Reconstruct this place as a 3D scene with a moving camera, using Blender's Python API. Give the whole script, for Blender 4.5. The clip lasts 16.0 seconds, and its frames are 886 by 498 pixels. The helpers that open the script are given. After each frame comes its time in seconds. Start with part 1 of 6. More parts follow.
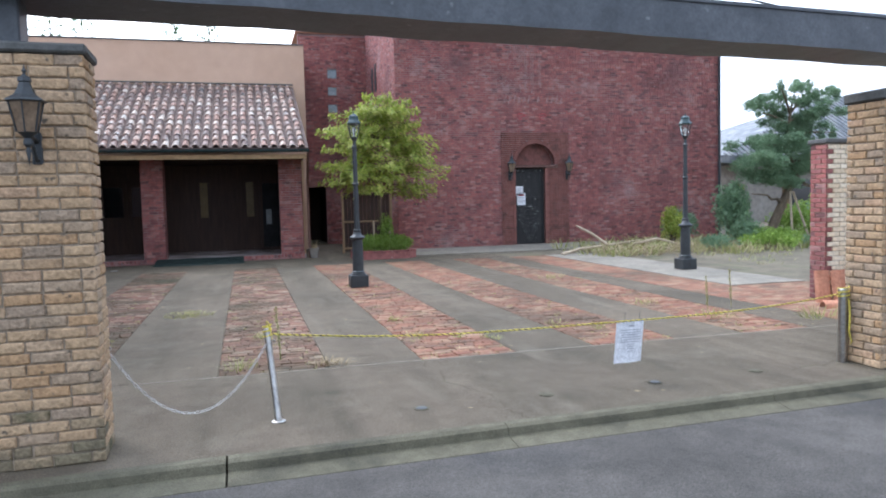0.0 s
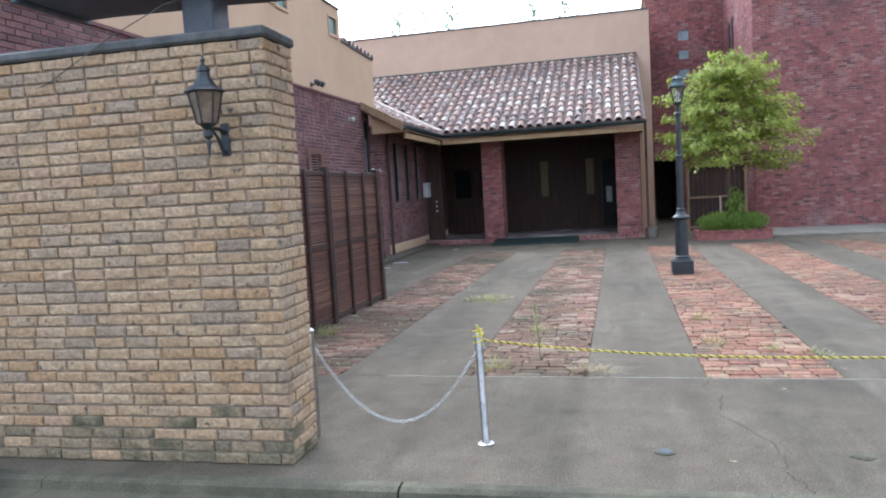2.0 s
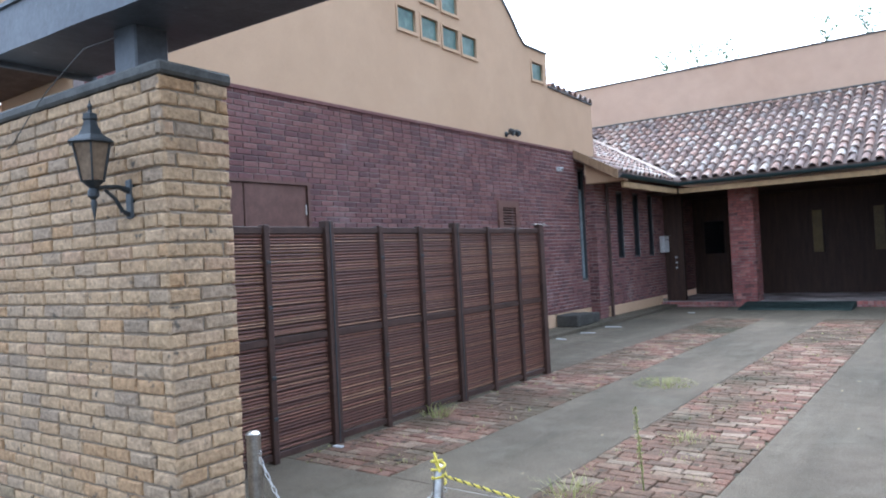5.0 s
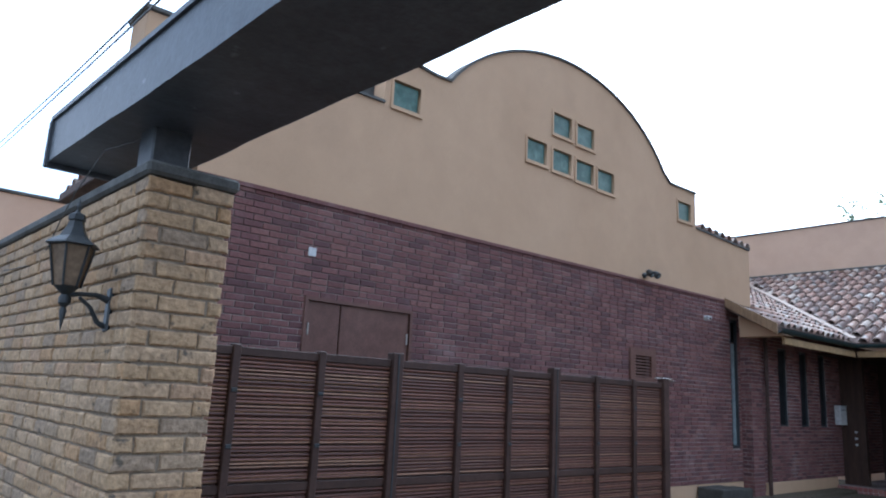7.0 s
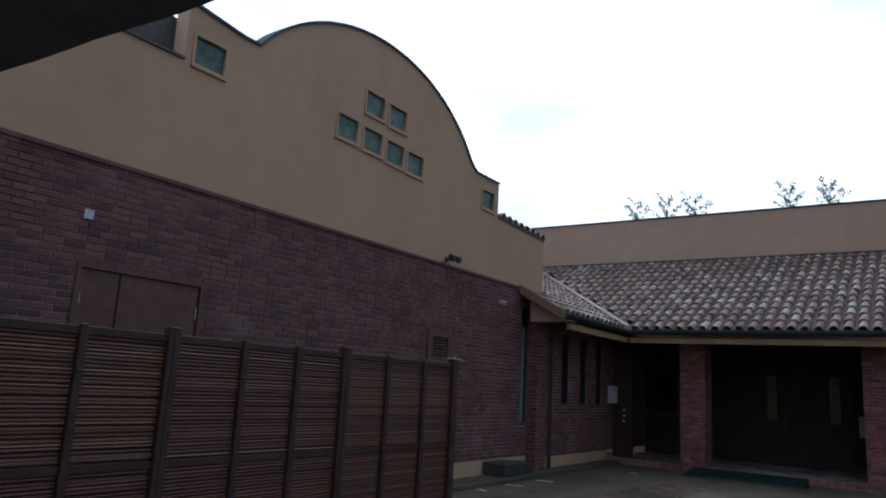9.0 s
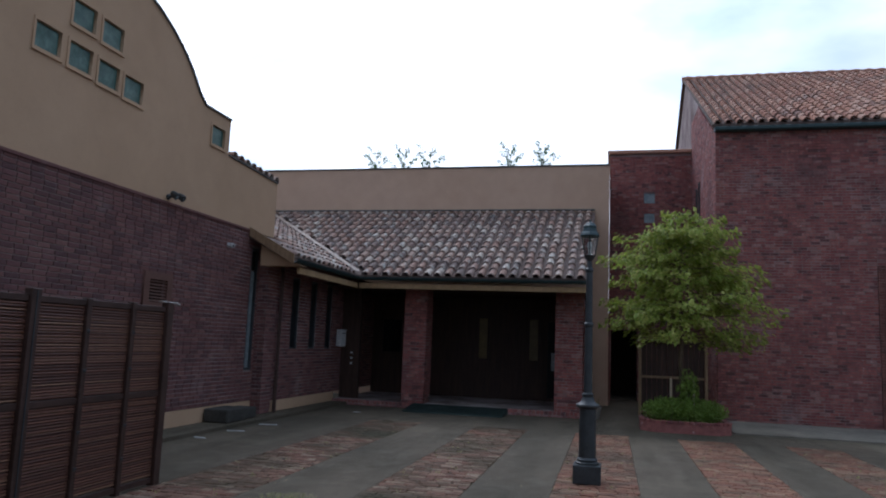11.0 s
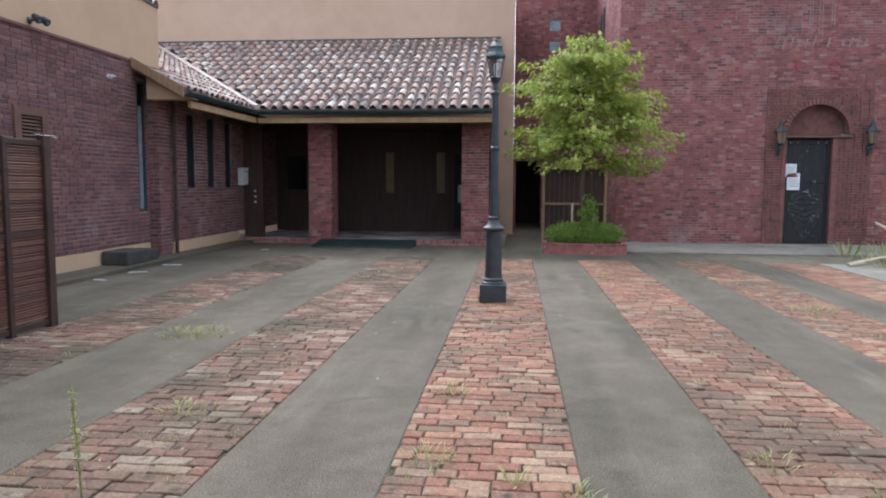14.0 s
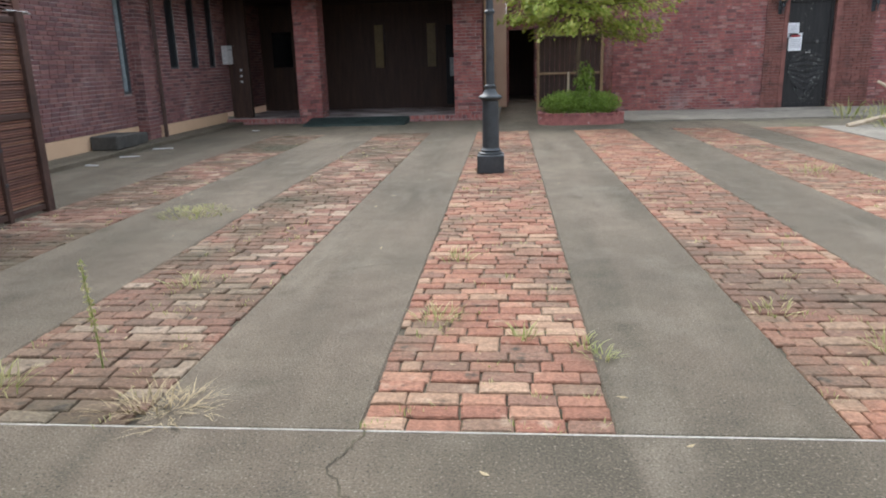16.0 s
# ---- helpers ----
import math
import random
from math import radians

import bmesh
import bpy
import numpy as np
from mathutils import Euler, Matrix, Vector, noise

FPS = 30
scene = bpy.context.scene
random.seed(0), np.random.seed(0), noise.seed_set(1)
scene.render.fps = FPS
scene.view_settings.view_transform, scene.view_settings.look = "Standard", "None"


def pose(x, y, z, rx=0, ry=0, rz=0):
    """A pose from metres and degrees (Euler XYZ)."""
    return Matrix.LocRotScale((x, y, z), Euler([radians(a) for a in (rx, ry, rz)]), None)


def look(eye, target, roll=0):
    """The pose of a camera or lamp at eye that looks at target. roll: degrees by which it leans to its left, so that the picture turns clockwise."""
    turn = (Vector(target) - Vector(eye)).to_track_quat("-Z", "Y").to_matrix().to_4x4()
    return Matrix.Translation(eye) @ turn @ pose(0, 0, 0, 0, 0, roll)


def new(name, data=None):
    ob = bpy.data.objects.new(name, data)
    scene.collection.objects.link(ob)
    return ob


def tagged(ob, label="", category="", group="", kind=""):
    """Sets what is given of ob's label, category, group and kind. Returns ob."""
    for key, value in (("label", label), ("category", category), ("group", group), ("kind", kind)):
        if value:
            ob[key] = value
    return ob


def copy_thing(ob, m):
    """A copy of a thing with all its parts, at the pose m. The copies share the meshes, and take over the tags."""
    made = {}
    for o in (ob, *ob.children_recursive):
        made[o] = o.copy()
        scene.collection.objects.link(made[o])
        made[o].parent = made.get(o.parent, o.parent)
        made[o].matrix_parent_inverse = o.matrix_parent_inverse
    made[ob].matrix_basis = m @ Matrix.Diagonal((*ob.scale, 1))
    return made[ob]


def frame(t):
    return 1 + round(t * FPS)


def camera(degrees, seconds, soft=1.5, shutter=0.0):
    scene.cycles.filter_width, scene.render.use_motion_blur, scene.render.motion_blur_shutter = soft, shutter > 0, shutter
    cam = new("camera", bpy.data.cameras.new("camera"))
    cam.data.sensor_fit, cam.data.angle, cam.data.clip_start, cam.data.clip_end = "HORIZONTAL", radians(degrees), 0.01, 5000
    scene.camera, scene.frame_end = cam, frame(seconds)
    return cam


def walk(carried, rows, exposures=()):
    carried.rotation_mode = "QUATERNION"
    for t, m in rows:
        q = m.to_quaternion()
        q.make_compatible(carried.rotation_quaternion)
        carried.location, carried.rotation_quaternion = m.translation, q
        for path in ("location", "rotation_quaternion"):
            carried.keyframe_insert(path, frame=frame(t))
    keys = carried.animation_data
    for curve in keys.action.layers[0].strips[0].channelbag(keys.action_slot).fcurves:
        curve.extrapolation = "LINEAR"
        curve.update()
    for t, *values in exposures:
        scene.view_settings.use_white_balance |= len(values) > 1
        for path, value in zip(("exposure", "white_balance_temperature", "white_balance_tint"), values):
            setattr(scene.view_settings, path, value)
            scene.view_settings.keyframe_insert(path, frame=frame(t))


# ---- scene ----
cam = camera(63.7, 16.0, soft=2.0)
PATH = [
    (0, (0.403, 0.209, 1.584), (0.935, 2.133, 1.452), -1.4),
    (0.5, (0.701, 0.369, 1.559), (1.008, 2.34, 1.41), -2.2),
    (1, (0.97, 0.606, 1.55), (1.03, 2.599, 1.392), -2.6),
    (1.5, (1.241, 0.861, 1.57), (0.972, 2.835, 1.396), -2.8),
    (2, (1.434, 1.226, 1.587), (0.955, 3.161, 1.428), -3.2),
    (2.5, (1.696, 1.539, 1.587), (1.029, 3.42, 1.461), -3.4),
    (3, (1.872, 1.893, 1.567), (1.057, 3.717, 1.477), -3.6),
    (3.5, (2.071, 2.251, 1.581), (1.185, 4.043, 1.506), -3.8),
    (3.7, (2.179, 2.368, 1.586), (1.251, 4.138, 1.52), -3.7),
    (5.8, (2.599, 3.587, 1.611), (1.288, 5.094, 1.706), -1.4),
    (6, (2.622, 3.692, 1.621), (1.285, 5.175, 1.737), -0.7),
    (6.5, (2.61, 3.933, 1.644), (1.189, 5.323, 1.864), 1.5),
    (7, (2.545, 4.099, 1.67), (1.056, 5.373, 2.071), 2.9),
    (7.5, (2.562, 4.135, 1.696), (1.028, 5.332, 2.159), 3.7),
    (8, (2.589, 4.177, 1.682), (1.143, 5.482, 2.139), 3.4),
    (8.5, (2.588, 4.24, 1.671), (1.314, 5.727, 2.081), 3.2),
    (9, (2.613, 4.294, 1.675), (1.501, 5.914, 2.048), 3.3),
    (9.5, (2.635, 4.347, 1.659), (1.714, 6.087, 2.01), 2.8),
    (10, (2.66, 4.397, 1.659), (1.916, 6.228, 1.966), 2.8),
    (10.2, (2.695, 4.387, 1.661), (2.004, 6.241, 1.955), 2.7),
    (12.3, (2.747, 4.564, 1.638), (2.581, 6.547, 1.831), 2.2),
    (12.5, (2.726, 4.58, 1.618), (2.573, 6.567, 1.788), 2.2),
    (13, (2.714, 4.582, 1.594), (2.569, 6.575, 1.672), 1.8),
    (13.5, (2.728, 4.572, 1.53), (2.554, 6.564, 1.491), 1.0),
    (14, (2.725, 4.586, 1.51), (2.526, 6.568, 1.328), 0.3),
    (14.5, (2.723, 4.6, 1.495), (2.512, 6.569, 1.213), -0.2),
    (15, (2.73, 4.601, 1.465), (2.525, 6.554, 1.09), -0.6),
    (15.5, (2.723, 4.596, 1.441), (2.485, 6.53, 0.99), -1.5),
    (16, (2.666, 4.603, 1.409), (2.486, 6.529, 0.897), -1.6),
]
walk(cam, [(t, look(eye, target, roll)) for t, eye, target, roll in PATH],
     [(0, 0.80, 5650, 13), (2, 1.02, 5500, 12), (3.5, 1.10, 5350, 12), (6.0, 1.10, 5300, 10), (7.0, 0.45, 5250, 10), (8.0, -0.60, 5300, 10), (9.0, -1.02, 5350, 11), (10.0, -0.92, 5400, 12),
      (12.5, -0.42, 5450, 12), (13.2, 0.30, 5600, 12), (14.2, 0.80, 5800, 12), (15.2, 0.90, 6050, 12), (16.0, 0.90, 6150, 12)])

# ---- world, sun, exposure ----
world = bpy.data.worlds.new("overcast")
world.use_nodes = True
scene.world = world
wn, wl = world.node_tree.nodes, world.node_tree.links
wn.clear()
w_out, w_bg = wn.new("ShaderNodeOutputWorld"), wn.new("ShaderNodeBackground")
w_sky, w_co = wn.new("ShaderNodeTexSky"), wn.new("ShaderNodeTexCoord")
w_sky.sky_type, w_sky.sun_disc = "NISHITA", False
w_sky.sun_elevation, w_sky.sun_rotation = radians(46), radians(-37)
w_sky.air_density, w_sky.dust_density = 1.0, 3.0
w_map, w_noise, w_ramp, w_mix = (wn.new("ShaderNodeMapping"), wn.new("ShaderNodeTexNoise"), wn.new("ShaderNodeValToRGB"), wn.new("ShaderNodeMix"))
w_map.inputs["Scale"].default_value = (1.0, 1.0, 2.2)
w_noise.inputs["Scale"].default_value, w_noise.inputs["Detail"].default_value = 1.7, 7.0
w_ramp.color_ramp.elements[0].position, w_ramp.color_ramp.elements[0].color = 0.46, (5.0, 6.0, 7.2, 1)
w_ramp.color_ramp.elements[1].position, w_ramp.color_ramp.elements[1].color = 0.62, (11.4, 11.4, 11.4, 1)
w_mix.data_type, w_mix.inputs[0].default_value = "RGBA", 0.82
wl.new(w_co.outputs["Generated"], w_map.inputs["Vector"])
wl.new(w_map.outputs["Vector"], w_noise.inputs["Vector"])
wl.new(w_noise.outputs["Fac"], w_ramp.inputs["Fac"])
wl.new(w_sky.outputs["Color"], w_mix.inputs[6])
wl.new(w_ramp.outputs["Color"], w_mix.inputs[7])
w_dot, w_fall, w_glow = wn.new("ShaderNodeVectorMath"), wn.new("ShaderNodeValToRGB"), wn.new("ShaderNodeMix")
w_dot.operation, w_dot.inputs[1].default_value = "DOT_PRODUCT", Vector((-12.0, 16.0, 21.0)).normalized()
for w_pos, w_val in ((0.25, 1.02), (0.55, 1.25), (0.80, 2.0)):
    w_fall.color_ramp.elements.new(w_pos).color = (w_val, w_val, w_val, 1)
w_fall.color_ramp.elements[0].color, w_fall.color_ramp.elements[-1].color = (0.95, 0.95, 0.95, 1), (3.2, 3.2, 3.1, 1)
w_glow.data_type, w_glow.blend_type, w_glow.inputs[0].default_value = "RGBA", "MULTIPLY", 1.0
w_half = wn.new("ShaderNodeMapRange")
w_half.inputs["From Min"].default_value = -1.0
wl.new(w_co.outputs["Generated"], w_dot.inputs[0])
wl.new(w_dot.outputs["Value"], w_half.inputs["Value"])
wl.new(w_half.outputs["Result"], w_fall.inputs["Fac"])
wl.new(w_mix.outputs[2], w_glow.inputs[6])
wl.new(w_fall.outputs["Color"], w_glow.inputs[7])
wl.new(w_glow.outputs[2], w_bg.inputs["Color"])
wl.new(w_bg.outputs["Background"], w_out.inputs["Surface"])
w_bg.inputs["Strength"].default_value = 0.105
sun = new("sun", bpy.data.lights.new("sun", "SUN"))
sun.data.energy, sun.data.angle, sun.data.color = 1.0, radians(14), (1.0, 0.96, 0.9)
sun.matrix_basis = look((-12.0, 16.0, 21.0), (0, 0, 0))


# ---- materials ----
def nodes_of(name):
    m = bpy.data.materials.new(name)
    m.use_nodes = True
    return m, m.node_tree.nodes, m.node_tree.links, m.node_tree.nodes["Principled BSDF"]


def ramp(n, stops):
    r = n.new("ShaderNodeValToRGB")
    e = r.color_ramp.elements
    while len(e) < len(stops):
        e.new(0.5)
    for i, c in enumerate(stops):
        e[i].position, e[i].color = i / max(1, len(stops) - 1), (*c, 1)
    return r


def noise_of(n, l, scale, detail=5.0, stretch=(1, 1, 1), where=None):
    geo, mp, tx = where or n.new("ShaderNodeNewGeometry"), n.new("ShaderNodeMapping"), n.new("ShaderNodeTexNoise")
    mp.inputs["Scale"].default_value = stretch
    tx.inputs["Scale"].default_value, tx.inputs["Detail"].default_value = scale, detail
    l.new(geo.outputs["Position"], mp.inputs["Vector"])
    l.new(mp.outputs["Vector"], tx.inputs["Vector"])
    return tx


def mixed(n, l, fac, a, b, mode="MIX"):
    m = n.new("ShaderNodeMix")
    m.data_type, m.blend_type = "RGBA", mode
    for slot, v in ((0, fac), (6, a), (7, b)):
        if hasattr(v, "links"):
            l.new(v, m.inputs[slot])
        elif slot == 0:
            m.inputs[0].default_value = v
        else:
            m.inputs[slot].default_value = (*v, 1)
    return m.outputs[2]


def stepped(n, l, value, lo, hi):
    r = n.new("ShaderNodeMapRange")
    r.inputs["From Min"].default_value, r.inputs["From Max"].default_value = lo, hi
    l.new(value, r.inputs["Value"])
    return r.outputs["Result"]


def surface(name, cols, scale=6.0, rough=0.85, bump=0.25, fine=90.0, metal=0.0, each=None, stains=(), stretch=(1, 1, 1), each_mix=0.75, spec=0.3, speck=(0.72, 1.12), mottle=(0.80, 1.14)):
    """A procedural surface: cols over a large noise; each: tints taken piece by piece; stains: (colour, scale, from, to)."""
    m, n, l, b = nodes_of(name)
    big, small = noise_of(n, l, scale, 6.0, stretch), noise_of(n, l, fine, 4.0, stretch)
    r = ramp(n, cols)
    l.new(stepped(n, l, big.outputs["Fac"], 0.3, 0.7), r.inputs["Fac"])
    col = r.outputs["Color"]
    if each:
        geo, ob, add, fr = n.new("ShaderNodeNewGeometry"), n.new("ShaderNodeObjectInfo"), n.new("ShaderNodeMath"), n.new("ShaderNodeMath")
        add.operation, fr.operation = "ADD", "FRACT"
        l.new(geo.outputs["Random Per Island"], add.inputs[0])
        l.new(ob.outputs["Random"], add.inputs[1])
        l.new(add.outputs[0], fr.inputs[0])
        er = ramp(n, each)
        er.color_ramp.interpolation = "CONSTANT" if len(each) > 6 else "LINEAR"
        l.new(fr.outputs[0], er.inputs["Fac"])
        col = mixed(n, l, each_mix, col, er.outputs["Color"])
    for c, sc, lo, hi, *drawn in stains:
        col = mixed(n, l, stepped(n, l, noise_of(n, l, sc, 7.0, *drawn).outputs["Fac"], lo, hi), col, c)
    grain = ramp(n, [(speck[0],) * 3, (speck[1],) * 3])
    l.new(stepped(n, l, small.outputs["Fac"], 0.28, 0.72), grain.inputs["Fac"])
    col = mixed(n, l, 0.8, col, grain.outputs["Color"], "MULTIPLY")
    mid = ramp(n, [(mottle[0],) * 3, (mottle[1],) * 3])
    l.new(stepped(n, l, noise_of(n, l, scale * 5.5, 5.0, stretch).outputs["Fac"], 0.3, 0.7), mid.inputs["Fac"])
    col = mixed(n, l, 1.0, col, mid.outputs["Color"], "MULTIPLY")
    l.new(col, b.inputs["Base Color"])
    b.inputs["Roughness"].default_value, b.inputs["Metallic"].default_value = rough, metal
    b.inputs["Specular IOR Level"].default_value = spec
    if bump:
        bp = n.new("ShaderNodeBump")
        bp.inputs["Strength"].default_value, bp.inputs["Distance"].default_value = bump, 0.01
        l.new(small.outputs["Fac"], bp.inputs["Height"])
        l.new(bp.outputs["Normal"], b.inputs["Normal"])
    return m


def glassy(name, col, rough=0.08):
    m, n, l, b = nodes_of(name)
    b.inputs["Base Color"].default_value = (*col, 1)
    b.inputs["Roughness"].default_value, b.inputs["Transmission Weight"].default_value, b.inputs["IOR"].default_value = rough, 0.95, 1.05
    return m


BUFF = surface("buff_brick", [(0.360, 0.246, 0.141), (0.470, 0.328, 0.196)], 5, 0.94, 0.9, 46,
               each=[(0.430, 0.294, 0.167), (0.470, 0.328, 0.192), (0.400, 0.265, 0.149), (0.450, 0.318, 0.199), (0.310, 0.236, 0.169), (0.440, 0.301, 0.173), (0.490, 0.347, 0.216), (0.355, 0.265, 0.179), (0.450, 0.307, 0.177), (0.420, 0.259, 0.132), (0.460, 0.323, 0.194), (0.440, 0.289, 0.179), (0.400, 0.280, 0.174)],
               stains=[((0.220, 0.169, 0.117), 3.2, 0.60, 0.86), ((0.180, 0.145, 0.102), 0.9, 0.64, 0.90), ((0.140, 0.114, 0.085), 17.0, 0.63, 0.72)], speck=(0.62, 1.18))
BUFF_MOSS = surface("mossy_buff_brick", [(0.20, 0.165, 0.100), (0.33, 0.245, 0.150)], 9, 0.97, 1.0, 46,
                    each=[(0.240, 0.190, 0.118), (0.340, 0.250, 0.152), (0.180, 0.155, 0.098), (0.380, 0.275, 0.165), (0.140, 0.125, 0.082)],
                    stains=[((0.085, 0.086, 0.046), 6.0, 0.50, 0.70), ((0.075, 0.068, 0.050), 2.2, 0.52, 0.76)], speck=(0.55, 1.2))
BUFF_MORTAR = surface("buff_mortar", [(0.25, 0.20, 0.145), (0.37, 0.30, 0.225)], 4, 0.95, 0.4, 120)
PLUM = surface("plum_brick", [(0.15, 0.065, 0.062), (0.22, 0.10, 0.092)], 5, 0.9, 0.4, 70,
               each=[(0.145, 0.068, 0.063), (0.19, 0.092, 0.084), (0.112, 0.056, 0.056), (0.225, 0.115, 0.10), (0.165, 0.08, 0.078), (0.09, 0.05, 0.052), (0.18, 0.085, 0.075), (0.16, 0.083, 0.08)],
               stains=[((0.28, 0.19, 0.18), 2.2, 0.60, 0.85)], speck=(0.65, 1.2))
PLUM_MORTAR = surface("plum_mortar", [(0.12, 0.080, 0.072), (0.44, 0.38, 0.35)], 1.3, 0.95, 0.4, 100)
RED = surface("red_brick", [(0.250, 0.092, 0.082), (0.335, 0.140, 0.122)], 1.4, 0.9, 0.6, 50,
              each=[(0.285, 0.102, 0.092), (0.380, 0.215, 0.195), (0.330, 0.126, 0.108), (0.215, 0.080, 0.076), (0.310, 0.115, 0.099), (0.255, 0.098, 0.092), (0.385, 0.170, 0.146), (0.290, 0.103, 0.092), (0.125, 0.066, 0.066), (0.330, 0.118, 0.102), (0.270, 0.108, 0.102), (0.360, 0.125, 0.108), (0.300, 0.108, 0.095)],
              stains=[((0.360, 0.270, 0.255), 0.8, 0.60, 0.88), ((0.165, 0.082, 0.080), 0.6, 0.54, 0.82), ((0.090, 0.055, 0.056), 7.5, 0.63, 0.72), ((0.46, 0.340, 0.320), 11.0, 0.63, 0.73)], speck=(0.58, 1.25), mottle=(0.78, 1.16))
RED_MORTAR = surface("red_mortar", [(0.105, 0.058, 0.054), (0.38, 0.30, 0.28)], 0.8, 0.95, 0.4, 80)
PANEL_RED = surface("brown_red_brick", [(0.19, 0.078, 0.062), (0.25, 0.108, 0.086)], 2.2, 0.92, 0.4, 60,
                    each=[(0.18, 0.076, 0.062), (0.215, 0.092, 0.076), (0.155, 0.068, 0.058), (0.235, 0.105, 0.086), (0.195, 0.080, 0.066)],
                    stains=[((0.085, 0.048, 0.042), 2.6, 0.52, 0.75)], speck=(0.7, 1.15))
PAVER = surface("paving_brick", [(0.187, 0.089, 0.055), (0.270, 0.139, 0.086)], 4, 0.92, 0.8, 60,
                each=[(0.219, 0.099, 0.061), (0.270, 0.140, 0.087), (0.198, 0.086, 0.053), (0.266, 0.170, 0.107), (0.224, 0.105, 0.065), (0.288, 0.155, 0.097), (0.171, 0.096, 0.064), (0.246, 0.115, 0.070), (0.312, 0.206, 0.132), (0.208, 0.093, 0.059), (0.161, 0.105, 0.068), (0.251, 0.121, 0.076), (0.276, 0.130, 0.081)],
                stains=[((0.113, 0.081, 0.052), 1.6, 0.50, 0.76), ((0.072, 0.055, 0.036), 0.35, 0.50, 0.72), ((0.325, 0.239, 0.165), 7.0, 0.60, 0.78), ((0.054, 0.042, 0.029), 9.0, 0.62, 0.74)], speck=(0.58, 1.25), each_mix=0.85)
PAVER_DULL = surface("dull_paving_brick", [(0.167, 0.089, 0.059), (0.255, 0.145, 0.098)], 4, 0.94, 0.8, 60,
                     each=[(0.196, 0.097, 0.064), (0.260, 0.160, 0.110), (0.157, 0.080, 0.054), (0.284, 0.199, 0.137), (0.211, 0.116, 0.078), (0.137, 0.085, 0.059), (0.235, 0.126, 0.084), (0.314, 0.237, 0.168), (0.176, 0.095, 0.066), (0.118, 0.087, 0.059)],
                     stains=[((0.083, 0.064, 0.037), 1.3, 0.45, 0.70), ((0.059, 0.052, 0.029), 0.4, 0.46, 0.68), ((0.304, 0.233, 0.164), 7.0, 0.62, 0.80), ((0.049, 0.040, 0.027), 9.0, 0.58, 0.72)], speck=(0.55, 1.25), each_mix=0.85)
PAVER_BED = surface("paving_joint", [(0.036, 0.030, 0.020), (0.095, 0.078, 0.050)], 5, 1.0, 0.4, 120, stains=[((0.060, 0.070, 0.026), 3.0, 0.55, 0.70)])
CONCRETE = surface("worn_concrete", [(0.104, 0.082, 0.057), (0.152, 0.122, 0.085)], 0.9, 0.94, 1.0, 110,
                   stains=[((0.051, 0.044, 0.029), 0.45, 0.46, 0.74), ((0.059, 0.050, 0.032), 0.9, 0.47, 0.80, (2.4, 0.3, 1)), ((0.181, 0.151, 0.111), 1.3, 0.58, 0.9, (2.0, 0.35, 1)), ((0.171, 0.145, 0.106), 1.5, 0.56, 0.95), ((0.049, 0.045, 0.026), 2.3, 0.62, 0.82), ((0.069, 0.059, 0.039), 9.0, 0.60, 0.85), ((0.181, 0.155, 0.114), 78.0, 0.57, 0.70), ((0.039, 0.034, 0.022), 70.0, 0.59, 0.69)], speck=(0.45, 1.5), mottle=(0.88, 1.10))
PALE_CONCRETE = surface("pale_concrete", [(0.180, 0.162, 0.130), (0.254, 0.227, 0.182)], 1.1, 0.92, 0.4, 140, stains=[((0.107, 0.094, 0.073), 0.9, 0.54, 0.8)], speck=(0.6, 1.25))
KERB = surface("kerb_concrete", [(0.086, 0.079, 0.051), (0.137, 0.124, 0.082)], 1.6, 0.92, 0.7, 130, stains=[((0.039, 0.037, 0.027), 1.8, 0.52, 0.76)], speck=(0.5, 1.4))
ASPHALT = surface("asphalt", [(0.066, 0.060, 0.052), (0.098, 0.089, 0.078)], 0.8, 0.95, 0.9, 110, stains=[((0.042, 0.041, 0.040), 0.7, 0.55, 0.8)], speck=(0.4, 1.6))
STUCCO = surface("ochre_stucco", [(0.47, 0.315, 0.195), (0.52, 0.355, 0.225)], 0.6, 0.95, 0.25, 150, stains=[((0.38, 0.255, 0.165), 0.5, 0.6, 0.95)], speck=(0.88, 1.06), mottle=(0.96, 1.03))
PINK_STUCCO = surface("peach_stucco", [(0.504, 0.342, 0.237), (0.555, 0.386, 0.276)], 0.5, 0.95, 0.25, 150, stains=[((0.424, 0.287, 0.208), 0.5, 0.6, 0.95)], speck=(0.88, 1.06), mottle=(0.95, 1.04))
# Pale grey-white blotches also put the tiles' highlights into the colour.
TILE = surface("clay_tile", [(0.291, 0.179, 0.137), (0.407, 0.273, 0.210)], 5, 0.85, 0.35, 60,
               each=[(0.291, 0.179, 0.137), (0.427, 0.315, 0.252), (0.213, 0.147, 0.126), (0.369, 0.231, 0.179), (0.533, 0.462, 0.389), (0.155, 0.126, 0.116), (0.330, 0.210, 0.168), (0.407, 0.284, 0.221), (0.262, 0.200, 0.179), (0.485, 0.378, 0.284)],
               stains=[((0.107, 0.105, 0.105), 3.0, 0.55, 0.75), ((0.563, 0.557, 0.504), 5.0, 0.54, 0.76)])
TILE_WARM = surface("warm_clay_tile", [(0.42, 0.20, 0.13), (0.52, 0.29, 0.20)], 3, 0.85, 0.35, 60,
                    each=[(0.43, 0.21, 0.14), (0.52, 0.30, 0.21), (0.36, 0.17, 0.12), (0.56, 0.36, 0.27), (0.47, 0.25, 0.17), (0.30, 0.17, 0.13), (0.50, 0.28, 0.19)],
                    stains=[((0.16, 0.12, 0.11), 0.9, 0.55, 0.78)])
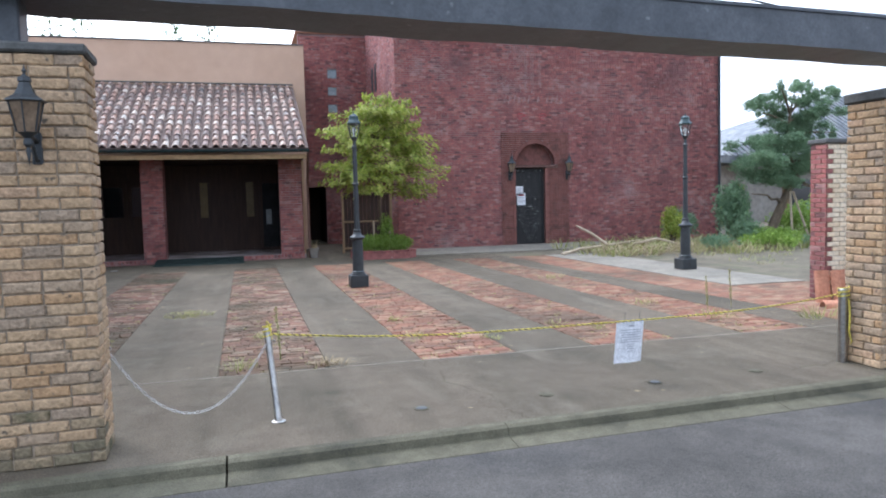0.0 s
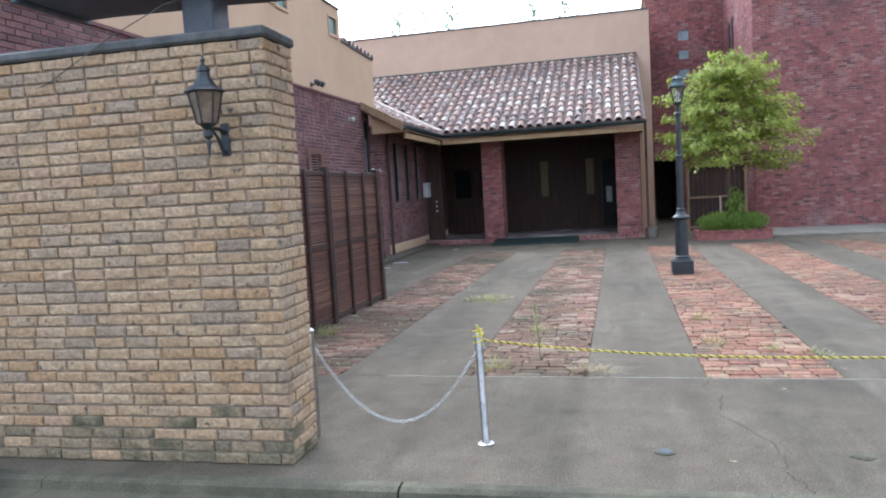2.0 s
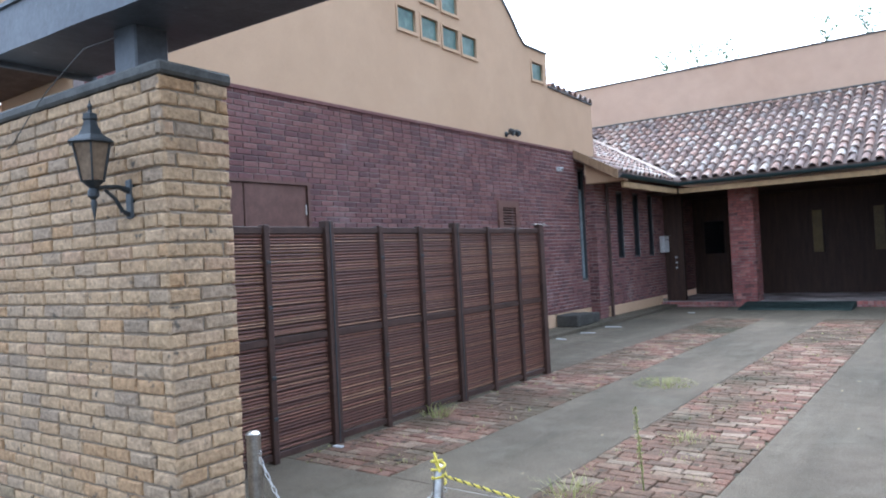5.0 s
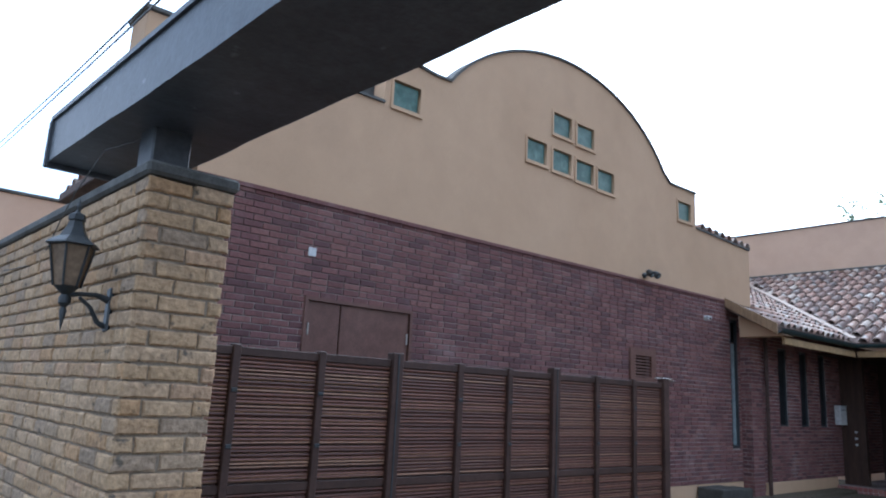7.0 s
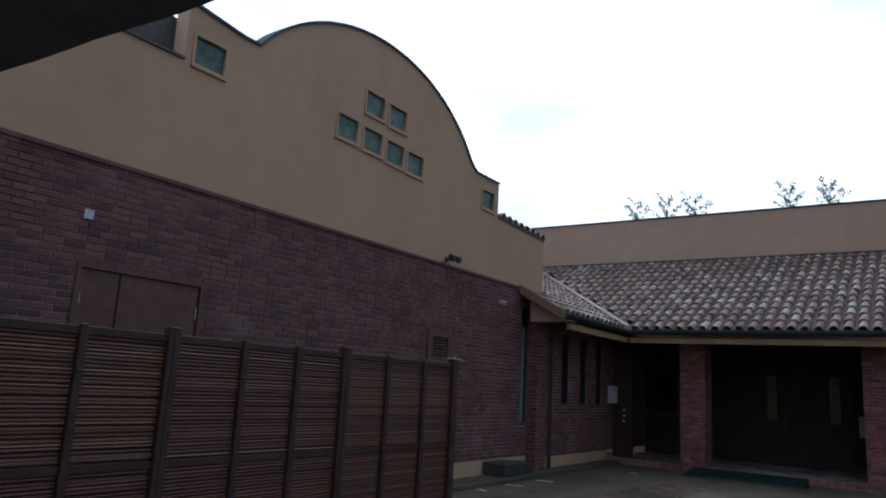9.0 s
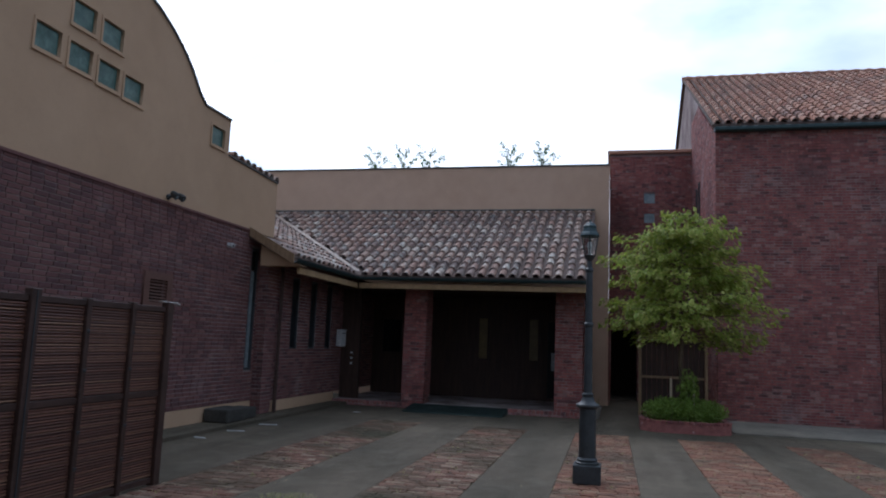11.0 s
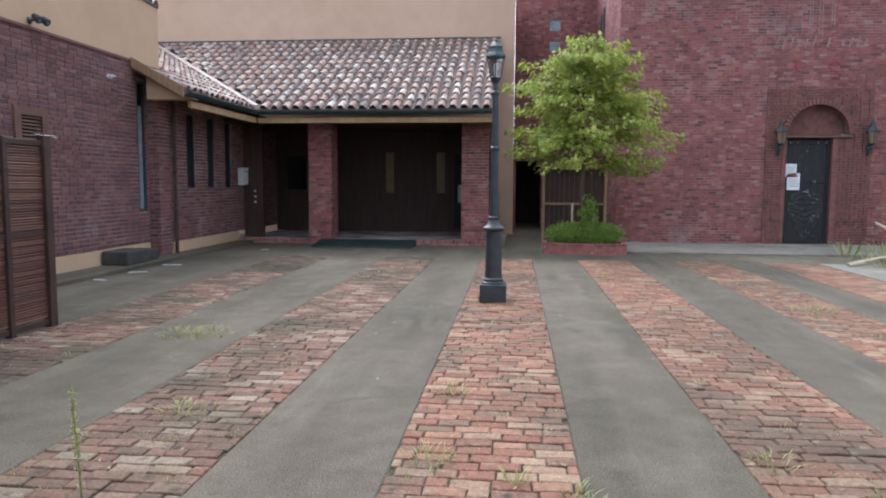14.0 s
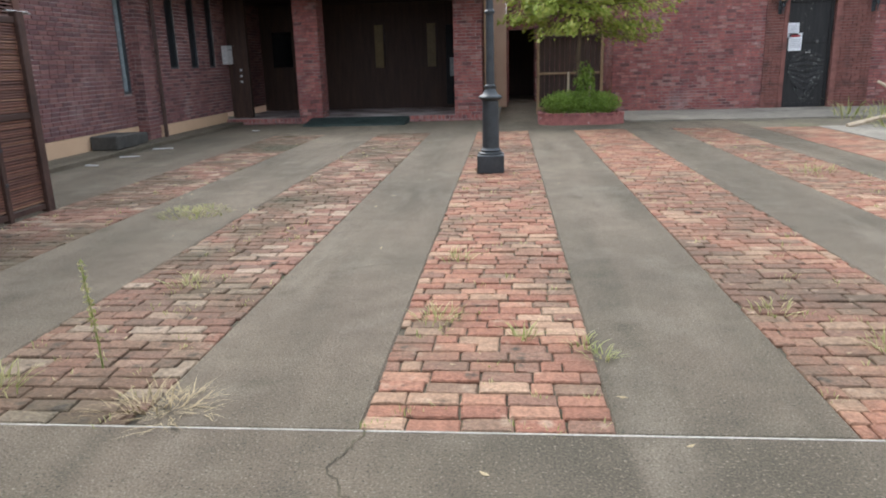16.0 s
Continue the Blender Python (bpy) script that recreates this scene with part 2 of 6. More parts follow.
TILE_PAN = surface("tile_trough", [(0.10, 0.075, 0.065), (0.17, 0.12, 0.10)], 6, 0.9, 0.3, 60)
IRON = surface("black_iron", [(0.018, 0.022, 0.024), (0.035, 0.04, 0.043)], 8, 0.5, 0.12, 60, spec=0.5)
GREEN_IRON = surface("dark_green_iron", [(0.012, 0.035, 0.038), (0.03, 0.06, 0.062)], 8, 0.45, 0.12, 60, spec=0.5)
# Base colour lifted and turned bluish to carry haze over the beam.
BEAM = surface("dark_steel_cladding", [(0.055, 0.062, 0.072), (0.085, 0.093, 0.105)], 2.2, 0.45, 0.2, 40, spec=0.5, stains=[((0.20, 0.21, 0.22), 9.0, 0.68, 0.76)])
SLATE = surface("dark_cap_stone", [(0.085, 0.085, 0.08), (0.15, 0.148, 0.138)], 3, 0.85, 0.3, 80)
STEEL = surface("stainless_steel", [(0.36, 0.345, 0.32), (0.46, 0.44, 0.41)], 5, 0.33, 0.03, 90, metal=1.0)
CHAIN = surface("galvanised_chain", [(0.55, 0.55, 0.53), (0.70, 0.69, 0.66)], 20, 0.45, 0.1, 120, metal=0.6)
BAMBOO = surface("brown_reed", [(0.102, 0.045, 0.029), (0.168, 0.074, 0.047)], 3, 0.5, 0.15, 60,
                 each=[(0.102, 0.040, 0.027), (0.204, 0.090, 0.055), (0.072, 0.031, 0.023), (0.138, 0.056, 0.037), (0.324, 0.185, 0.103), (0.084, 0.036, 0.025), (0.132, 0.052, 0.034), (0.240, 0.118, 0.073)], spec=0.45)
DARK_STONE = surface("damp_dark_stone", [(0.045, 0.042, 0.036), (0.075, 0.07, 0.06)], 3, 0.9, 0.5, 80)
FENCE_FRAME = surface("dark_brown_post", [(0.044, 0.025, 0.019), (0.072, 0.040, 0.031)], 4, 0.55, 0.1, 60)
BROWN_METAL = surface("brown_metal_door", [(0.13, 0.065, 0.05), (0.16, 0.085, 0.065)], 1.5, 0.5, 0.05, 60)
DARK_WOOD = surface("dark_brown_wood", [(0.035, 0.020, 0.015), (0.065, 0.036, 0.025)], 2, 0.6, 0.2, 40, stretch=(6, 6, 0.6))
TAN_WOOD = surface("tan_wood", [(0.22, 0.14, 0.08), (0.32, 0.21, 0.12)], 3, 0.7, 0.2, 50, stretch=(6, 6, 0.6))
VALLEY = surface("pale_metal_strip", [(0.302, 0.224, 0.172), (0.374, 0.286, 0.224)], 3, 0.5, 0.05, 50)
FASCIA = surface("ochre_fascia", [(0.36, 0.24, 0.12), (0.44, 0.30, 0.16)], 2, 0.7, 0.1, 50)
AMBER = surface("amber_panel", [(0.12, 0.085, 0.03), (0.18, 0.125, 0.045)], 3, 0.4, 0.05, 50)
GREEN_GLASS = surface("green_glass_brick", [(0.030, 0.085, 0.062), (0.12, 0.20, 0.165)], 4.5, 0.4, 0.3, 14, spec=0.35)
GREY_GLASS = surface("frosted_grey_glass", [(0.16, 0.20, 0.21), (0.26, 0.30, 0.31)], 4, 0.2, 0.1, 30, spec=0.6)
BLACK_GLASS = surface("dark_window_glass", [(0.008, 0.010, 0.011), (0.016, 0.018, 0.02)], 3, 0.12, 0.02, 30, spec=0.6)
DUSTY_GLASS = surface("dusty_dark_glass", [(0.010, 0.012, 0.013), (0.022, 0.024, 0.026)], 3, 0.5, 0.02, 30, spec=0.15)
JOINT = surface("pale_mortar_joint", [(0.26, 0.24, 0.20), (0.38, 0.35, 0.30)], 6, 0.95, 0.3, 90)
LAMP_GLASS = glassy("clear_lamp_glass", (0.80, 0.84, 0.82))
SMOKE_GLASS = surface("dusty_amber_lantern_glass", [(0.15, 0.10, 0.06), (0.24, 0.17, 0.11)], 9, 0.35, 0.1, 40)
PAPER = surface("white_paper", [(0.72, 0.72, 0.74), (0.80, 0.80, 0.81)], 6, 0.9, 0.05, 90)
INK = surface("grey_ink", [(0.28, 0.28, 0.31), (0.36, 0.36, 0.38)], 9, 0.9, 0.0, 90)
RED_INK = surface("faded_red_paint", [(0.36, 0.06, 0.065), (0.44, 0.09, 0.095)], 9, 0.8, 0.1, 90)
GHOST = surface("pale_ghost_mark", [(0.27, 0.15, 0.14), (0.42, 0.30, 0.28)], 9, 0.9, 0.2, 60)
WHITE_PLASTIC = surface("white_plastic", [(0.515, 0.516, 0.510), (0.593, 0.585, 0.570)], 5, 0.5, 0.02, 60)
YELLOW = surface("yellow_rope_strand", [(0.62, 0.50, 0.06), (0.74, 0.62, 0.12)], 30, 0.7, 0.2, 200)
BLACK_STRAND = surface("black_rope_strand", [(0.03, 0.03, 0.03), (0.06, 0.06, 0.06)], 30, 0.7, 0.2, 200)

def leafy(name, cols, each, through_light=0.45):
    """A leaf surface that also lets light through."""
    m = surface(name, cols, 1.4, 0.55, 0.0, 40, each=each, each_mix=0.6, speck=(0.9, 1.05))
    n, l = m.node_tree.nodes, m.node_tree.links
    b, out = n["Principled BSDF"], n["Material Output"]
    tr, mx = n.new("ShaderNodeBsdfTranslucent"), n.new("ShaderNodeMixShader")
    mx.inputs[0].default_value = through_light
    l.new(b.inputs["Base Color"].links[0].from_socket, tr.inputs["Color"])
    l.new(b.outputs["BSDF"], mx.inputs[1])
    l.new(tr.outputs["BSDF"], mx.inputs[2])
    l.new(mx.outputs["Shader"], out.inputs["Surface"])
    return m


LEAF = leafy("light_green_leaf", [(0.257, 0.319, 0.049), (0.431, 0.459, 0.097)], [(0.206, 0.289, 0.041), (0.329, 0.389, 0.068), (0.473, 0.479, 0.117), (0.257, 0.339, 0.050), (0.534, 0.499, 0.156), (0.298, 0.369, 0.058), (0.473, 0.349, 0.117)], 0.5)
SHRUB = leafy("shrub_leaf", [(0.135, 0.221, 0.039), (0.255, 0.364, 0.072)], [(0.120, 0.208, 0.036), (0.225, 0.338, 0.058), (0.345, 0.455, 0.091)])
PINE = leafy("pine_needle", [(0.13, 0.21, 0.12), (0.22, 0.32, 0.19)], [(0.12, 0.20, 0.11), (0.19, 0.29, 0.16), (0.27, 0.37, 0.22)])
WEED = leafy("weed_blade", [(0.24, 0.26, 0.08), (0.38, 0.36, 0.15)], [(0.18, 0.25, 0.06), (0.33, 0.34, 0.12), (0.46, 0.41, 0.21), (0.55, 0.47, 0.28)])
DRY = surface("dry_straw", [(0.27, 0.205, 0.11), (0.40, 0.32, 0.19)], 3, 0.85, 0.0, 40)
BARK = surface("tree_bark", [(0.10, 0.075, 0.05), (0.19, 0.145, 0.10)], 9, 0.95, 0.6, 50, stretch=(1, 1, 0.3))
PALE_BRANCH = surface("bleached_branch", [(0.40, 0.31, 0.21), (0.54, 0.44, 0.32)], 9, 0.9, 0.4, 50)
SOIL = surface("garden_soil", [(0.10, 0.085, 0.06), (0.17, 0.145, 0.10)], 1.2, 1.0, 0.6, 60, stains=[((0.11, 0.12, 0.055), 0.9, 0.55, 0.75)])
MAT = surface("dark_green_mat", [(0.018, 0.032, 0.028), (0.035, 0.05, 0.045)], 5, 0.9, 0.4, 120)
TERRACOTTA = surface("terracotta", [(0.46, 0.20, 0.12), (0.55, 0.27, 0.17)], 4, 0.85, 0.3, 60)
CREAM = surface("cream_brick", [(0.756, 0.636, 0.449), (0.842, 0.731, 0.551)], 4, 0.9, 0.3, 70, each=[(0.778, 0.657, 0.469), (0.864, 0.774, 0.612), (0.713, 0.562, 0.367), (0.842, 0.721, 0.530)])
GREY_TILE = surface("grey_roof_tile", [(0.10, 0.11, 0.12), (0.17, 0.18, 0.19)], 1.5, 0.6, 0.3, 40, stains=[((0.27, 0.27, 0.26), 1.5, 0.5, 0.7)])
PLASTER = surface("grey_plaster", [(0.24, 0.215, 0.185), (0.31, 0.285, 0.25)], 0.8, 0.95, 0.2, 90)


DOORSCUFF = surface("scuffed_dark_board", [(0.020, 0.020, 0.020), (0.045, 0.043, 0.041)], 6, 0.6, 0.4, 40, stains=[((0.19, 0.185, 0.175), 14.0, 0.57, 0.70)])
BLACK_WOOD = surface("blackened_wood", [(0.014, 0.014, 0.014), (0.030, 0.028, 0.027)], 2, 0.55, 0.2, 40, stretch=(6, 6, 0.6), stains=[((0.16, 0.15, 0.14), 9.0, 0.64, 0.74)])


# ---- shape helpers ----
class Shape:
    """Gathers vertices and faces, then becomes one mesh."""

    def __init__(self):
        self.v, self.f = [], []

    def add(self, verts, faces, m=None):
        k = len(self.v)
        self.v += [tuple(m @ Vector(p)) if m else tuple(p) for p in verts]
        self.f += [tuple(i + k for i in f) for f in faces]
        return self

    def box(self, x0, y0, z0, x1, y1, z1, c=0.0, m=None):
        if c <= 0:
            vs = [(x, y, z) for z in (z0, z1) for y in (y0, y1) for x in (x0, x1)]
            return self.add(vs, [(0, 2, 3, 1), (4, 5, 7, 6), (0, 1, 5, 4), (2, 6, 7, 3), (0, 4, 6, 2), (1, 3, 7, 5)], m)
        c = min(c, (x1 - x0) * 0.45, (y1 - y0) * 0.45, (z1 - z0) * 0.45)
        bm = bmesh.new()
        bmesh.ops.create_cube(bm, size=1, matrix=Matrix.Translation(((x0 + x1) / 2, (y0 + y1) / 2, (z0 + z1) / 2)) @ Matrix.Diagonal((x1 - x0, y1 - y0, z1 - z0, 1)))
        bmesh.ops.bevel(bm, geom=bm.edges[:], offset=c, segments=1, affect="EDGES", profile=0.5)
        bm.verts.index_update()
        self.add([p.co[:] for p in bm.verts], [[q.index for q in f.verts] for f in bm.faces], m)
        bm.free()
        return self

    def lathe(self, profile, seg=16, m=None, around=360.0, turn=0.0):
        vs, fs, n = [], [], len(profile)
        for i in range(seg):
            a = radians(turn + around * i / seg)
            vs += [(r * math.cos(a), r * math.sin(a), z) for r, z in profile]
        for i in range(seg):
            j = (i + 1) % seg
            fs += [(i * n + k, j * n + k, j * n + k + 1, i * n + k + 1) for k in range(n - 1)]
        if profile[0][0] > 1e-6:
            fs.append(tuple(i * n for i in reversed(range(seg))))
        if profile[-1][0] > 1e-6:
            fs.append(tuple(i * n + n - 1 for i in range(seg)))
        return self.add(vs, fs, m)

    def tube(self, path, radii, seg=8, close=False):
        path = [Vector(p) for p in path]
        if not hasattr(radii, "__len__"):
            radii = [radii] * len(path)
        vs, fs, up = [], [], Vector((0.13, 0.21, 0.97))
        for i, p in enumerate(path):
            if close:
                d = path[(i + 1) % len(path)] - path[i - 1]
            else:
                d = path[min(i + 1, len(path) - 1)] - path[max(i - 1, 0)]
            d.normalize()
            side = d.cross(up if abs(d.dot(up)) < 0.95 else Vector((1, 0, 0))).normalized()
            top = side.cross(d)
            for k in range(seg):
                a = math.tau * k / seg
                vs.append(p + radii[i] * (math.cos(a) * side + math.sin(a) * top))
        for i in range(len(path) if close else len(path) - 1):
            j = (i + 1) % len(path)
            fs += [(i * seg + k, i * seg + (k + 1) % seg, j * seg + (k + 1) % seg, j * seg + k) for k in range(seg)]
        if not close:
            fs += [tuple(range(seg))[::-1], tuple((len(path) - 1) * seg + k for k in range(seg))]
        return self.add(vs, fs)

    def mesh(self, name, smooth=False):
        me = bpy.data.meshes.new(name)
        me.from_pydata(self.v, [], self.f)
        if smooth:
            me.polygons.foreach_set("use_smooth", [True] * len(me.polygons))
            me.set_sharp_from_angle(angle=radians(38))
        me.update()
        return me


def part(name, shape, material, parent=None, label="", smooth=False, m=None):
    """One mesh object, from a Shape or a mesh, under a thing."""
    me = shape.mesh(name, smooth) if isinstance(shape, Shape) else shape
    if not me.materials:
        me.materials.append(material)
    ob = new(name, me)
    ob.parent = parent
    if m is not None:
        ob.matrix_basis = m
    if label:
        ob["label"] = label
    return ob


def thing(name, label, category, m=None, group="", kind=""):
    ob = new(name)
    ob.empty_display_size = 0.2
    if m is not None:
        ob.matrix_basis = m
    return tagged(ob, label, category, group, kind)


def structure(name, shape, material, label="", category="", smooth=False, m=None):
    return tagged(part(name, shape, material, None, "", smooth, m), label, category, "", "structure")


def sheet_with_holes(name, outline, holes, thick):
    """A flat slab in the xy plane with holes through it, as a mesh."""
    cu = bpy.data.curves.new(name, "CURVE")
    cu.dimensions, cu.fill_mode, cu.extrude = "2D", "BOTH", thick / 2
    for ring in (outline, *holes):
        s = cu.splines.new("POLY")
        s.points.add(len(ring) - 1)
        for p, (x, y) in zip(s.points, ring):
            p.co = (x, y, 0, 1)
        s.use_cyclic_u = True
    ob = new(name, cu)
    me = bpy.data.meshes.new_from_object(ob.evaluated_get(bpy.context.evaluated_depsgraph_get()))
    bpy.data.objects.remove(ob)
    bpy.data.curves.remove(cu)
    me.name = name
    return me


def rect(x0, y0, x1, y1):
    return [(x0, y0), (x1, y0), (x1, y1), (x0, y1)]


# walls that look along +x: local x runs with world y, local y up, local z outwards
EAST = Matrix(((0, 0, 1, 0), (1, 0, 0, 0), (0, 1, 0, 0), (0, 0, 0, 1)))
# walls that look along -y: local x runs with world x, local y up, local z outwards
SOUTH = Matrix(((1, 0, 0, 0), (0, 0, -1, 0), (0, 1, 0, 0), (0, 0, 0, 1)))
WEST = Matrix(((0, 0, -1, 0), (-1, 0, 0, 0), (0, 1, 0, 0), (0, 0, 0, 1)))


def east(x, y, z):
    return Matrix.Translation((x, y, z)) @ EAST


def south(x, y, z):
    return Matrix.Translation((x, y, z)) @ SOUTH


BRICK_MESH = {}


def brick_shape(w, h, d, c):
    """A brick from (0, 0) to (w, h), standing d proud, with worn edges of c."""
    s = Shape()
    vs = [(0, 0, -0.01), (w, 0, -0.01), (w, h, -0.01), (0, h, -0.01), (0, 0, d - c), (w, 0, d - c), (w, h, d - c), (0, h, d - c), (c, c, d), (w - c, c, d), (w - c, h - c, d), (c, h - c, d)]
    fs = [(8, 9, 10, 11)]
    for a in (0, 4):
        for i in range(4):
            j = (i + 1) % 4
            fs.append((a + i, a + j, a + 4 + j, a + 4 + i))
    return s.add(vs, fs)


def rugged_shape(w, h, d, c, rng):
    """A hand-made brick: wavy outline, worn rounded edges and an uneven face."""
    j = c * 0.42
    ring = [(w * u, h * v) for u, v in ((0, 0), (0.33, 0), (0.67, 0), (1, 0), (1, 0.5), (1, 1), (0.67, 1), (0.33, 1), (0, 1), (0, 0.5))]
    edge = [(x + rng.uniform(-j, j), y + rng.uniform(-j, j) * 0.8, d - c * rng.uniform(0.8, 1.3)) for x, y in ring]
    face = []
    for x, y, z in edge:
        k = c * rng.uniform(0.8, 1.6)
        face.append((min(max(x, k), w - k), min(max(y, k * 0.8), h - k * 0.8), d + rng.uniform(-0.25, 0.10) * c))
    n = len(ring)
    s = Shape().add([(x, y, -0.012) for x, y, z in edge] + edge + face + [(w / 2, h / 2, d + 0.15 * c)], [])
    for a in (0, n):
        s.f += [(a + i, a + (i + 1) % n, a + n + (i + 1) % n, a + n + i) for i in range(n)]
    s.f += [(2 * n + i, 2 * n + (i + 1) % n, 3 * n) for i in range(n)]
    return s


def courses(length, height, bl, bh, joint, rng, gap=lambda z: (), bond=0.5, wild=0.0):
    """Bricks of a bond, as (u0, u1, z0, z1); gap(z) gives the stretches of a course that stay open."""
    out, n = [], max(1, round(height / (bh + joint)))
    rise = height / n
    for k in range(n):
        z0, z1 = k * rise + joint / 2, (k + 1) * rise - joint / 2
        u = -bl * bond * (k % 2) - rng.random() * wild * bl
        spans = [(0.0, length)]
        for a, b in gap((z0 + z1) / 2):
            spans = [q for s, e in spans for q in ((s, min(e, a)), (max(s, b), e)) if q[1] - q[0] > 0.03]
        while u < length:
            w = bl * (1 + wild * rng.uniform(-0.12, 0.12)) * (0.5 if rng.random() < wild * 0.18 else 1.0)
            for s, e in spans:
                a, b = max(u + joint / 2, s), min(u + w - joint / 2, e)
                if b - a > 0.025:
                    out.append((a, b, z0, z1))
            u += w
    return out


def lay(name, bricks, m, material, parent, proud, chamfer, near, rng, uneven=0.0, count=300, rugged=False):
    """Lays bricks on the plane of m: those nearest to the point near as pieces, the rest as one mesh."""
    bricks = sorted(bricks, key=lambda q: ((q[0] + q[1]) / 2 - near[0]) ** 2 + ((q[2] + q[3]) / 2 - near[1]) ** 2) if near else bricks
    take = bricks[:count] if near else []

    def shaped(w, h, d):
        return rugged_shape(w, h, d, chamfer, rng) if rugged else brick_shape(w, h, d, chamfer)

    for a, b, c, d in take:
        key = (name, material.name, round((b - a) * 50), round((d - c) * 200), rng.randrange(7) if rugged else 0)
        if key not in BRICK_MESH:
            BRICK_MESH[key] = shaped(key[2] / 50, d - c, proud).mesh(name)
        tilt = pose(0, 0, rng.uniform(-1, 1) * uneven, rng.uniform(-1, 1) * uneven * 300, rng.uniform(-1, 1) * uneven * 300, rng.uniform(-1, 1) * uneven * 250)
        wide = (b - a) / (key[2] / 50)
        part(name, BRICK_MESH[key], material, parent, m=m @ Matrix.Translation((a, c, 0)) @ tilt @ Matrix.Diagonal((wide, 1, 1, 1)))
    rest = Shape()
    for a, b, c, d in bricks[len(take):]:
        one = shaped(b - a, d - c, proud + rng.uniform(-1, 1) * uneven)
        k = len(rest.v)
        t = (rng.uniform(-1, 1) * uneven, rng.uniform(-1, 1) * uneven)
        rest.v += [tuple(m @ Vector((x + a + t[0], y + c + t[1], z))) for x, y, z in one.v]
        rest.f += [tuple(i + k for i in f) for f in one.f]
    if rest.v:
        tagged(part(name + "work", rest, material, parent), kind="stuff")


# ---- ground ----
rng = random.Random(7)
L, F = -4.39, 23.47          # the plane of the stuccoed hall, the plane of the brick hall
LANES = ((-2.08, -1.05), (0.10, 1.13), (2.08, 3.08), (3.99, 4.98), (5.88, 6.80))
LANE_Y0, LANE_Y1 = 7.115, 19.05

structure("ground", Shape().box(-300, -300, -0.40, 300, 300, -0.12), SOIL, "dry brownish earth reaching to the horizon", "ground")
SKEW = 0.031                 # the gate line runs a little askew to the lanes
road = Shape().add([(x, y, z) for z in (-0.12, -0.085) for x, y in ((-60, -14), (60, -14), (60, 4.557 + SKEW * 60), (-60, 4.557 - SKEW * 60))], [(3, 2, 1, 0), (4, 5, 6, 7), (0, 1, 5, 4), (1, 2, 6, 5), (2, 3, 7, 6), (3, 0, 4, 7)])
structure("road", road, ASPHALT, "dark grey asphalt road with worn patches", "road")


def slab(name, x0, y0, x1, y1, top, mat, label, c=0.006):
    return structure(name, Shape().box(x0, y0, -0.115, x1, y1, top, c), mat, label, "pavement")


# kerb: a rounded lip, a face and a sloping gutter, in lengths with open joints
kerb = thing("kerb", "grey concrete kerb with a sloping gutter and open joints", "kerb", kind="structure")
for a, b in ((-9.0, -2.0), (-1.995, 0.225), (0.24, 2.12), (2.125, 4.4), (4.405, 7.2), (7.205, 12.0)):
    ring = [(4.865, -0.11), (4.865, 0.006), (4.795, 0.006), (4.76, -0.010), (4.745, -0.060), (4.555, -0.082), (4.555, -0.11)]
    s = Shape()
    s.add([(x, y + SKEW * x, z) for x in (a, b) for y, z in ring], [tuple(range(7))[::-1], tuple(range(7, 14))] + [(i, (i + 1) % 7, 7 + (i + 1) % 7, 7 + i) for i in range(7)][::1])
    part("kerb_stone", s, KERB, kerb)

apron = [(-9.0, 4.868 - SKEW * 9.0), (12.0, 4.868 + SKEW * 12.0), (12.0, LANE_Y0 - 0.005), (-9.0, LANE_Y0 - 0.005)]
structure("pavement_apron", Shape().add([(x, y, z) for z in (-0.115, 0.0) for x, y in apron], [(3, 2, 1, 0), (4, 5, 6, 7), (0, 1, 5, 4), (1, 2, 6, 5), (2, 3, 7, 6), (3, 0, 4, 7)]), CONCRETE, "stained grey concrete apron inside the gate", "pavement")
edges = [-4.385] + [v for a in LANES for v in a] + [7.50]
for i in range(0, len(edges), 2):
    slab("pavement_strip", edges[i], LANE_Y0, edges[i + 1], LANE_Y1, 0.0, CONCRETE, "long strip of worn grey concrete between brick lanes", 0.012)
slab("pavement_cross", -4.385, LANE_Y1 + 0.004, 7.50, 22.0, 0.0, CONCRETE, "grey concrete before the porch")
slab("pavement_walk", 5.25, 20.6, 13.0, F - 0.004, 0.035, PALE_CONCRETE, "pale cracked concrete walk along the brick hall")
slab("pavement_pad", 8.57, 10.8, 10.10, 18.9, 0.012, PALE_CONCRETE, "pale concrete pad beside the garden")
slab("pavement_walk", 2.2, 22.0, 5.245, 29.0, 0.0, CONCRETE, "shaded grey concrete passage floor")
structure("garden_bed", Shape().box(10.12, 7.12, -0.115, 40, 40, -0.005), SOIL, "overgrown dry garden soil", "soil")
structure("garden_bed", Shape().box(7.51, 18.92, -0.115, 10.11, 20.59, -0.003), SOIL, "earth strip strewn with dead branches", "soil")

for i, (a, b) in enumerate(LANES):
    bed = structure("pavement_lane", Shape().box(a, LANE_Y0, -0.115, b, LANE_Y1, -0.014), PAVER_BED, "lane of uneven weathered red paving bricks", "pavement")
    m = Matrix.Translation((a, LANE_Y0, -0.014))
    lay("brick", courses(b - a, LANE_Y1 - LANE_Y0, 0.222, 0.1045, 0.0085, rng, wild=0.8), m, PAVER_DULL if i < 2 else PAVER, bed, 0.015, 0.0065,
        ((0.6, 1.2) if i == 1 else (0.5, 1.4)) if i in (1, 2, 3) else None, rng, 0.0046, 150 if i != 2 else 300, True)
band = structure("pavement_band", Shape().box(7.51, 7.12, -0.115, 8.56, 18.9, -0.010), PAVER_BED, "band of flat red paving bricks beside the garden", "pavement")
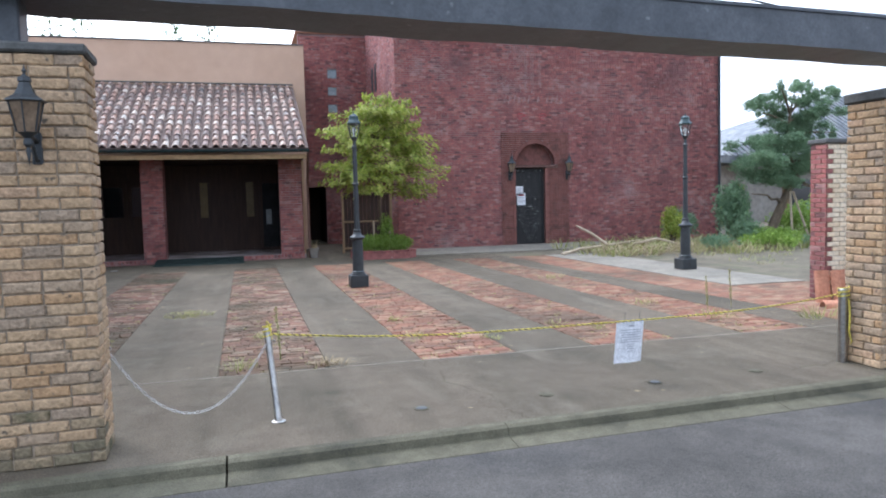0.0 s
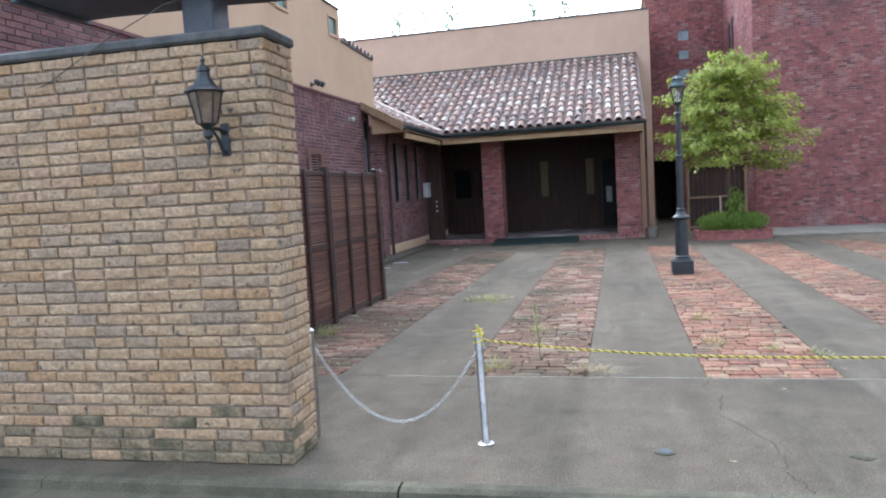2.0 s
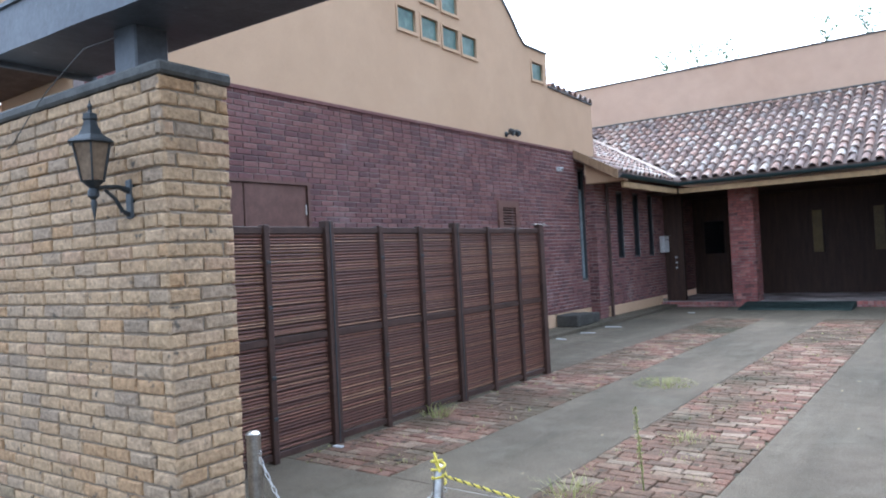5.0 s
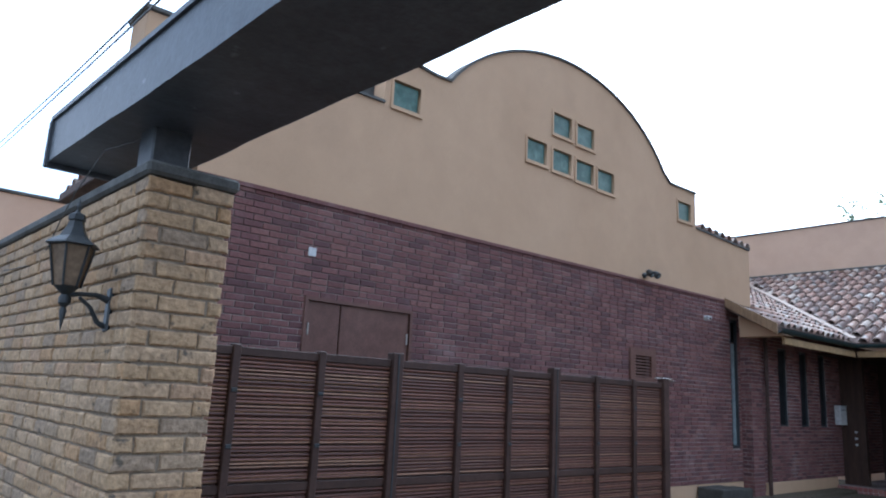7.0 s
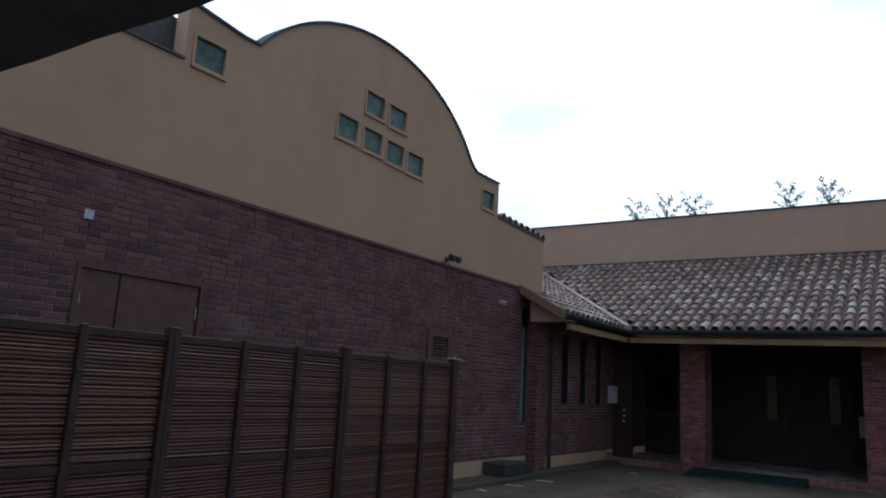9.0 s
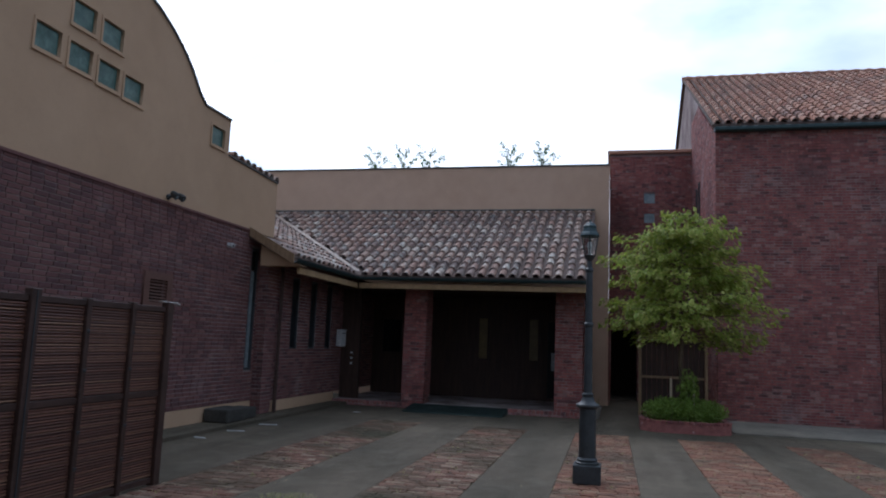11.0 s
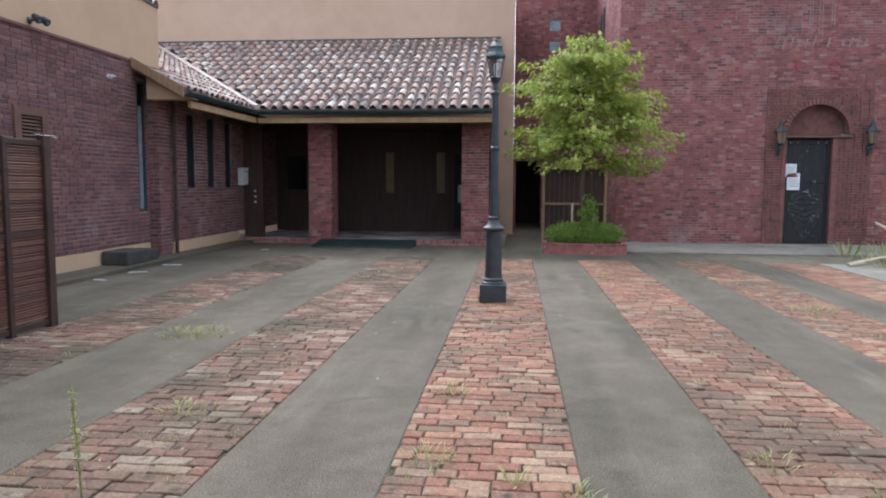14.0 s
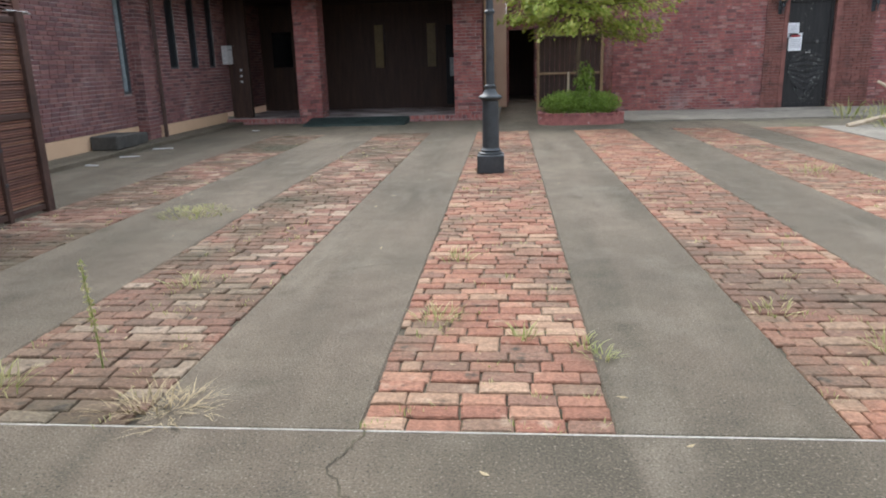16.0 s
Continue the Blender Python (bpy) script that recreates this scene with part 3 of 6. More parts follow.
lay("brick", courses(1.05, 11.78, 0.222, 0.103, 0.006, rng, wild=0.2), Matrix.Translation((7.51, 7.12, -0.010)), PAVER, band, 0.010, 0.002, None, rng, 0.0008)
band = structure("pavement_band", Shape().box(8.57, 7.12, -0.115, 10.11, 10.79, -0.010), PAVER_BED, "red paving bricks before the concrete pad", "pavement")
lay("brick", courses(1.54, 3.67, 0.222, 0.103, 0.006, rng, wild=0.2), Matrix.Translation((8.57, 7.12, -0.010)), PAVER, band, 0.010, 0.002, None, rng, 0.0008)

# ---- gate wall of buff brick, left ----
GX, GY0, GY1, GTOP = -0.505, 5.043, 5.435, 2.533
wall = structure("wall_gate", Shape().box(-9.0, GY0 + 0.012, -0.1, GX - 0.012, GY1 - 0.012, GTOP, 0.02), BUFF_MORTAR, "wall of weathered buff brick with a lantern", "wall")
GATE_FRONT = courses(8.495, GTOP, 0.219, 0.062, 0.0105, rng, wild=0.10)
GATE_END = courses(GY1 - GY0 - 0.004, GTOP, 0.219, 0.062, 0.0105, rng, wild=0.25)
cap = structure("wall_cap", Shape().box(-9.0, GY0 - 0.018, GTOP + 0.003, GX + 0.02, GY1 + 0.018, GTOP + 0.064, 0.014), SLATE, "dark weathered cap stones on the gate wall", "wall cap")


def askew(x, y):
    """A turn about (x, y) into the gate line."""
    return Matrix.Translation((x, y, 0)) @ pose(0, 0, 0, 0, 0, math.degrees(math.atan(SKEW))) @ Matrix.Translation((-x, -y, 0))


for ob in (wall, cap):
    ob.matrix_basis = askew(GX, GY0)
# right gate pillar
RX, RDY = 5.80, 0.165
wall2 = structure("wall_gate_east", Shape().box(RX + 0.012, GY0 + RDY + 0.012, -0.1, 9.2, GY1 + RDY - 0.012, 2.38, 0.02), BUFF_MORTAR, "end of the buff brick gate wall", "wall")
GATE_EAST = courses(9.2 - RX, 2.38, 0.226, 0.060, 0.013, rng, wild=0.12)
cap2 = structure("wall_cap", Shape().box(RX - 0.03, GY0 + RDY - 0.025, 2.383, 9.2, GY1 + RDY + 0.025, 2.475, 0.015), SLATE, "dark weathered cap stones on the gate wall", "wall cap")

for ob in (wall2, cap2):
    ob.matrix_basis = askew(RX, GY0 + RDY)

# beam over the gate
beam = thing("gate_beam", "long dark metal-clad beam spanning the gate on short posts", "beam")
bs, n = Shape(), 60
BX_END = -2.05


def beam_at(x):
    """Front y, back y, bottom z and top z of the slightly leaning beam at x."""
    return 4.995 + 0.028 * x, 5.585 + 0.014 * x, 2.865 - 0.017 * x, 3.125 - 0.013 * x


for i in range(n + 1):
    x = BX_END + (11.0 - BX_END) * i / n
    w = 0.006 * math.sin(i * 1.7) + 0.008 * math.sin(i * 0.63)
    y0, y1, z0, z1 = beam_at(x)
    bs.v += [(x, y0, z0 + w * 0.5), (x, y1 + w * 2, z0 + w), (x, y1, z1), (x, y0, z1)]
bs.f += [(4 * i + k, 4 * i + 4 + k, 4 * i + 4 + (k + 1) % 4, 4 * i + (k + 1) % 4) for i in range(n) for k in range(4)] + [(0, 1, 2, 3), (4 * n + 3, 4 * n + 2, 4 * n + 1, 4 * n)]
part("beam_body", bs, BEAM, beam)
bc = Shape()
for x in (BX_END - 0.02, 11.0):
    y0, y1, z0, z1 = beam_at(x)
    bc.v += [(x, y0 - 0.015, z1 + 0.003), (x, y1 + 0.015, z1 + 0.003), (x, y1 + 0.015, z1 + 0.03), (x, y0 - 0.015, z1 + 0.03)]
bc.f += [(k, 4 + k, 4 + (k + 1) % 4, (k + 1) % 4) for k in range(4)] + [(0, 1, 2, 3), (7, 6, 5, 4)]
part("beam_cap", bc, BEAM, beam)
y0, y1, z0, z1 = beam_at(BX_END)
part("end_plate", Shape().box(BX_END - 0.04, y0 - 0.02, z0 - 0.03, BX_END - 0.002, y1 + 0.02, z1 + 0.002, 0.006), BEAM, beam)
for x, dy in ((-0.91, 0.0), (6.4, 0.17)):
    base = 2.598 if x < 0 else 2.478
    part("post", Shape().box(x - 0.17, 5.15 + dy, base, x + 0.04, 5.34 + dy, beam_at(x)[2] + 0.02, 0.01), BEAM, beam)

# ---- stuccoed hall on the left ----
def arch(cy, cz, r_y, r_z, a0, a1, n=28):
    return [(cy + r_y * math.cos(radians(a0 + (a1 - a0) * i / n)), cz + r_z * math.sin(radians(a0 + (a1 - a0) * i / n))) for i in range(n + 1)]


BZ = 3.76
gable = [(6.7, BZ), (18.46, BZ), (18.46, 4.94), (16.37, 5.02), (16.37, 5.70), (15.47, 5.70)]
gable += arch(12.63, 4.62, 3.04, 2.42, 26.5, 153.5)[1:-1] + [(9.76, 5.86), (8.94, 5.95), (8.94, 5.22), (8.20, 5.22), (6.7, 5.06)]
structure("roof_upstand", Shape().box(L - 0.95, 8.30, 4.803, L - 0.28, 9.30, 5.84, 0.01), SLATE, "dark roof upstand behind the stepped gable", "roof")
WIN = ((9.07, 5.24), (12.17, 5.76), (12.75, 5.74), (11.58, 5.18), (12.17, 5.16), (12.74, 5.13), (13.30, 5.11), (15.74, 5.10))
WW, WH = 0.44, 0.35
me = sheet_with_holes("wall_stucco", gable, [rect(y, z, y + WW, z + WH) for y, z in WIN], 0.24)
me.transform(east(L - 0.12, 0, 0))
structure("wall_stucco", me, STUCCO, "ochre stucco gable wall with a round top", "wall")
top = Shape()
for (y0, z0), (y1, z1) in zip(gable[2:], gable[3:]):
    if abs(y1 - y0) > 0.01 and y0 > 6.8:
        d = Vector((0, y1 - y0, z1 - z0)).normalized()
        nrm = Vector((0, -d.z, d.y)) * (1 if d.y < 0 else -1)
        nrm = -nrm if nrm.z < 0 else nrm
        p, q = Vector((0, y0, z0)) + nrm * 0.003, Vector((0, y1, z1)) + nrm * 0.003
        a, b = p + nrm * 0.035, q + nrm * 0.035
        vs = [(x, *v[1:]) for x in (L - 0.27, L + 0.03) for v in (p, q, b, a)]
        top.add(vs, [(0, 1, 2, 3), (7, 6, 5, 4), (0, 4, 5, 1), (1, 5, 6, 2), (2, 6, 7, 3), (3, 7, 4, 0)])
structure("trim_coping", top, SLATE, "thin dark coping along the round gable", "trim")
for y, z in WIN:
    w = thing("window", "small square green glass-block window in stucco", "window", Matrix.Translation((L, y, z)), "gable windows", "structure")
    fr = sheet_with_holes("window_frame", rect(-0.035, -0.035, WW + 0.035, WH + 0.035), [rect(0.002, 0.002, WW - 0.002, WH - 0.002)], 0.03)
    fr.transform(east(0.0, 0, 0))
    part("window_frame", fr, STUCCO, w)
    part("glass_block", Shape().box(-0.10, 0.003, 0.003, -0.025, WW - 0.003, WH - 0.003, 0.02), GREEN_GLASS, w)
    part("window_sill", Shape().box(0.004, -0.04, -0.058, 0.030, WW + 0.04, -0.037, 0.004), STUCCO, w)

# brick lower part: openings for the hatch, the vent and the narrow window
HATCH, VENT, SLOT = (8.06, 1.25, 9.58, 2.67), (14.18, 2.02, 14.92, 2.60), (17.56, 0.95, 17.86, 3.42)
BX0, BX1 = 6.7, 17.95
me = sheet_with_holes("wall_brick_lower", rect(BX0, 0.34, BX1, BZ - 0.003), [rect(*SLOT), rect(*HATCH), rect(14.30, 2.10, 14.80, 2.5)], 0.22)
me.transform(east(L - 0.125, 0, 0))
wall_low = structure("wall_brick_lower", me, PLUM_MORTAR, "plum-coloured brick lower wall of the stuccoed hall", "wall")
structure("baseboard", Shape().box(L - 0.2, 6.7, -0.1, L - 0.01, BX1, 0.337, 0.01), STUCCO, "ochre painted plinth under the brick wall", "plinth")


def low_gap(z):
    z = z + 0.34
    return [(y0 - BX0, y1 - BX0) for y0, z0, y1, z1 in (HATCH, VENT, SLOT) if z0 - 0.02 < z < z1 + 0.02]


LOW = courses(BX1 - BX0, BZ - 0.34 - 0.005, 0.221, 0.060, 0.013, rng, low_gap, wild=0.1)
structure("trim_ledge", Shape().box(L - 0.004, BX0, BZ - 0.03, L + 0.02, BX1 - 0.4, BZ + 0.02, 0.004), PLUM, "brick ledge under the stucco", "trim")
structure("wall_hall_back", Shape().box(-6.3, 6.7, -0.1, L - 0.25, 6.95, 5.0), STUCCO, "plain ochre stucco end wall", "wall")
structure("wall_hall_west", Shape().box(-6.5, 6.96, -0.1, -6.3, 17.9, 4.7), STUCCO, "plain ochre stucco rear wall", "wall")
structure("roof_hall", Shape().box(-6.5, 6.96, 4.7, L - 0.25, 17.9, 4.8), SLATE, "flat dark roof behind the gable", "roof")

hatch = thing("wall_hatch", "brown painted metal double hatch in the brick wall", "hatch", Matrix.Translation((L, 0, 0)))
part("hatch_frame", sheet_with_holes("hatch_frame", rect(8.06, 1.25, 9.58, 2.67), [rect(8.10, 1.29, 9.54, 2.63)], 0.10), BROWN_METAL, hatch, m=EAST @ Matrix.Translation((0, 0, -0.025)))
for a, b in ((8.105, 8.535), (8.55, 9.535)):
    leaf = part("hatch_leaf", Shape().box(-0.05, a, 1.295, -0.005, b, 2.625, 0.006), BROWN_METAL, hatch)
    part("hinge", Shape().tube([(0.006, a + 0.02 if a < 8.2 else b - 0.02, 2.25), (0.006, a + 0.02 if a < 8.2 else b - 0.02, 2.38)], 0.012, 8), STEEL, leaf)
    part("latch", Shape().box(-0.004, (a + b) / 2 - 0.06, 2.02, 0.02, (a + b) / 2 + 0.06, 2.05, 0.004), IRON, leaf)

vent = thing("wall_vent", "brown louvred metal vent in the brick wall", "vent", Matrix.Translation((L, 0, 0)))
part("vent_frame", sheet_with_holes("vent_frame", rect(14.18, 2.02, 14.92, 2.60), [rect(14.32, 2.12, 14.78, 2.48)], 0.06), BROWN_METAL, vent, m=EAST @ Matrix.Translation((0, 0, 0.0)))
# Black sheet stands in for the shade behind the louvres.
part("backing", Shape().box(-0.10, 14.31, 2.11, -0.08, 14.79, 2.49), BLACK_GLASS, vent)
for k in range(7):
    part("slat", Shape().box(-0.025, -0.23, -0.004, 0.025, 0.23, 0.004, 0.001, pose(0.0, 14.55, 2.145 + k * 0.051, 0, 40, 0)), BROWN_METAL, vent)

slot = thing("window_slot", "tall narrow frosted window between wall and pier", "window", Matrix.Translation((L, 0, 0)), kind="structure")
part("window_frame", sheet_with_holes("window_frame", rect(17.56, 0.95, 17.86, 3.42), [rect(17.60, 1.00, 17.82, 3.37)], 0.06), IRON, slot, m=EAST @ Matrix.Translation((0, 0, -0.04)))
part("pane", Shape().box(-0.075, 17.60, 1.00, -0.06, 17.82, 2.95), GREY_GLASS, slot)
part("pane", Shape().box(-0.075, 17.60, 2.98, -0.06, 17.82, 3.37), BLACK_GLASS, slot)

# pier and slit-window wall towards the porch
SX = -4.24
pier = structure("wall_pier", Shape().box(SX - 0.25, 17.95, -0.1, SX + 0.05, 18.40, 3.30, 0.01), PLUM_MORTAR, "plum brick pier beside the porch wing", "pier")
PIER = courses(0.45, 3.28, 0.222, 0.062, 0.011, rng, wild=0.2)
SLITS = ((19.25, 19.66), (20.28, 20.68), (21.28, 21.66))
me = sheet_with_holes("wall_slits", rect(18.402, 0.30, 26.4, 3.35), [rect(a, 1.38, b, 2.98) for a, b in SLITS], 0.24)
me.transform(east(SX - 0.12, 0, 0))
wall_slit = structure("wall_slits", me, PLUM_MORTAR, "plum brick wall with three slit windows", "wall")
SLIT_BRICKS = courses(8.0, 3.05, 0.222, 0.062, 0.011, rng, lambda z: [(a - 18.402, b - 18.402) for a, b in SLITS] if 1.06 < z < 2.70 else (), wild=0.1)
structure("baseboard", Shape().box(SX - 0.2, 18.402, -0.1, SX + 0.03, 22.0, 0.297, 0.01), STUCCO, "ochre painted plinth of the porch wing", "plinth")
for a, b in SLITS:
    w = thing("window_slit", "tall dark slit window in the porch wing", "window", Matrix.Translation((SX, 0, 0)), "slit windows", "structure")
    part("window_frame", sheet_with_holes("window_frame", rect(a + 0.002, 1.382, b - 0.002, 2.978), [rect(a + 0.04, 1.42, b - 0.04, 2.94)], 0.05), IRON, w, m=EAST @ Matrix.Translation((0, 0, -0.045)))
    part("pane", Shape().box(-0.065, a + 0.04, 1.42, -0.055, b - 0.04, 2.94), DUSTY_GLASS, w)
pipe = thing("drainpipe", "dark brown drainpipe down the corner of the porch wing", "pipe")
part("pipe", Shape().tube([(SX + 0.12, 18.47, 0.0), (SX + 0.12, 18.47, 3.05), (SX + 0.35, 18.0, 3.22)], 0.04, 10), FENCE_FRAME, pipe)
for z in (0.6, 1.7, 2.7):
    part("clip", Shape().lathe([(0.05, z), (0.05, z + 0.04)], 10, Matrix.Translation((SX + 0.12, 18.47, 0))), FENCE_FRAME, pipe)

# ---- roofs of clay tiles ----
def tile_shape(r0, r1, length, seg=8):
    """A half-round cover tile lying along +y, its lower end (radius r0) at y = 0."""
    s, th, n = Shape(), 0.016, seg + 1
    for y, r in ((0, r0), (length, r1), (length, r1 - th), (0, r0 - th)):
        s.v += [(r * math.cos(math.pi * i / seg), y, r * math.sin(math.pi * i / seg)) for i in range(n)]
    s.f += [(k * n + i, k * n + i + 1, ((k + 1) % 4) * n + i + 1, ((k + 1) % 4) * n + i) for k in range(4) for i in range(seg)]
    return s


def tiled(parent, m, width, length, pitch, rise, material, rng, pieces, keep=lambda u, v: True, start=0.5):
    """Cover tiles over a trough sheet on the plane of m (x along the eave, y up the slope)."""
    cols, rows = int(width / pitch), math.ceil(length / rise)
    rest = Shape()
    base = tile_shape(pitch * 0.36, pitch * 0.29, rise * 1.16, 8 if pieces else 5)
    mesh = base.mesh("tile", True) if pieces else None
    for c in range(cols):
        for r in range(rows):
            u, v = (c + start) * pitch, r * rise
            if not keep(u, v):
                continue
            cut = min(1.0, (length - v) / (rise * 1.16))
            q = m @ pose(u + rng.uniform(-1, 1) * 0.012, v - 0.04 + rng.uniform(-1, 1) * 0.012, 0.020, 0, 0, rng.uniform(-1, 1) * 1.8) @ pose(0, 0, 0, -3.2) @ Matrix.Diagonal((1, cut, 1, 1))
            if pieces:
                part("tile", mesh, material, parent, m=q)
            else:
                rest.add(base.v, base.f, q)
    if not pieces:
        tagged(part("tile_field", rest, material, parent, smooth=True), kind="stuff")


def plane(eave_start, along, up):
    """The frame of a roof slope from a point of its eave, the way along it and the way up it."""
    x, y = Vector(along).normalized(), Vector(up).normalized()
    z = x.cross(y)
    return Matrix.Translation(eave_start) @ Matrix((x, y, z)).transposed().to_4x4()


EX, EY, EZ = -3.42, 21.06, 3.22       # where the two eaves meet
PY, PZ, PR = 26.4, 5.78, 2.24         # the porch roof's top, and its verge
porch_up = Vector((0, PY - EY, PZ - EZ))
wing_up = Vector((-(PY - EY), 0, PZ - EZ))
porch_roof = thing("roof_porch", "weathered clay tile roof over the porch", "roof", kind="structure")
deck = Shape()
a, b, c, d = (EX, EY, EZ), (PR, EY, EZ), (PR, PY, PZ), (EX - (PY - EY), PY, PZ)
deck.add([(p[0], p[1], p[2] + h) for h in (-0.10, 0.012) for p in (a, b, c, d)], [(3, 2, 1, 0), (4, 5, 6, 7), (0, 1, 5, 4), (1, 2, 6, 5), (2, 3, 7, 6), (3, 0, 4, 7)])
part("deck", deck, TILE_PAN, porch_roof)
plen = porch_up.length
m = plane((EX - 5.34, EY, EZ + 0.012), (1, 0, 0), porch_up)
tiled(porch_roof, m, PR - EX + 5.34 - 0.02, plen, 0.262, 0.43, TILE, rng, True, start=1.28, keep=lambda u, v: u - 5.34 > -v / plen * 5.34 + 0.05)
wing_roof = thing("roof_wing", "weathered clay tile roof over the wing", "roof", kind="structure")
deck = Shape()
VY = 17.42
a, b, c, d = (EX, VY, EZ), (EX, EY, EZ), (EX - 5.3, EY + 5.3, EZ + wing_up.z * 5.3 / 5.34), (L - 0.1, 18.47, EZ + (EX - L + 0.1) / 5.34 * wing_up.z)
e = (L + 0.002, VY, EZ + (EX - L) / 5.34 * wing_up.z)
f = (-8.7, 18.47, EZ + (EX + 8.7) / 5.34 * wing_up.z)
ring = (a, b, c, f, (L + 0.002, 18.47, e[2]), e)
k = len(ring)
deck.add([(p[0], p[1], p[2] + h) for h in (-0.10, 0.012) for p in ring], [tuple(range(k))[::-1], tuple(range(k, 2 * k))] + [(i, (i + 1) % k, k + (i + 1) % k, k + i) for i in range(k)])
part("deck", deck, TILE_PAN, wing_roof)
wlen = wing_up.length
m = plane((EX, VY, EZ + 0.012), (0, 1, 0), wing_up)
tiled(wing_roof, m, 9.0, wlen, 0.262, 0.43, TILE, rng, True,
      lambda u, v: u < EY - VY + v / wlen * 5.34 - 0.12 and (v * 5.34 / wlen < EX - L - 0.25 or u > 18.60 - VY))
part("verge_board", Shape().add([(EX + 0.04, VY - 0.05, EZ - 0.14), (L + 0.01, VY - 0.05, EZ + 0.42), (L + 0.01, VY - 0.05, EZ + 0.60), (EX + 0.04, VY - 0.05, EZ + 0.06),
                                (EX + 0.04, VY, EZ - 0.14), (L + 0.01, VY, EZ + 0.42), (L + 0.01, VY, EZ + 0.60), (EX + 0.04, VY, EZ + 0.06)],
                               [(0, 1, 2, 3), (7, 6, 5, 4), (0, 4, 5, 1), (1, 5, 6, 2), (2, 6, 7, 3), (3, 7, 4, 0)]), TAN_WOOD, wing_roof, "weathered tan verge board")
part("soffit_gable", Shape().add([(x, y, z) for y in (17.62, 17.90) for x, z in ((EX + 0.1, EZ - 0.15), (SX + 0.02, EZ - 0.15), (SX + 0.02, EZ + 0.3))], [(0, 1, 2), (5, 4, 3), (0, 3, 4, 1), (1, 4, 5, 2), (2, 5, 3, 0)]), STUCCO, wing_roof)
valley = [Vector((EX + 0.05, EY - 0.05, EZ + 0.02)), Vector((EX - 5.3, EY + 5.3, EZ + 2.56))]
vs = Shape()
side = Vector((1, 1, 0)).normalized() * 0.075
vs.add([valley[0] - side + Vector((0, 0, 0.10)), valley[0] + Vector((0, 0, 0.09)), valley[0] + side + Vector((0, 0, 0.10)), valley[1] - side + Vector((0, 0, 0.15)), valley[1] + Vector((0, 0, 0.14)), valley[1] + side + Vector((0, 0, 0.15))],
       [(0, 1, 4, 3), (1, 2, 5, 4)])
part("valley_gutter", vs, VALLEY, wing_roof, "pale metal valley strip")
# fascia and gutters
for nm, s in (("trim_fascia", Shape().box(EX + 0.06, EY + 0.10, EZ - 0.30, PR - 0.05, EY + 0.16, EZ - 0.17, 0.006)), ("trim_fascia", Shape().box(EX - 0.04, VY + 0.3, EZ - 0.30, EX + 0.02, EY + 0.12, EZ - 0.17, 0.006))):
    structure(nm, s, FASCIA, "ochre fascia board under the eaves", "fascia")
g = Shape()
gp = [(0.075 * math.cos(radians(a)), 0.075 * math.sin(radians(a))) for a in range(180, 361, 30)]
for p0, p1, nx in (((EX + 0.08, EY - 0.01, EZ - 0.04), (PR + 0.02, EY - 0.01, EZ - 0.04), (0, 1, 0)), ((EX + 0.06, VY - 0.02, EZ - 0.04), (EX + 0.06, EY - 0.02, EZ - 0.04), (1, 0, 0))):
    n = len(gp)
    vs = [(p[0] + nx[0] * u, p[1] + nx[1] * u, p[2] + w) for p in (p0, p1) for u, w in gp] + [(p[0] + nx[0] * u * 0.9, p[1] + nx[1] * u * 0.9, p[2] + w * 0.9 + 0.004) for p in (p0, p1) for u, w in gp]
    g.add(vs, [(i, i + 1, n + i + 1, n + i) for i in range(n - 1)] + [(2 * n + i, 3 * n + i, 3 * n + i + 1, 2 * n + i + 1) for i in range(n - 1)])
gut = thing("gutter", "dark green half-round metal gutter along the eaves", "gutter")
part("gutter_run", g, GREEN_IRON, gut, smooth=True)
part("downpipe", Shape().tube([(PR - 0.02, EY + 0.04, EZ - 0.1), (PR + 0.0, EY + 0.5, EZ - 0.6), (PR + 0.02, EY + 1.0, EZ - 1.0), (PR + 0.02, EY + 1.0, 0.0)], 0.035, 8), BROWN_METAL, gut)
structure("ceiling_porch", Shape().box(SX, EY + 0.16, EZ - 0.24, PR - 0.05, PY - 0.2, EZ - 0.18), DARK_WOOD, "dark boarded porch ceiling", "ceiling")

# ---- porch ----
step = structure("porch_step", Shape().box(SX + 0.002, 21.92, -0.1, 2.15, 26.3, 0.13, 0.01), PLUM_MORTAR, "brick step and floor of the porch", "step")
for x0, x1 in ((-2.40, -1.80), (1.42, 2.10)):
    col = structure("porch_column", Shape().box(x0 + 0.01, 22.01, 0.10, x1 - 0.01, 22.58, 3.02, 0.01), PLUM_MORTAR, "square plum brick porch column", "column")
    lay("brick", courses(x1 - x0, 2.9, 0.222, 0.062, 0.011, rng, wild=0.2), south(x0, 22.01, 0.12), RED, col, 0.010, 0.004, None, rng)
    lay("brick", courses(0.58, 2.9, 0.222, 0.062, 0.011, rng, wild=0.2), east(x1 - 0.01, 22.0, 0.12), RED, col, 0.010, 0.004, None, rng)
lay("brick", courses(6.35, 0.20, 0.10, 0.090, 0.010, rng, wild=0.3), south(-4.22, 21.925, -0.06), RED, step, 0.010, 0.004, None, rng)
structure("wall_porch_back", Shape().box(SX, 25.0, 0.13, 2.12, 25.2, EZ - 0.242), DARK_WOOD, "dark brown panelled wall at the back of the porch", "wall")
structure("wall_porch_side", Shape().box(2.125, 22.6, -0.1, 2.2, 25.6, EZ - 0.2), STUCCO, "ochre side wall of the porch", "wall")
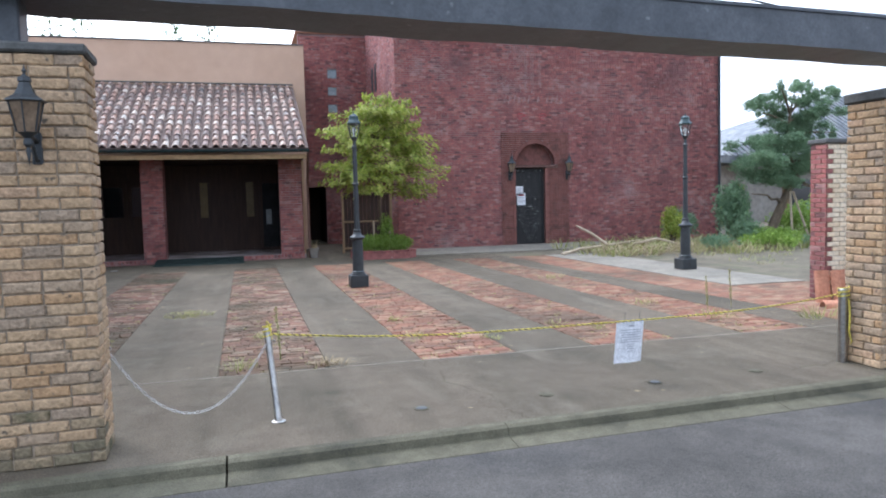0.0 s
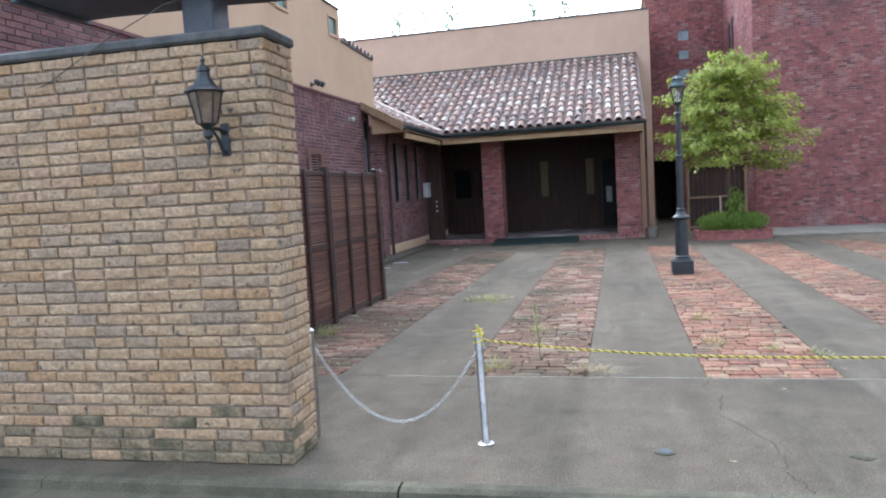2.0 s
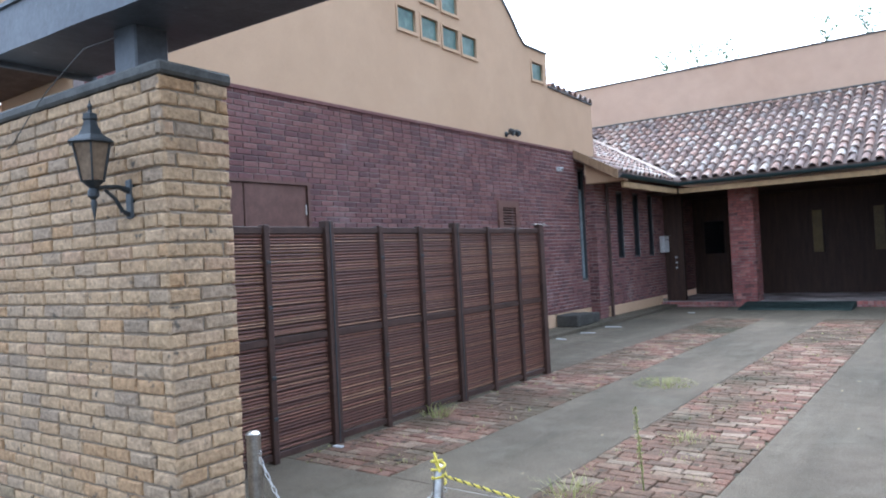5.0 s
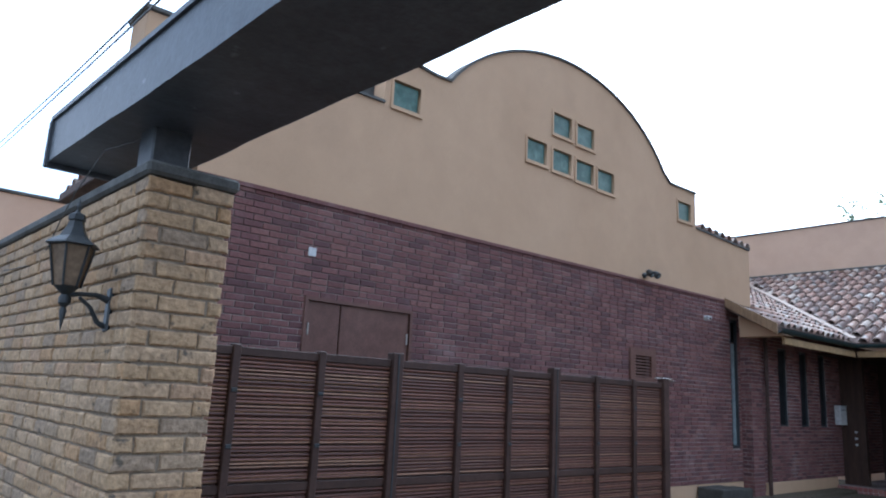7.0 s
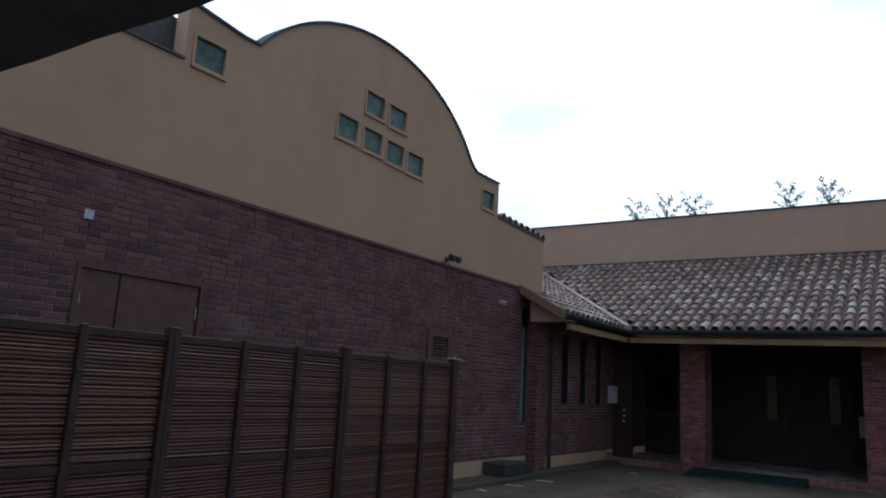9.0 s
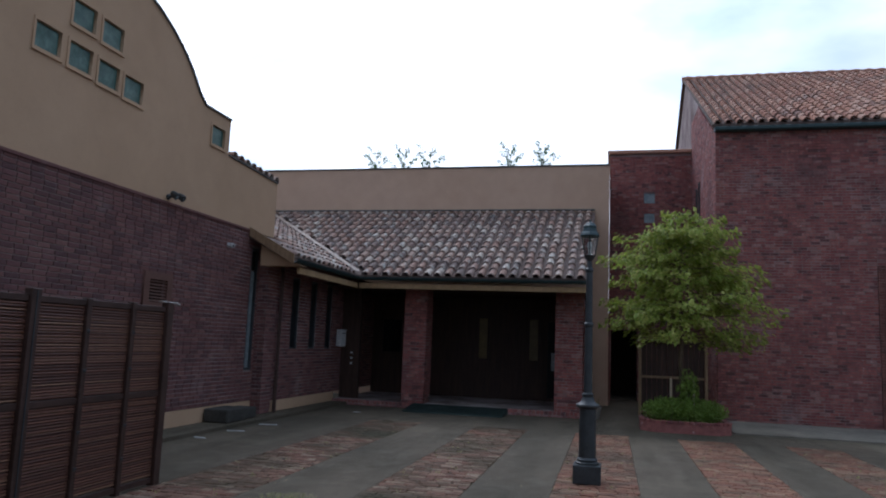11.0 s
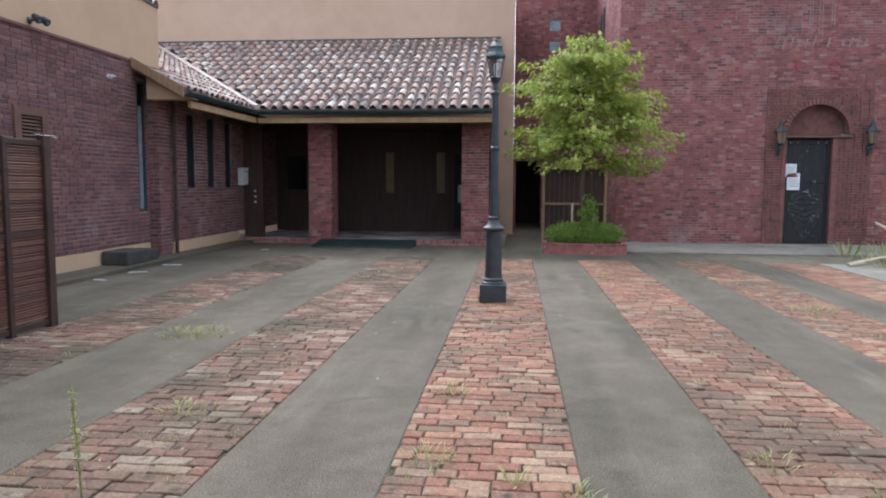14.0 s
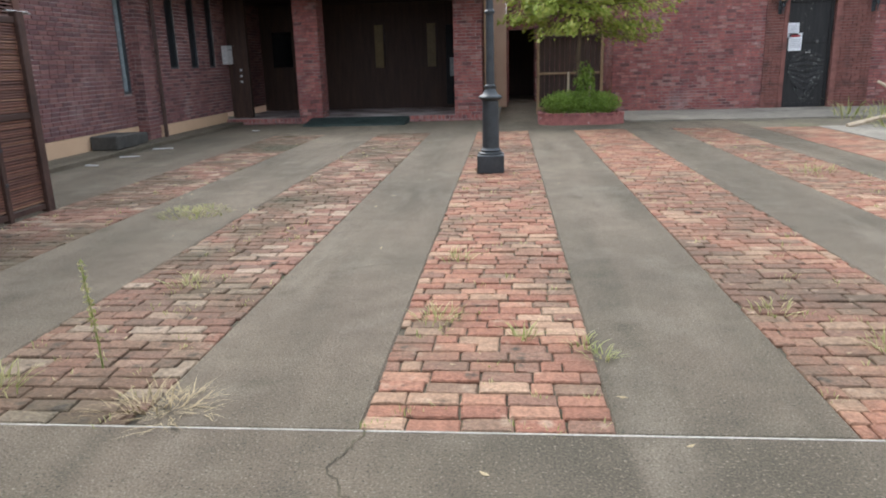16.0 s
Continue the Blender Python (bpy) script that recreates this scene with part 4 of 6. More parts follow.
for x in (-0.86, 0.60):
    p = thing("amber_window", "narrow amber glass panel in the dark porch wall", "window", Matrix.Translation((x, 25.0, 1.25)), kind="structure")
    part("pane", Shape().box(-0.12, -0.03, 0, 0.12, -0.012, 1.15, 0.004), AMBER, p)
    part("window_frame", sheet_with_holes("window_frame", rect(-0.16, -0.04, 0.16, 1.19), [rect(-0.12, 0, 0.12, 1.15)], 0.05), DARK_WOOD, p, m=SOUTH @ Matrix.Translation((0, 0, 0.02)))
pd = thing("door_porch", "dark glazed porch door with a painted pale reflection", "door", Matrix.Translation((1.0, 24.98, 0.13)), kind="structure")
part("door_frame", sheet_with_holes("door_frame", rect(-0.1, 0, 1.0, 2.3), [rect(0, 0.08, 0.9, 2.22)], 0.08), DARK_WOOD, pd, m=SOUTH @ Matrix.Translation((0, 0, 0.04)))
part("pane", Shape().box(0, -0.04, 0.08, 0.9, -0.02, 2.22), DUSTY_GLASS, pd)
# Pale panel on the pane paints in a faint reflection.
part("notice", Shape().box(0.1, -0.052, 0.85, 0.28, -0.045, 1.35), GREY_GLASS, pd, "pale panel painting a reflection on dark glass")
ld = thing("door_wing", "dark brown double door in the shade of the porch", "door", Matrix.Translation((-4.0, 24.98, 0.13)), kind="structure")
for x in (0.0, 0.82):
    lf = part("door_leaf", Shape().box(x, -0.06, 0.02, x + 0.8, -0.01, 2.3, 0.008), DARK_WOOD, ld)
    part("panel", Shape().box(x + 0.12, -0.072, 1.2, x + 0.68, -0.062, 2.15, 0.006), BLACK_GLASS, lf)
    part("panel", Shape().box(x + 0.12, -0.072, 0.18, x + 0.68, -0.062, 1.05, 0.006), DARK_WOOD, lf)

# peach parapet wall behind the porch roof, with its dark coping
structure("wall_parapet", Shape().box(-14.0, PY, -0.1, 2.66, PY + 0.25, 7.25, 0.01), PINK_STUCCO, "peach stucco parapet wall above the porch", "wall")
structure("trim_coping", Shape().box(-14.0, PY - 0.03, 7.253, 2.66, PY + 0.28, 7.30, 0.006), SLATE, "thin dark coping on the peach wall", "trim")
structure("trim_flashing", Shape().box(-9.0, PY - 0.04, PZ + 0.06, PR, PY - 0.003, PZ + 0.11, 0.006), SLATE, "dark flashing where roof meets wall", "trim")

# ---- red brick hall ----
FX0, FX1, FZ = 5.33, 17.72, 7.42
RIDGE_Y, RIDGE_Z = 31.0, 11.55
DOOR = (9.50, 0.03, 10.60, 2.66)
ARCH_C, ARCH_R = (10.24, 2.80), 0.74
niche = [(ARCH_C[0] + ARCH_R * math.cos(radians(a)), ARCH_C[1] + ARCH_R * math.sin(radians(a))) for a in range(0, 181, 10)]
hole = [(10.60, 0.03), (10.60, 2.66), (10.98, 2.70), *niche, (9.50, 2.70), (9.50, 0.03)]
me = sheet_with_holes("wall_hall", rect(FX0, 0.0, FX1, FZ), [[(9.50, 0.03), (10.60, 0.03), (10.60, 2.68), (10.98, 2.80), *niche[1:-1], (9.50, 2.80)]], 0.30)
me.transform(south(0, F + 0.15, 0))
hall = structure("wall_hall", me, RED_MORTAR, "tall dark red brick front of the hall", "wall")


def hall_gap(z):
    if z < 2.70:
        return [(9.50 - FX0, 10.60 - FX0)] + ([(8.98 - FX0, 9.50 - FX0), (10.60 - FX0, 11.52 - FX0)] if z < 3.92 else [])
    if z < 3.92:
        return [(8.98 - FX0, 11.52 - FX0)]
    return ()


HALL = courses(FX1 - FX0, FZ - 0.02, 0.210, 0.058, 0.013, rng, hall_gap, wild=0.1)
# the surround stands a little proud, with its own bricks and an arched head
SUR_X0, SUR_X1 = 8.98, 11.52


def sur_gap(z):
    z += 0.03
    if z < 2.70:
        return [(9.42 - SUR_X0, 10.70 - SUR_X0)]
    d = (0.86 ** 2 - (z - ARCH_C[1]) ** 2)
    return [(ARCH_C[0] - math.sqrt(d) - SUR_X0, ARCH_C[0] + math.sqrt(d) - SUR_X0)] if d > 0 else ()


SURROUND = courses(SUR_X1 - SUR_X0, 3.88, 0.212, 0.059, 0.009, rng, sur_gap, wild=0.1)
arch_ring = Shape()
for i in range(26):
    a0, a1 = radians(180 * i / 26 + 0.5), radians(180 * (i + 1) / 26 - 0.5)
    q = [(ARCH_C[0] + r * math.cos(a), y, ARCH_C[1] + r * math.sin(a)) for y in (F + 0.14, F - 0.075) for r, a in ((0.73, a0), (0.86, a0), (0.86, a1), (0.73, a1))]
    arch_ring.add(q, [(0, 1, 2, 3), (7, 6, 5, 4), (0, 4, 5, 1), (1, 5, 6, 2), (2, 6, 7, 3), (3, 7, 4, 0)])
part("arch_bricks", arch_ring, PANEL_RED, hall, "ring of bricks round the arched head")
tymp = Shape()
tv = [(ARCH_C[0] + 0.735 * math.cos(radians(a)), ARCH_C[1] + 0.735 * math.sin(radians(a))) for a in range(0, 181, 10)]
tymp.add([(x, y, z) for y in (F + 0.19, F + 0.26) for x, z in tv], [tuple(range(19))[::-1], tuple(range(19, 38))])
part("tympanum", tymp, PANEL_RED, hall, "recessed brick infill under the arch")
part("impost", Shape().box(9.40, F - 0.09, 2.70, 11.06, F + 0.14, 2.77, 0.012), BROWN_METAL, hall)
for x0, x1 in ((9.40, 9.50), (10.60, 10.72)):
    part("jamb", Shape().box(x0, F - 0.045, 0.03, x1, F + 0.14, 2.69, 0.008), PANEL_RED, hall)
hall_side = structure("wall_hall_side", Shape().add([(x, y, z) for x in (FX0, FX0 + 0.3) for y, z in ((F + 0.301, -0.1), (2 * RIDGE_Y - F, -0.1), (2 * RIDGE_Y - F, FZ), (RIDGE_Y, RIDGE_Z - 0.12), (F + 0.301, FZ - 0.0))],
                                        [(4, 3, 2, 1, 0), (5, 6, 7, 8, 9)] + [(i, (i + 1) % 5, 5 + (i + 1) % 5, 5 + i) for i in range(5)]), RED_MORTAR, "brick gable side of the hall", "wall")
structure("wall_hall_end", Shape().box(FX1 - 0.3, F + 0.301, -0.1, FX1, 2 * RIDGE_Y - F, FZ), RED, "far end wall of the brick hall", "wall")
hall_roof = thing("roof_hall_tiled", "warm clay tile roof of the brick hall", "roof", kind="structure")
up = Vector((0, RIDGE_Y - F + 0.18, RIDGE_Z - FZ - 0.05))
deck = Shape().add([(x, y, z + h) for h in (0.0, 0.07) for x, y, z in ((FX0 - 0.1, F - 0.18, FZ + 0.02), (FX1 + 0.15, F - 0.18, FZ + 0.02), (FX1 + 0.15, RIDGE_Y, RIDGE_Z), (FX0 - 0.1, RIDGE_Y, RIDGE_Z))],
                   [(3, 2, 1, 0), (4, 5, 6, 7), (0, 1, 5, 4), (1, 2, 6, 5), (2, 3, 7, 6), (3, 0, 4, 7)])
deck.add([(x, y, z + h) for h in (0.0, 0.07) for x, y, z in ((FX0 - 0.1, 2 * RIDGE_Y - F, FZ + 0.02), (FX1 + 0.15, 2 * RIDGE_Y - F, FZ + 0.02), (FX1 + 0.15, RIDGE_Y, RIDGE_Z), (FX0 - 0.1, RIDGE_Y, RIDGE_Z))],
         [(3, 2, 1, 0), (4, 5, 6, 7)])
part("deck", deck, TILE_PAN, hall_roof)
tiled(hall_roof, plane((FX0 - 0.1, F - 0.2, FZ + 0.09), (1, 0, 0), up), FX1 - FX0 + 0.2, up.length, 0.262, 0.36, TILE_WARM, rng, False)
part("ridge_tiles", Shape().tube([(FX0 - 0.12 + i * 0.2, RIDGE_Y, RIDGE_Z + 0.08 + 0.012 * (i % 2)) for i in range(64)], [0.10 if i % 2 else 0.085 for i in range(64)], 8), TILE_WARM, hall_roof)
part("gutter_run", Shape().box(FX0 - 0.05, F - 0.24, FZ - 0.10, FX1 + 0.15, F - 0.012, FZ + 0.015, 0.03), GREEN_IRON, hall_roof, "dark gutter")

pipe = thing("drainpipe", "dark drainpipe down the far corner of the hall", "pipe")
part("pipe", Shape().tube([(FX1 - 0.06, F - 0.09, 0.0), (FX1 - 0.06, F - 0.09, FZ - 0.10)], 0.05, 10), IRON, pipe, smooth=True)
for z in (1.2, 3.4, 5.6):
    part("clip", Shape().lathe([(0.06, z), (0.06, z + 0.04)], 10, Matrix.Translation((FX1 - 0.06, F - 0.09, 0))), IRON, pipe)
# Unseen slabs, added to keep the sky from showing past the door.
structure("wall_behind_door", Shape().box(8.9, F + 0.9, -0.1, 11.2, F + 1.0, 4.0), DARK_WOOD, "added dark wall closing the space behind the door", "wall")
structure("wall_behind_door", Shape().box(8.9, F + 0.31, 3.6, 11.2, F + 0.9, 3.7), DARK_WOOD, "added dark slab over the space behind the door", "wall")
# tower between the halls
TY = 29.0
me = sheet_with_holes("wall_tower", rect(2.665, -0.1, FX0 - 0.003, 8.30), [rect(2.74, 0.0, 3.58, 2.30), rect(3.78, 6.58, 4.14, 6.92), rect(3.78, 5.92, 4.12, 6.23), rect(3.78, 5.24, 4.12, 5.56)], 0.3)
me.transform(south(0, TY + 0.15, 0))
tower = structure("wall_tower", me, RED_MORTAR, "narrow red brick tower beside the hall", "wall")
TOWER = courses(FX0 - 2.67, 8.2, 0.212, 0.059, 0.009, rng, lambda z: ([(0.07, 0.91)] if z < 2.30 else []) + ([(1.11, 1.48)] if 6.55 < z < 6.95 or 5.9 < z < 6.25 or 5.22 < z < 5.58 else []), wild=0.1)
structure("wall_tower_side", Shape().box(2.665, PY + 0.285, -0.1, 2.70, TY - 0.004, 7.2), PANEL_RED, "side of the brick tower", "wall")
structure("roof_tower", Shape().box(2.58, TY - 0.1, 8.303, FX0 - 0.004, TY + 3, 8.42, 0.02), TILE_WARM, "low tiled top of the tower", "roof")
# Dark shell behind the opening; sides and top are added to block skylight.
structure("wall_passage_back", Shape().box(2.6, TY + 3.5, -0.1, 5.3, TY + 3.7, 3.0), DARK_WOOD, "dark wall inside the passage", "wall")
for x in (2.60, 3.66):
    structure("wall_passage_side", Shape().box(x, TY + 0.304, -0.1, x + 0.08, TY + 3.5, 2.6), DARK_WOOD, "added dark side closing the passage to skylight", "wall")
structure("ceiling_passage", Shape().box(2.6, TY + 0.304, 2.602, 3.74, TY + 3.5, 2.70), DARK_WOOD, "added dark top closing the passage to skylight", "ceiling")
structure("floor_passage", Shape().box(2.685, TY + 0.0, -0.1, 3.655, TY + 3.495, 0.02), CONCRETE, "dark floor of the passage", "floor")
for z in (6.58, 5.92, 5.23):
    w = thing("window_tower", "small square grey glass window in the tower", "window", Matrix.Translation((3.78, TY, z)), "tower windows", "structure")
    part("pane", Shape().box(0.0, 0.02, 0.0, 0.36, 0.06, 0.34, 0.01), GREY_GLASS, w)


for y0, z0, z1 in ((26.72, 5.75, 6.78), (27.35, 5.65, 6.72)):
    w = thing("window_slot", "narrow dark slot window high in the brick gable", "window", Matrix.Translation((FX0, y0, z0)), "gable slots", "structure")
    part("pane", Shape().box(-0.020, 0.03, 0.03, -0.013, 0.23, z1 - z0 - 0.03), DUSTY_GLASS, w)
    part("window_frame", sheet_with_holes("window_frame", rect(0, 0, 0.26, z1 - z0), [rect(0.035, 0.035, 0.225, z1 - z0 - 0.035)], 0.03), IRON, w, m=EAST @ Matrix.Translation((0, 0, -0.022)))

# ---- things at the gate ----
def leaf_blob(shape, rng, c, r, n, size, flat=0.0, droop=0.0):
    """n folded leaves scattered through an ellipsoid."""
    for _ in range(n):
        d = Vector((rng.gauss(0, 1), rng.gauss(0, 1), rng.gauss(0, 1))).normalized() * rng.random() ** 0.45
        p = Vector((c[0] + d.x * r[0], c[1] + d.y * r[1], c[2] + d.z * r[2]))
        s = size * rng.uniform(0.6, 1.3)
        q = Matrix.Translation(p) @ Euler((rng.uniform(-1, 1) * (1.5 - flat), rng.uniform(-1, 1) * (1.5 - flat) + droop, rng.uniform(0, 6.28))).to_matrix().to_4x4()
        shape.add([(-s, 0, 0), (-s * 0.2, -s * 0.42, -s * 0.12), (s, 0, -s * 0.1), (-s * 0.2, s * 0.42, -s * 0.12)], [(0, 1, 2), (0, 2, 3)], q)


def blades(shape, rng, c, r, n, tall, width=0.005, lean=0.6):
    """n bent grass blades round a point."""
    for _ in range(n):
        a, d = rng.uniform(0, 6.28), rng.random() ** 0.7
        x, y = c[0] + r * d * math.cos(a), c[1] + r * d * math.sin(a)
        h, b, w = tall * rng.uniform(0.45, 1.1), a + rng.uniform(-1, 1), width * rng.uniform(0.6, 1.4)
        dx, dy, l = math.cos(b), math.sin(b), lean * rng.uniform(0.2, 1.3) * tall
        px, py = -dy * w, dx * w
        z = c[2]
        shape.add([(x - px, y - py, z), (x + px, y + py, z), (x + dx * l * 0.4 + px * 0.8, y + dy * l * 0.4 + py * 0.8, z + h * 0.65), (x + dx * l * 0.4 - px * 0.8, y + dy * l * 0.4 - py * 0.8, z + h * 0.65), (x + dx * l, y + dy * l, z + h)],
                  [(0, 1, 2, 3), (3, 2, 4)])


def lantern(name, label, m, glass, metal, category="lantern"):
    """A six-sided wall lantern: the wall lies at y = 0, the lantern hangs before it at negative y."""
    t = thing(name, label, category, m)
    part("wall_plate", Shape().box(-0.035, -0.022, -0.14, 0.035, 0.0, 0.10, 0.012), metal, t)
    part("arm", Shape().tube([(0, -0.02, 0.03), (0, -0.08, 0.05), (0, -0.16, 0.045), (0, -0.225, 0.03)], [0.020, 0.013, 0.012, 0.014], 8), metal, t, smooth=True)
    part("scroll", Shape().tube([(0, -0.02, -0.11), (0, -0.06, -0.09), (0, -0.10, -0.02), (0, -0.16, 0.03)], [0.016, 0.013, 0.011, 0.009], 8), metal, t, smooth=True)
    c = Matrix.Translation((0, -0.225, 0))
    part("spike", Shape().lathe([(0.0, -0.16), (0.009, -0.10), (0.018, -0.05), (0.011, -0.03), (0.030, -0.01), (0.030, 0.02), (0.020, 0.035), (0.040, 0.055), (0.060, 0.075)], 12, c), metal, t, smooth=True)
    part("glass", Shape().lathe([(0.060, 0.078), (0.102, 0.285)], 6, c, turn=30), glass, t)
    for k in range(6):
        a = radians(60 * k + 30)
        part("bar", Shape().tube([(0.064 * math.cos(a), -0.225 + 0.064 * math.sin(a), 0.075), (0.108 * math.cos(a), -0.225 + 0.108 * math.sin(a), 0.29)], 0.006, 6), metal, t)
    part("hood", Shape().lathe([(0.120, 0.283), (0.132, 0.29), (0.122, 0.302), (0.070, 0.335), (0.045, 0.385), (0.036, 0.42), (0.044, 0.425), (0.040, 0.455), (0.016, 0.465), (0.010, 0.48), (0.016, 0.50), (0.007, 0.515), (0.0, 0.545)], 6, c, turn=30), metal, t)
    return t


lantern("wall_lantern", "blackened iron wall lantern with dusty amber glass", Matrix.Translation((-0.785, GY0 + 0.0, 1.98)) @ Matrix.Diagonal((0.88, 0.84, 0.83, 1)), SMOKE_GLASS, IRON)


def lamp_post(m):
    t = thing("street_lamp", "old black cast-iron lamp post with glazed lantern", "lamp post", m, "courtyard lamps")
    part("plinth", Shape().box(-0.17, -0.17, 0, 0.17, 0.17, 0.23, 0.012), IRON, t)
    part("shaft", Shape().lathe([(0.150, 0.231), (0.150, 0.25), (0.122, 0.265), (0.130, 0.285), (0.108, 0.31), (0.104, 0.60), (0.099, 0.90)], 20), IRON, t, smooth=True)
    part("flange", Shape().lathe([(0.099, 0.901), (0.122, 0.915), (0.148, 0.935), (0.146, 0.955), (0.095, 0.985), (0.078, 1.02), (0.066, 1.05), (0.072, 1.06), (0.072, 1.085), (0.060, 1.10)], 20), IRON, t, smooth=True)
    part("pole", Shape().lathe([(0.054, 1.101), (0.047, 1.90), (0.047, 1.93), (0.060, 1.94), (0.062, 1.97), (0.045, 1.99), (0.040, 2.63), (0.052, 2.64), (0.052, 2.67), (0.034, 2.69), (0.030, 2.78), (0.050, 2.80), (0.074, 2.85)], 16), IRON, t, smooth=True)
    part("glass", Shape().lathe([(0.070, 2.853), (0.117, 3.095)], 6, turn=30), LAMP_GLASS, t).visible_shadow = False
    part("lamp_bulb", Shape().lathe([(0.016, 2.855), (0.016, 2.93), (0.03, 2.97), (0.022, 3.02), (0.0, 3.035)], 10), WHITE_PLASTIC, t, "white bulb")
    for k in range(6):
        a = radians(60 * k + 30)
        part("bar", Shape().tube([(0.075 * math.cos(a), 0.075 * math.sin(a), 2.85), (0.122 * math.cos(a), 0.122 * math.sin(a), 3.10)], 0.007, 6), IRON, t)
    part("hood", Shape().lathe([(0.132, 3.094), (0.140, 3.105), (0.128, 3.13), (0.104, 3.16), (0.090, 3.205), (0.094, 3.212), (0.094, 3.235), (0.070, 3.25), (0.048, 3.275), (0.012, 3.285), (0.010, 3.30), (0.014, 3.31), (0.0, 3.33)], 6, turn=30), GREEN_IRON, t)
    return t


lamp = lamp_post(pose(2.46, 13.78, 0.0))
copy_thing(lamp, pose(9.53, 13.6, 0.012))

# bollards, chain, rope and notice
def bollard(x, y, dx, dy, h, r, label):
    t = thing("bollard", label, "bollard", pose(x, y, 0.0), "gate bollards")
    part("tube", Shape().tube([(0, 0, 0.0), (dx * 0.5, dy * 0.5, h * 0.5), (dx, dy, h)], r, 16), STEEL, t, smooth=True)
    part("top_cap", Shape().lathe([(r + 0.003, -0.02), (r + 0.003, 0.0), (r * 0.7, 0.012), (0.0, 0.015)], 16, Matrix.Translation((dx, dy, h + 0.001))), STEEL, t, smooth=True)
    if r < 0.03:
        part("floor_flange", Shape().lathe([(r + 0.028, 0.0005), (r + 0.028, 0.006), (r + 0.006, 0.012), (r + 0.004, 0.02)], 20), STEEL, t, smooth=True)
    part("eyelet", Shape().tube([(dx * 0.85 + (r + 0.012) + 0.012 * math.cos(a), dy * 0.85, h * 0.87 + 0.012 * math.sin(a)) for a in [i * math.tau / 10 for i in range(10)]], 0.003, 5, close=True), STEEL, t)
    return t


bollard(-0.59, 5.55, 0.0, 0.0, 0.72, 0.038, "stainless steel bollard against the gate wall")
bollard(0.583, 5.51, -0.055, 0.19, 0.65, 0.024, "leaning slim stainless steel bollard with rope tied on")
bollard(5.74, 5.57, 0.0, 0.0, 0.68, 0.042, "grey steel bollard beside the brick pillar")

chain = thing("chain", "galvanised chain sagging between two bollards", "chain")
link = Shape().tube([(0.0115 * math.cos(a) + (0.0095 if math.cos(a) > 0 else -0.0095), 0.0085 * math.sin(a), 0) for a in [i * math.tau / 12 for i in range(12)]], 0.0023, 5, close=True).mesh("link", True)
A, B, sag, N_LINK = Vector((-0.545, 5.55, 0.60)), Vector((0.52, 5.66, 0.56)), 0.48, 37
def chain_at(s):
    p = A.lerp(B, s)
    return Vector((p.x, p.y, p.z - sag * (1 - (2 * s - 1) ** 2)))


# even steps along the curve
pts = [chain_at(i / 400) for i in range(401)]
run = [0.0]
for p, q in zip(pts, pts[1:]):
    run.append(run[-1] + (q - p).length)
for i in range(N_LINK):
    want = run[-1] * (i + 0.5) / N_LINK
    k = min(range(400), key=lambda j: abs(run[j] - want))
    d = (pts[k + 1] - pts[k]).to_track_quat("X", "Z").to_matrix().to_4x4()
    part("link", link, CHAIN, chain, m=Matrix.Translation(pts[k]) @ d @ pose(0, 0, 0, 90 * (i % 2) + 20) @ Matrix.Diagonal((1.02, 1, 1, 1)))

rope = thing("rope", "black and yellow twisted barrier rope across the gate", "rope")
ra, rb = Vector((0.533, 5.69, 0.625)), Vector((5.74, 5.57, 0.65))


def rope_at(s):
    p = ra.lerp(rb, s)
    return Vector((p.x, p.y, p.z - 0.125 * (1 - (2 * s - 1) ** 2) - 0.012 * math.sin(9 * s)))


for phase, mat in ((0, YELLOW), (math.pi * 0.8, YELLOW), (math.pi * 1.45, BLACK_STRAND)):
    pth = []
    for i in range(900):
        s, a = i / 899, i * 0.72 + phase
        pth.append(rope_at(s) + Vector((0, 0.0036 * math.cos(a), 0.0036 * math.sin(a))))
    part("strand", Shape().tube(pth, 0.0034, 5), mat, rope, smooth=True)
for c, r0, turns in ((Vector((0.53, 5.69, 0.625)), 0.031, 3), (Vector((5.74, 5.57, 0.64)), 0.05, 3)):
    pth = [c + Vector((r0 * math.cos(a), r0 * math.sin(a), 0.006 * a - 0.04)) for a in [i * 0.35 for i in range(int(turns * 18))]]
    part("wrap", Shape().tube(pth, 0.0055, 6), YELLOW, rope, smooth=True)
part("knot_tail", Shape().tube([(0.555, 5.67, 0.65), (0.545, 5.66, 0.70), (0.53, 5.665, 0.725), (0.525, 5.67, 0.69), (0.56, 5.66, 0.645)], 0.0055, 6), YELLOW, rope, smooth=True)
part("loose_end", Shape().tube([(5.75, 5.52, 0.60), (5.76, 5.51, 0.45), (5.74, 5.50, 0.30), (5.78, 5.51, 0.20), (5.79, 5.53, 0.17)], 0.007, 6), YELLOW, rope, smooth=True)

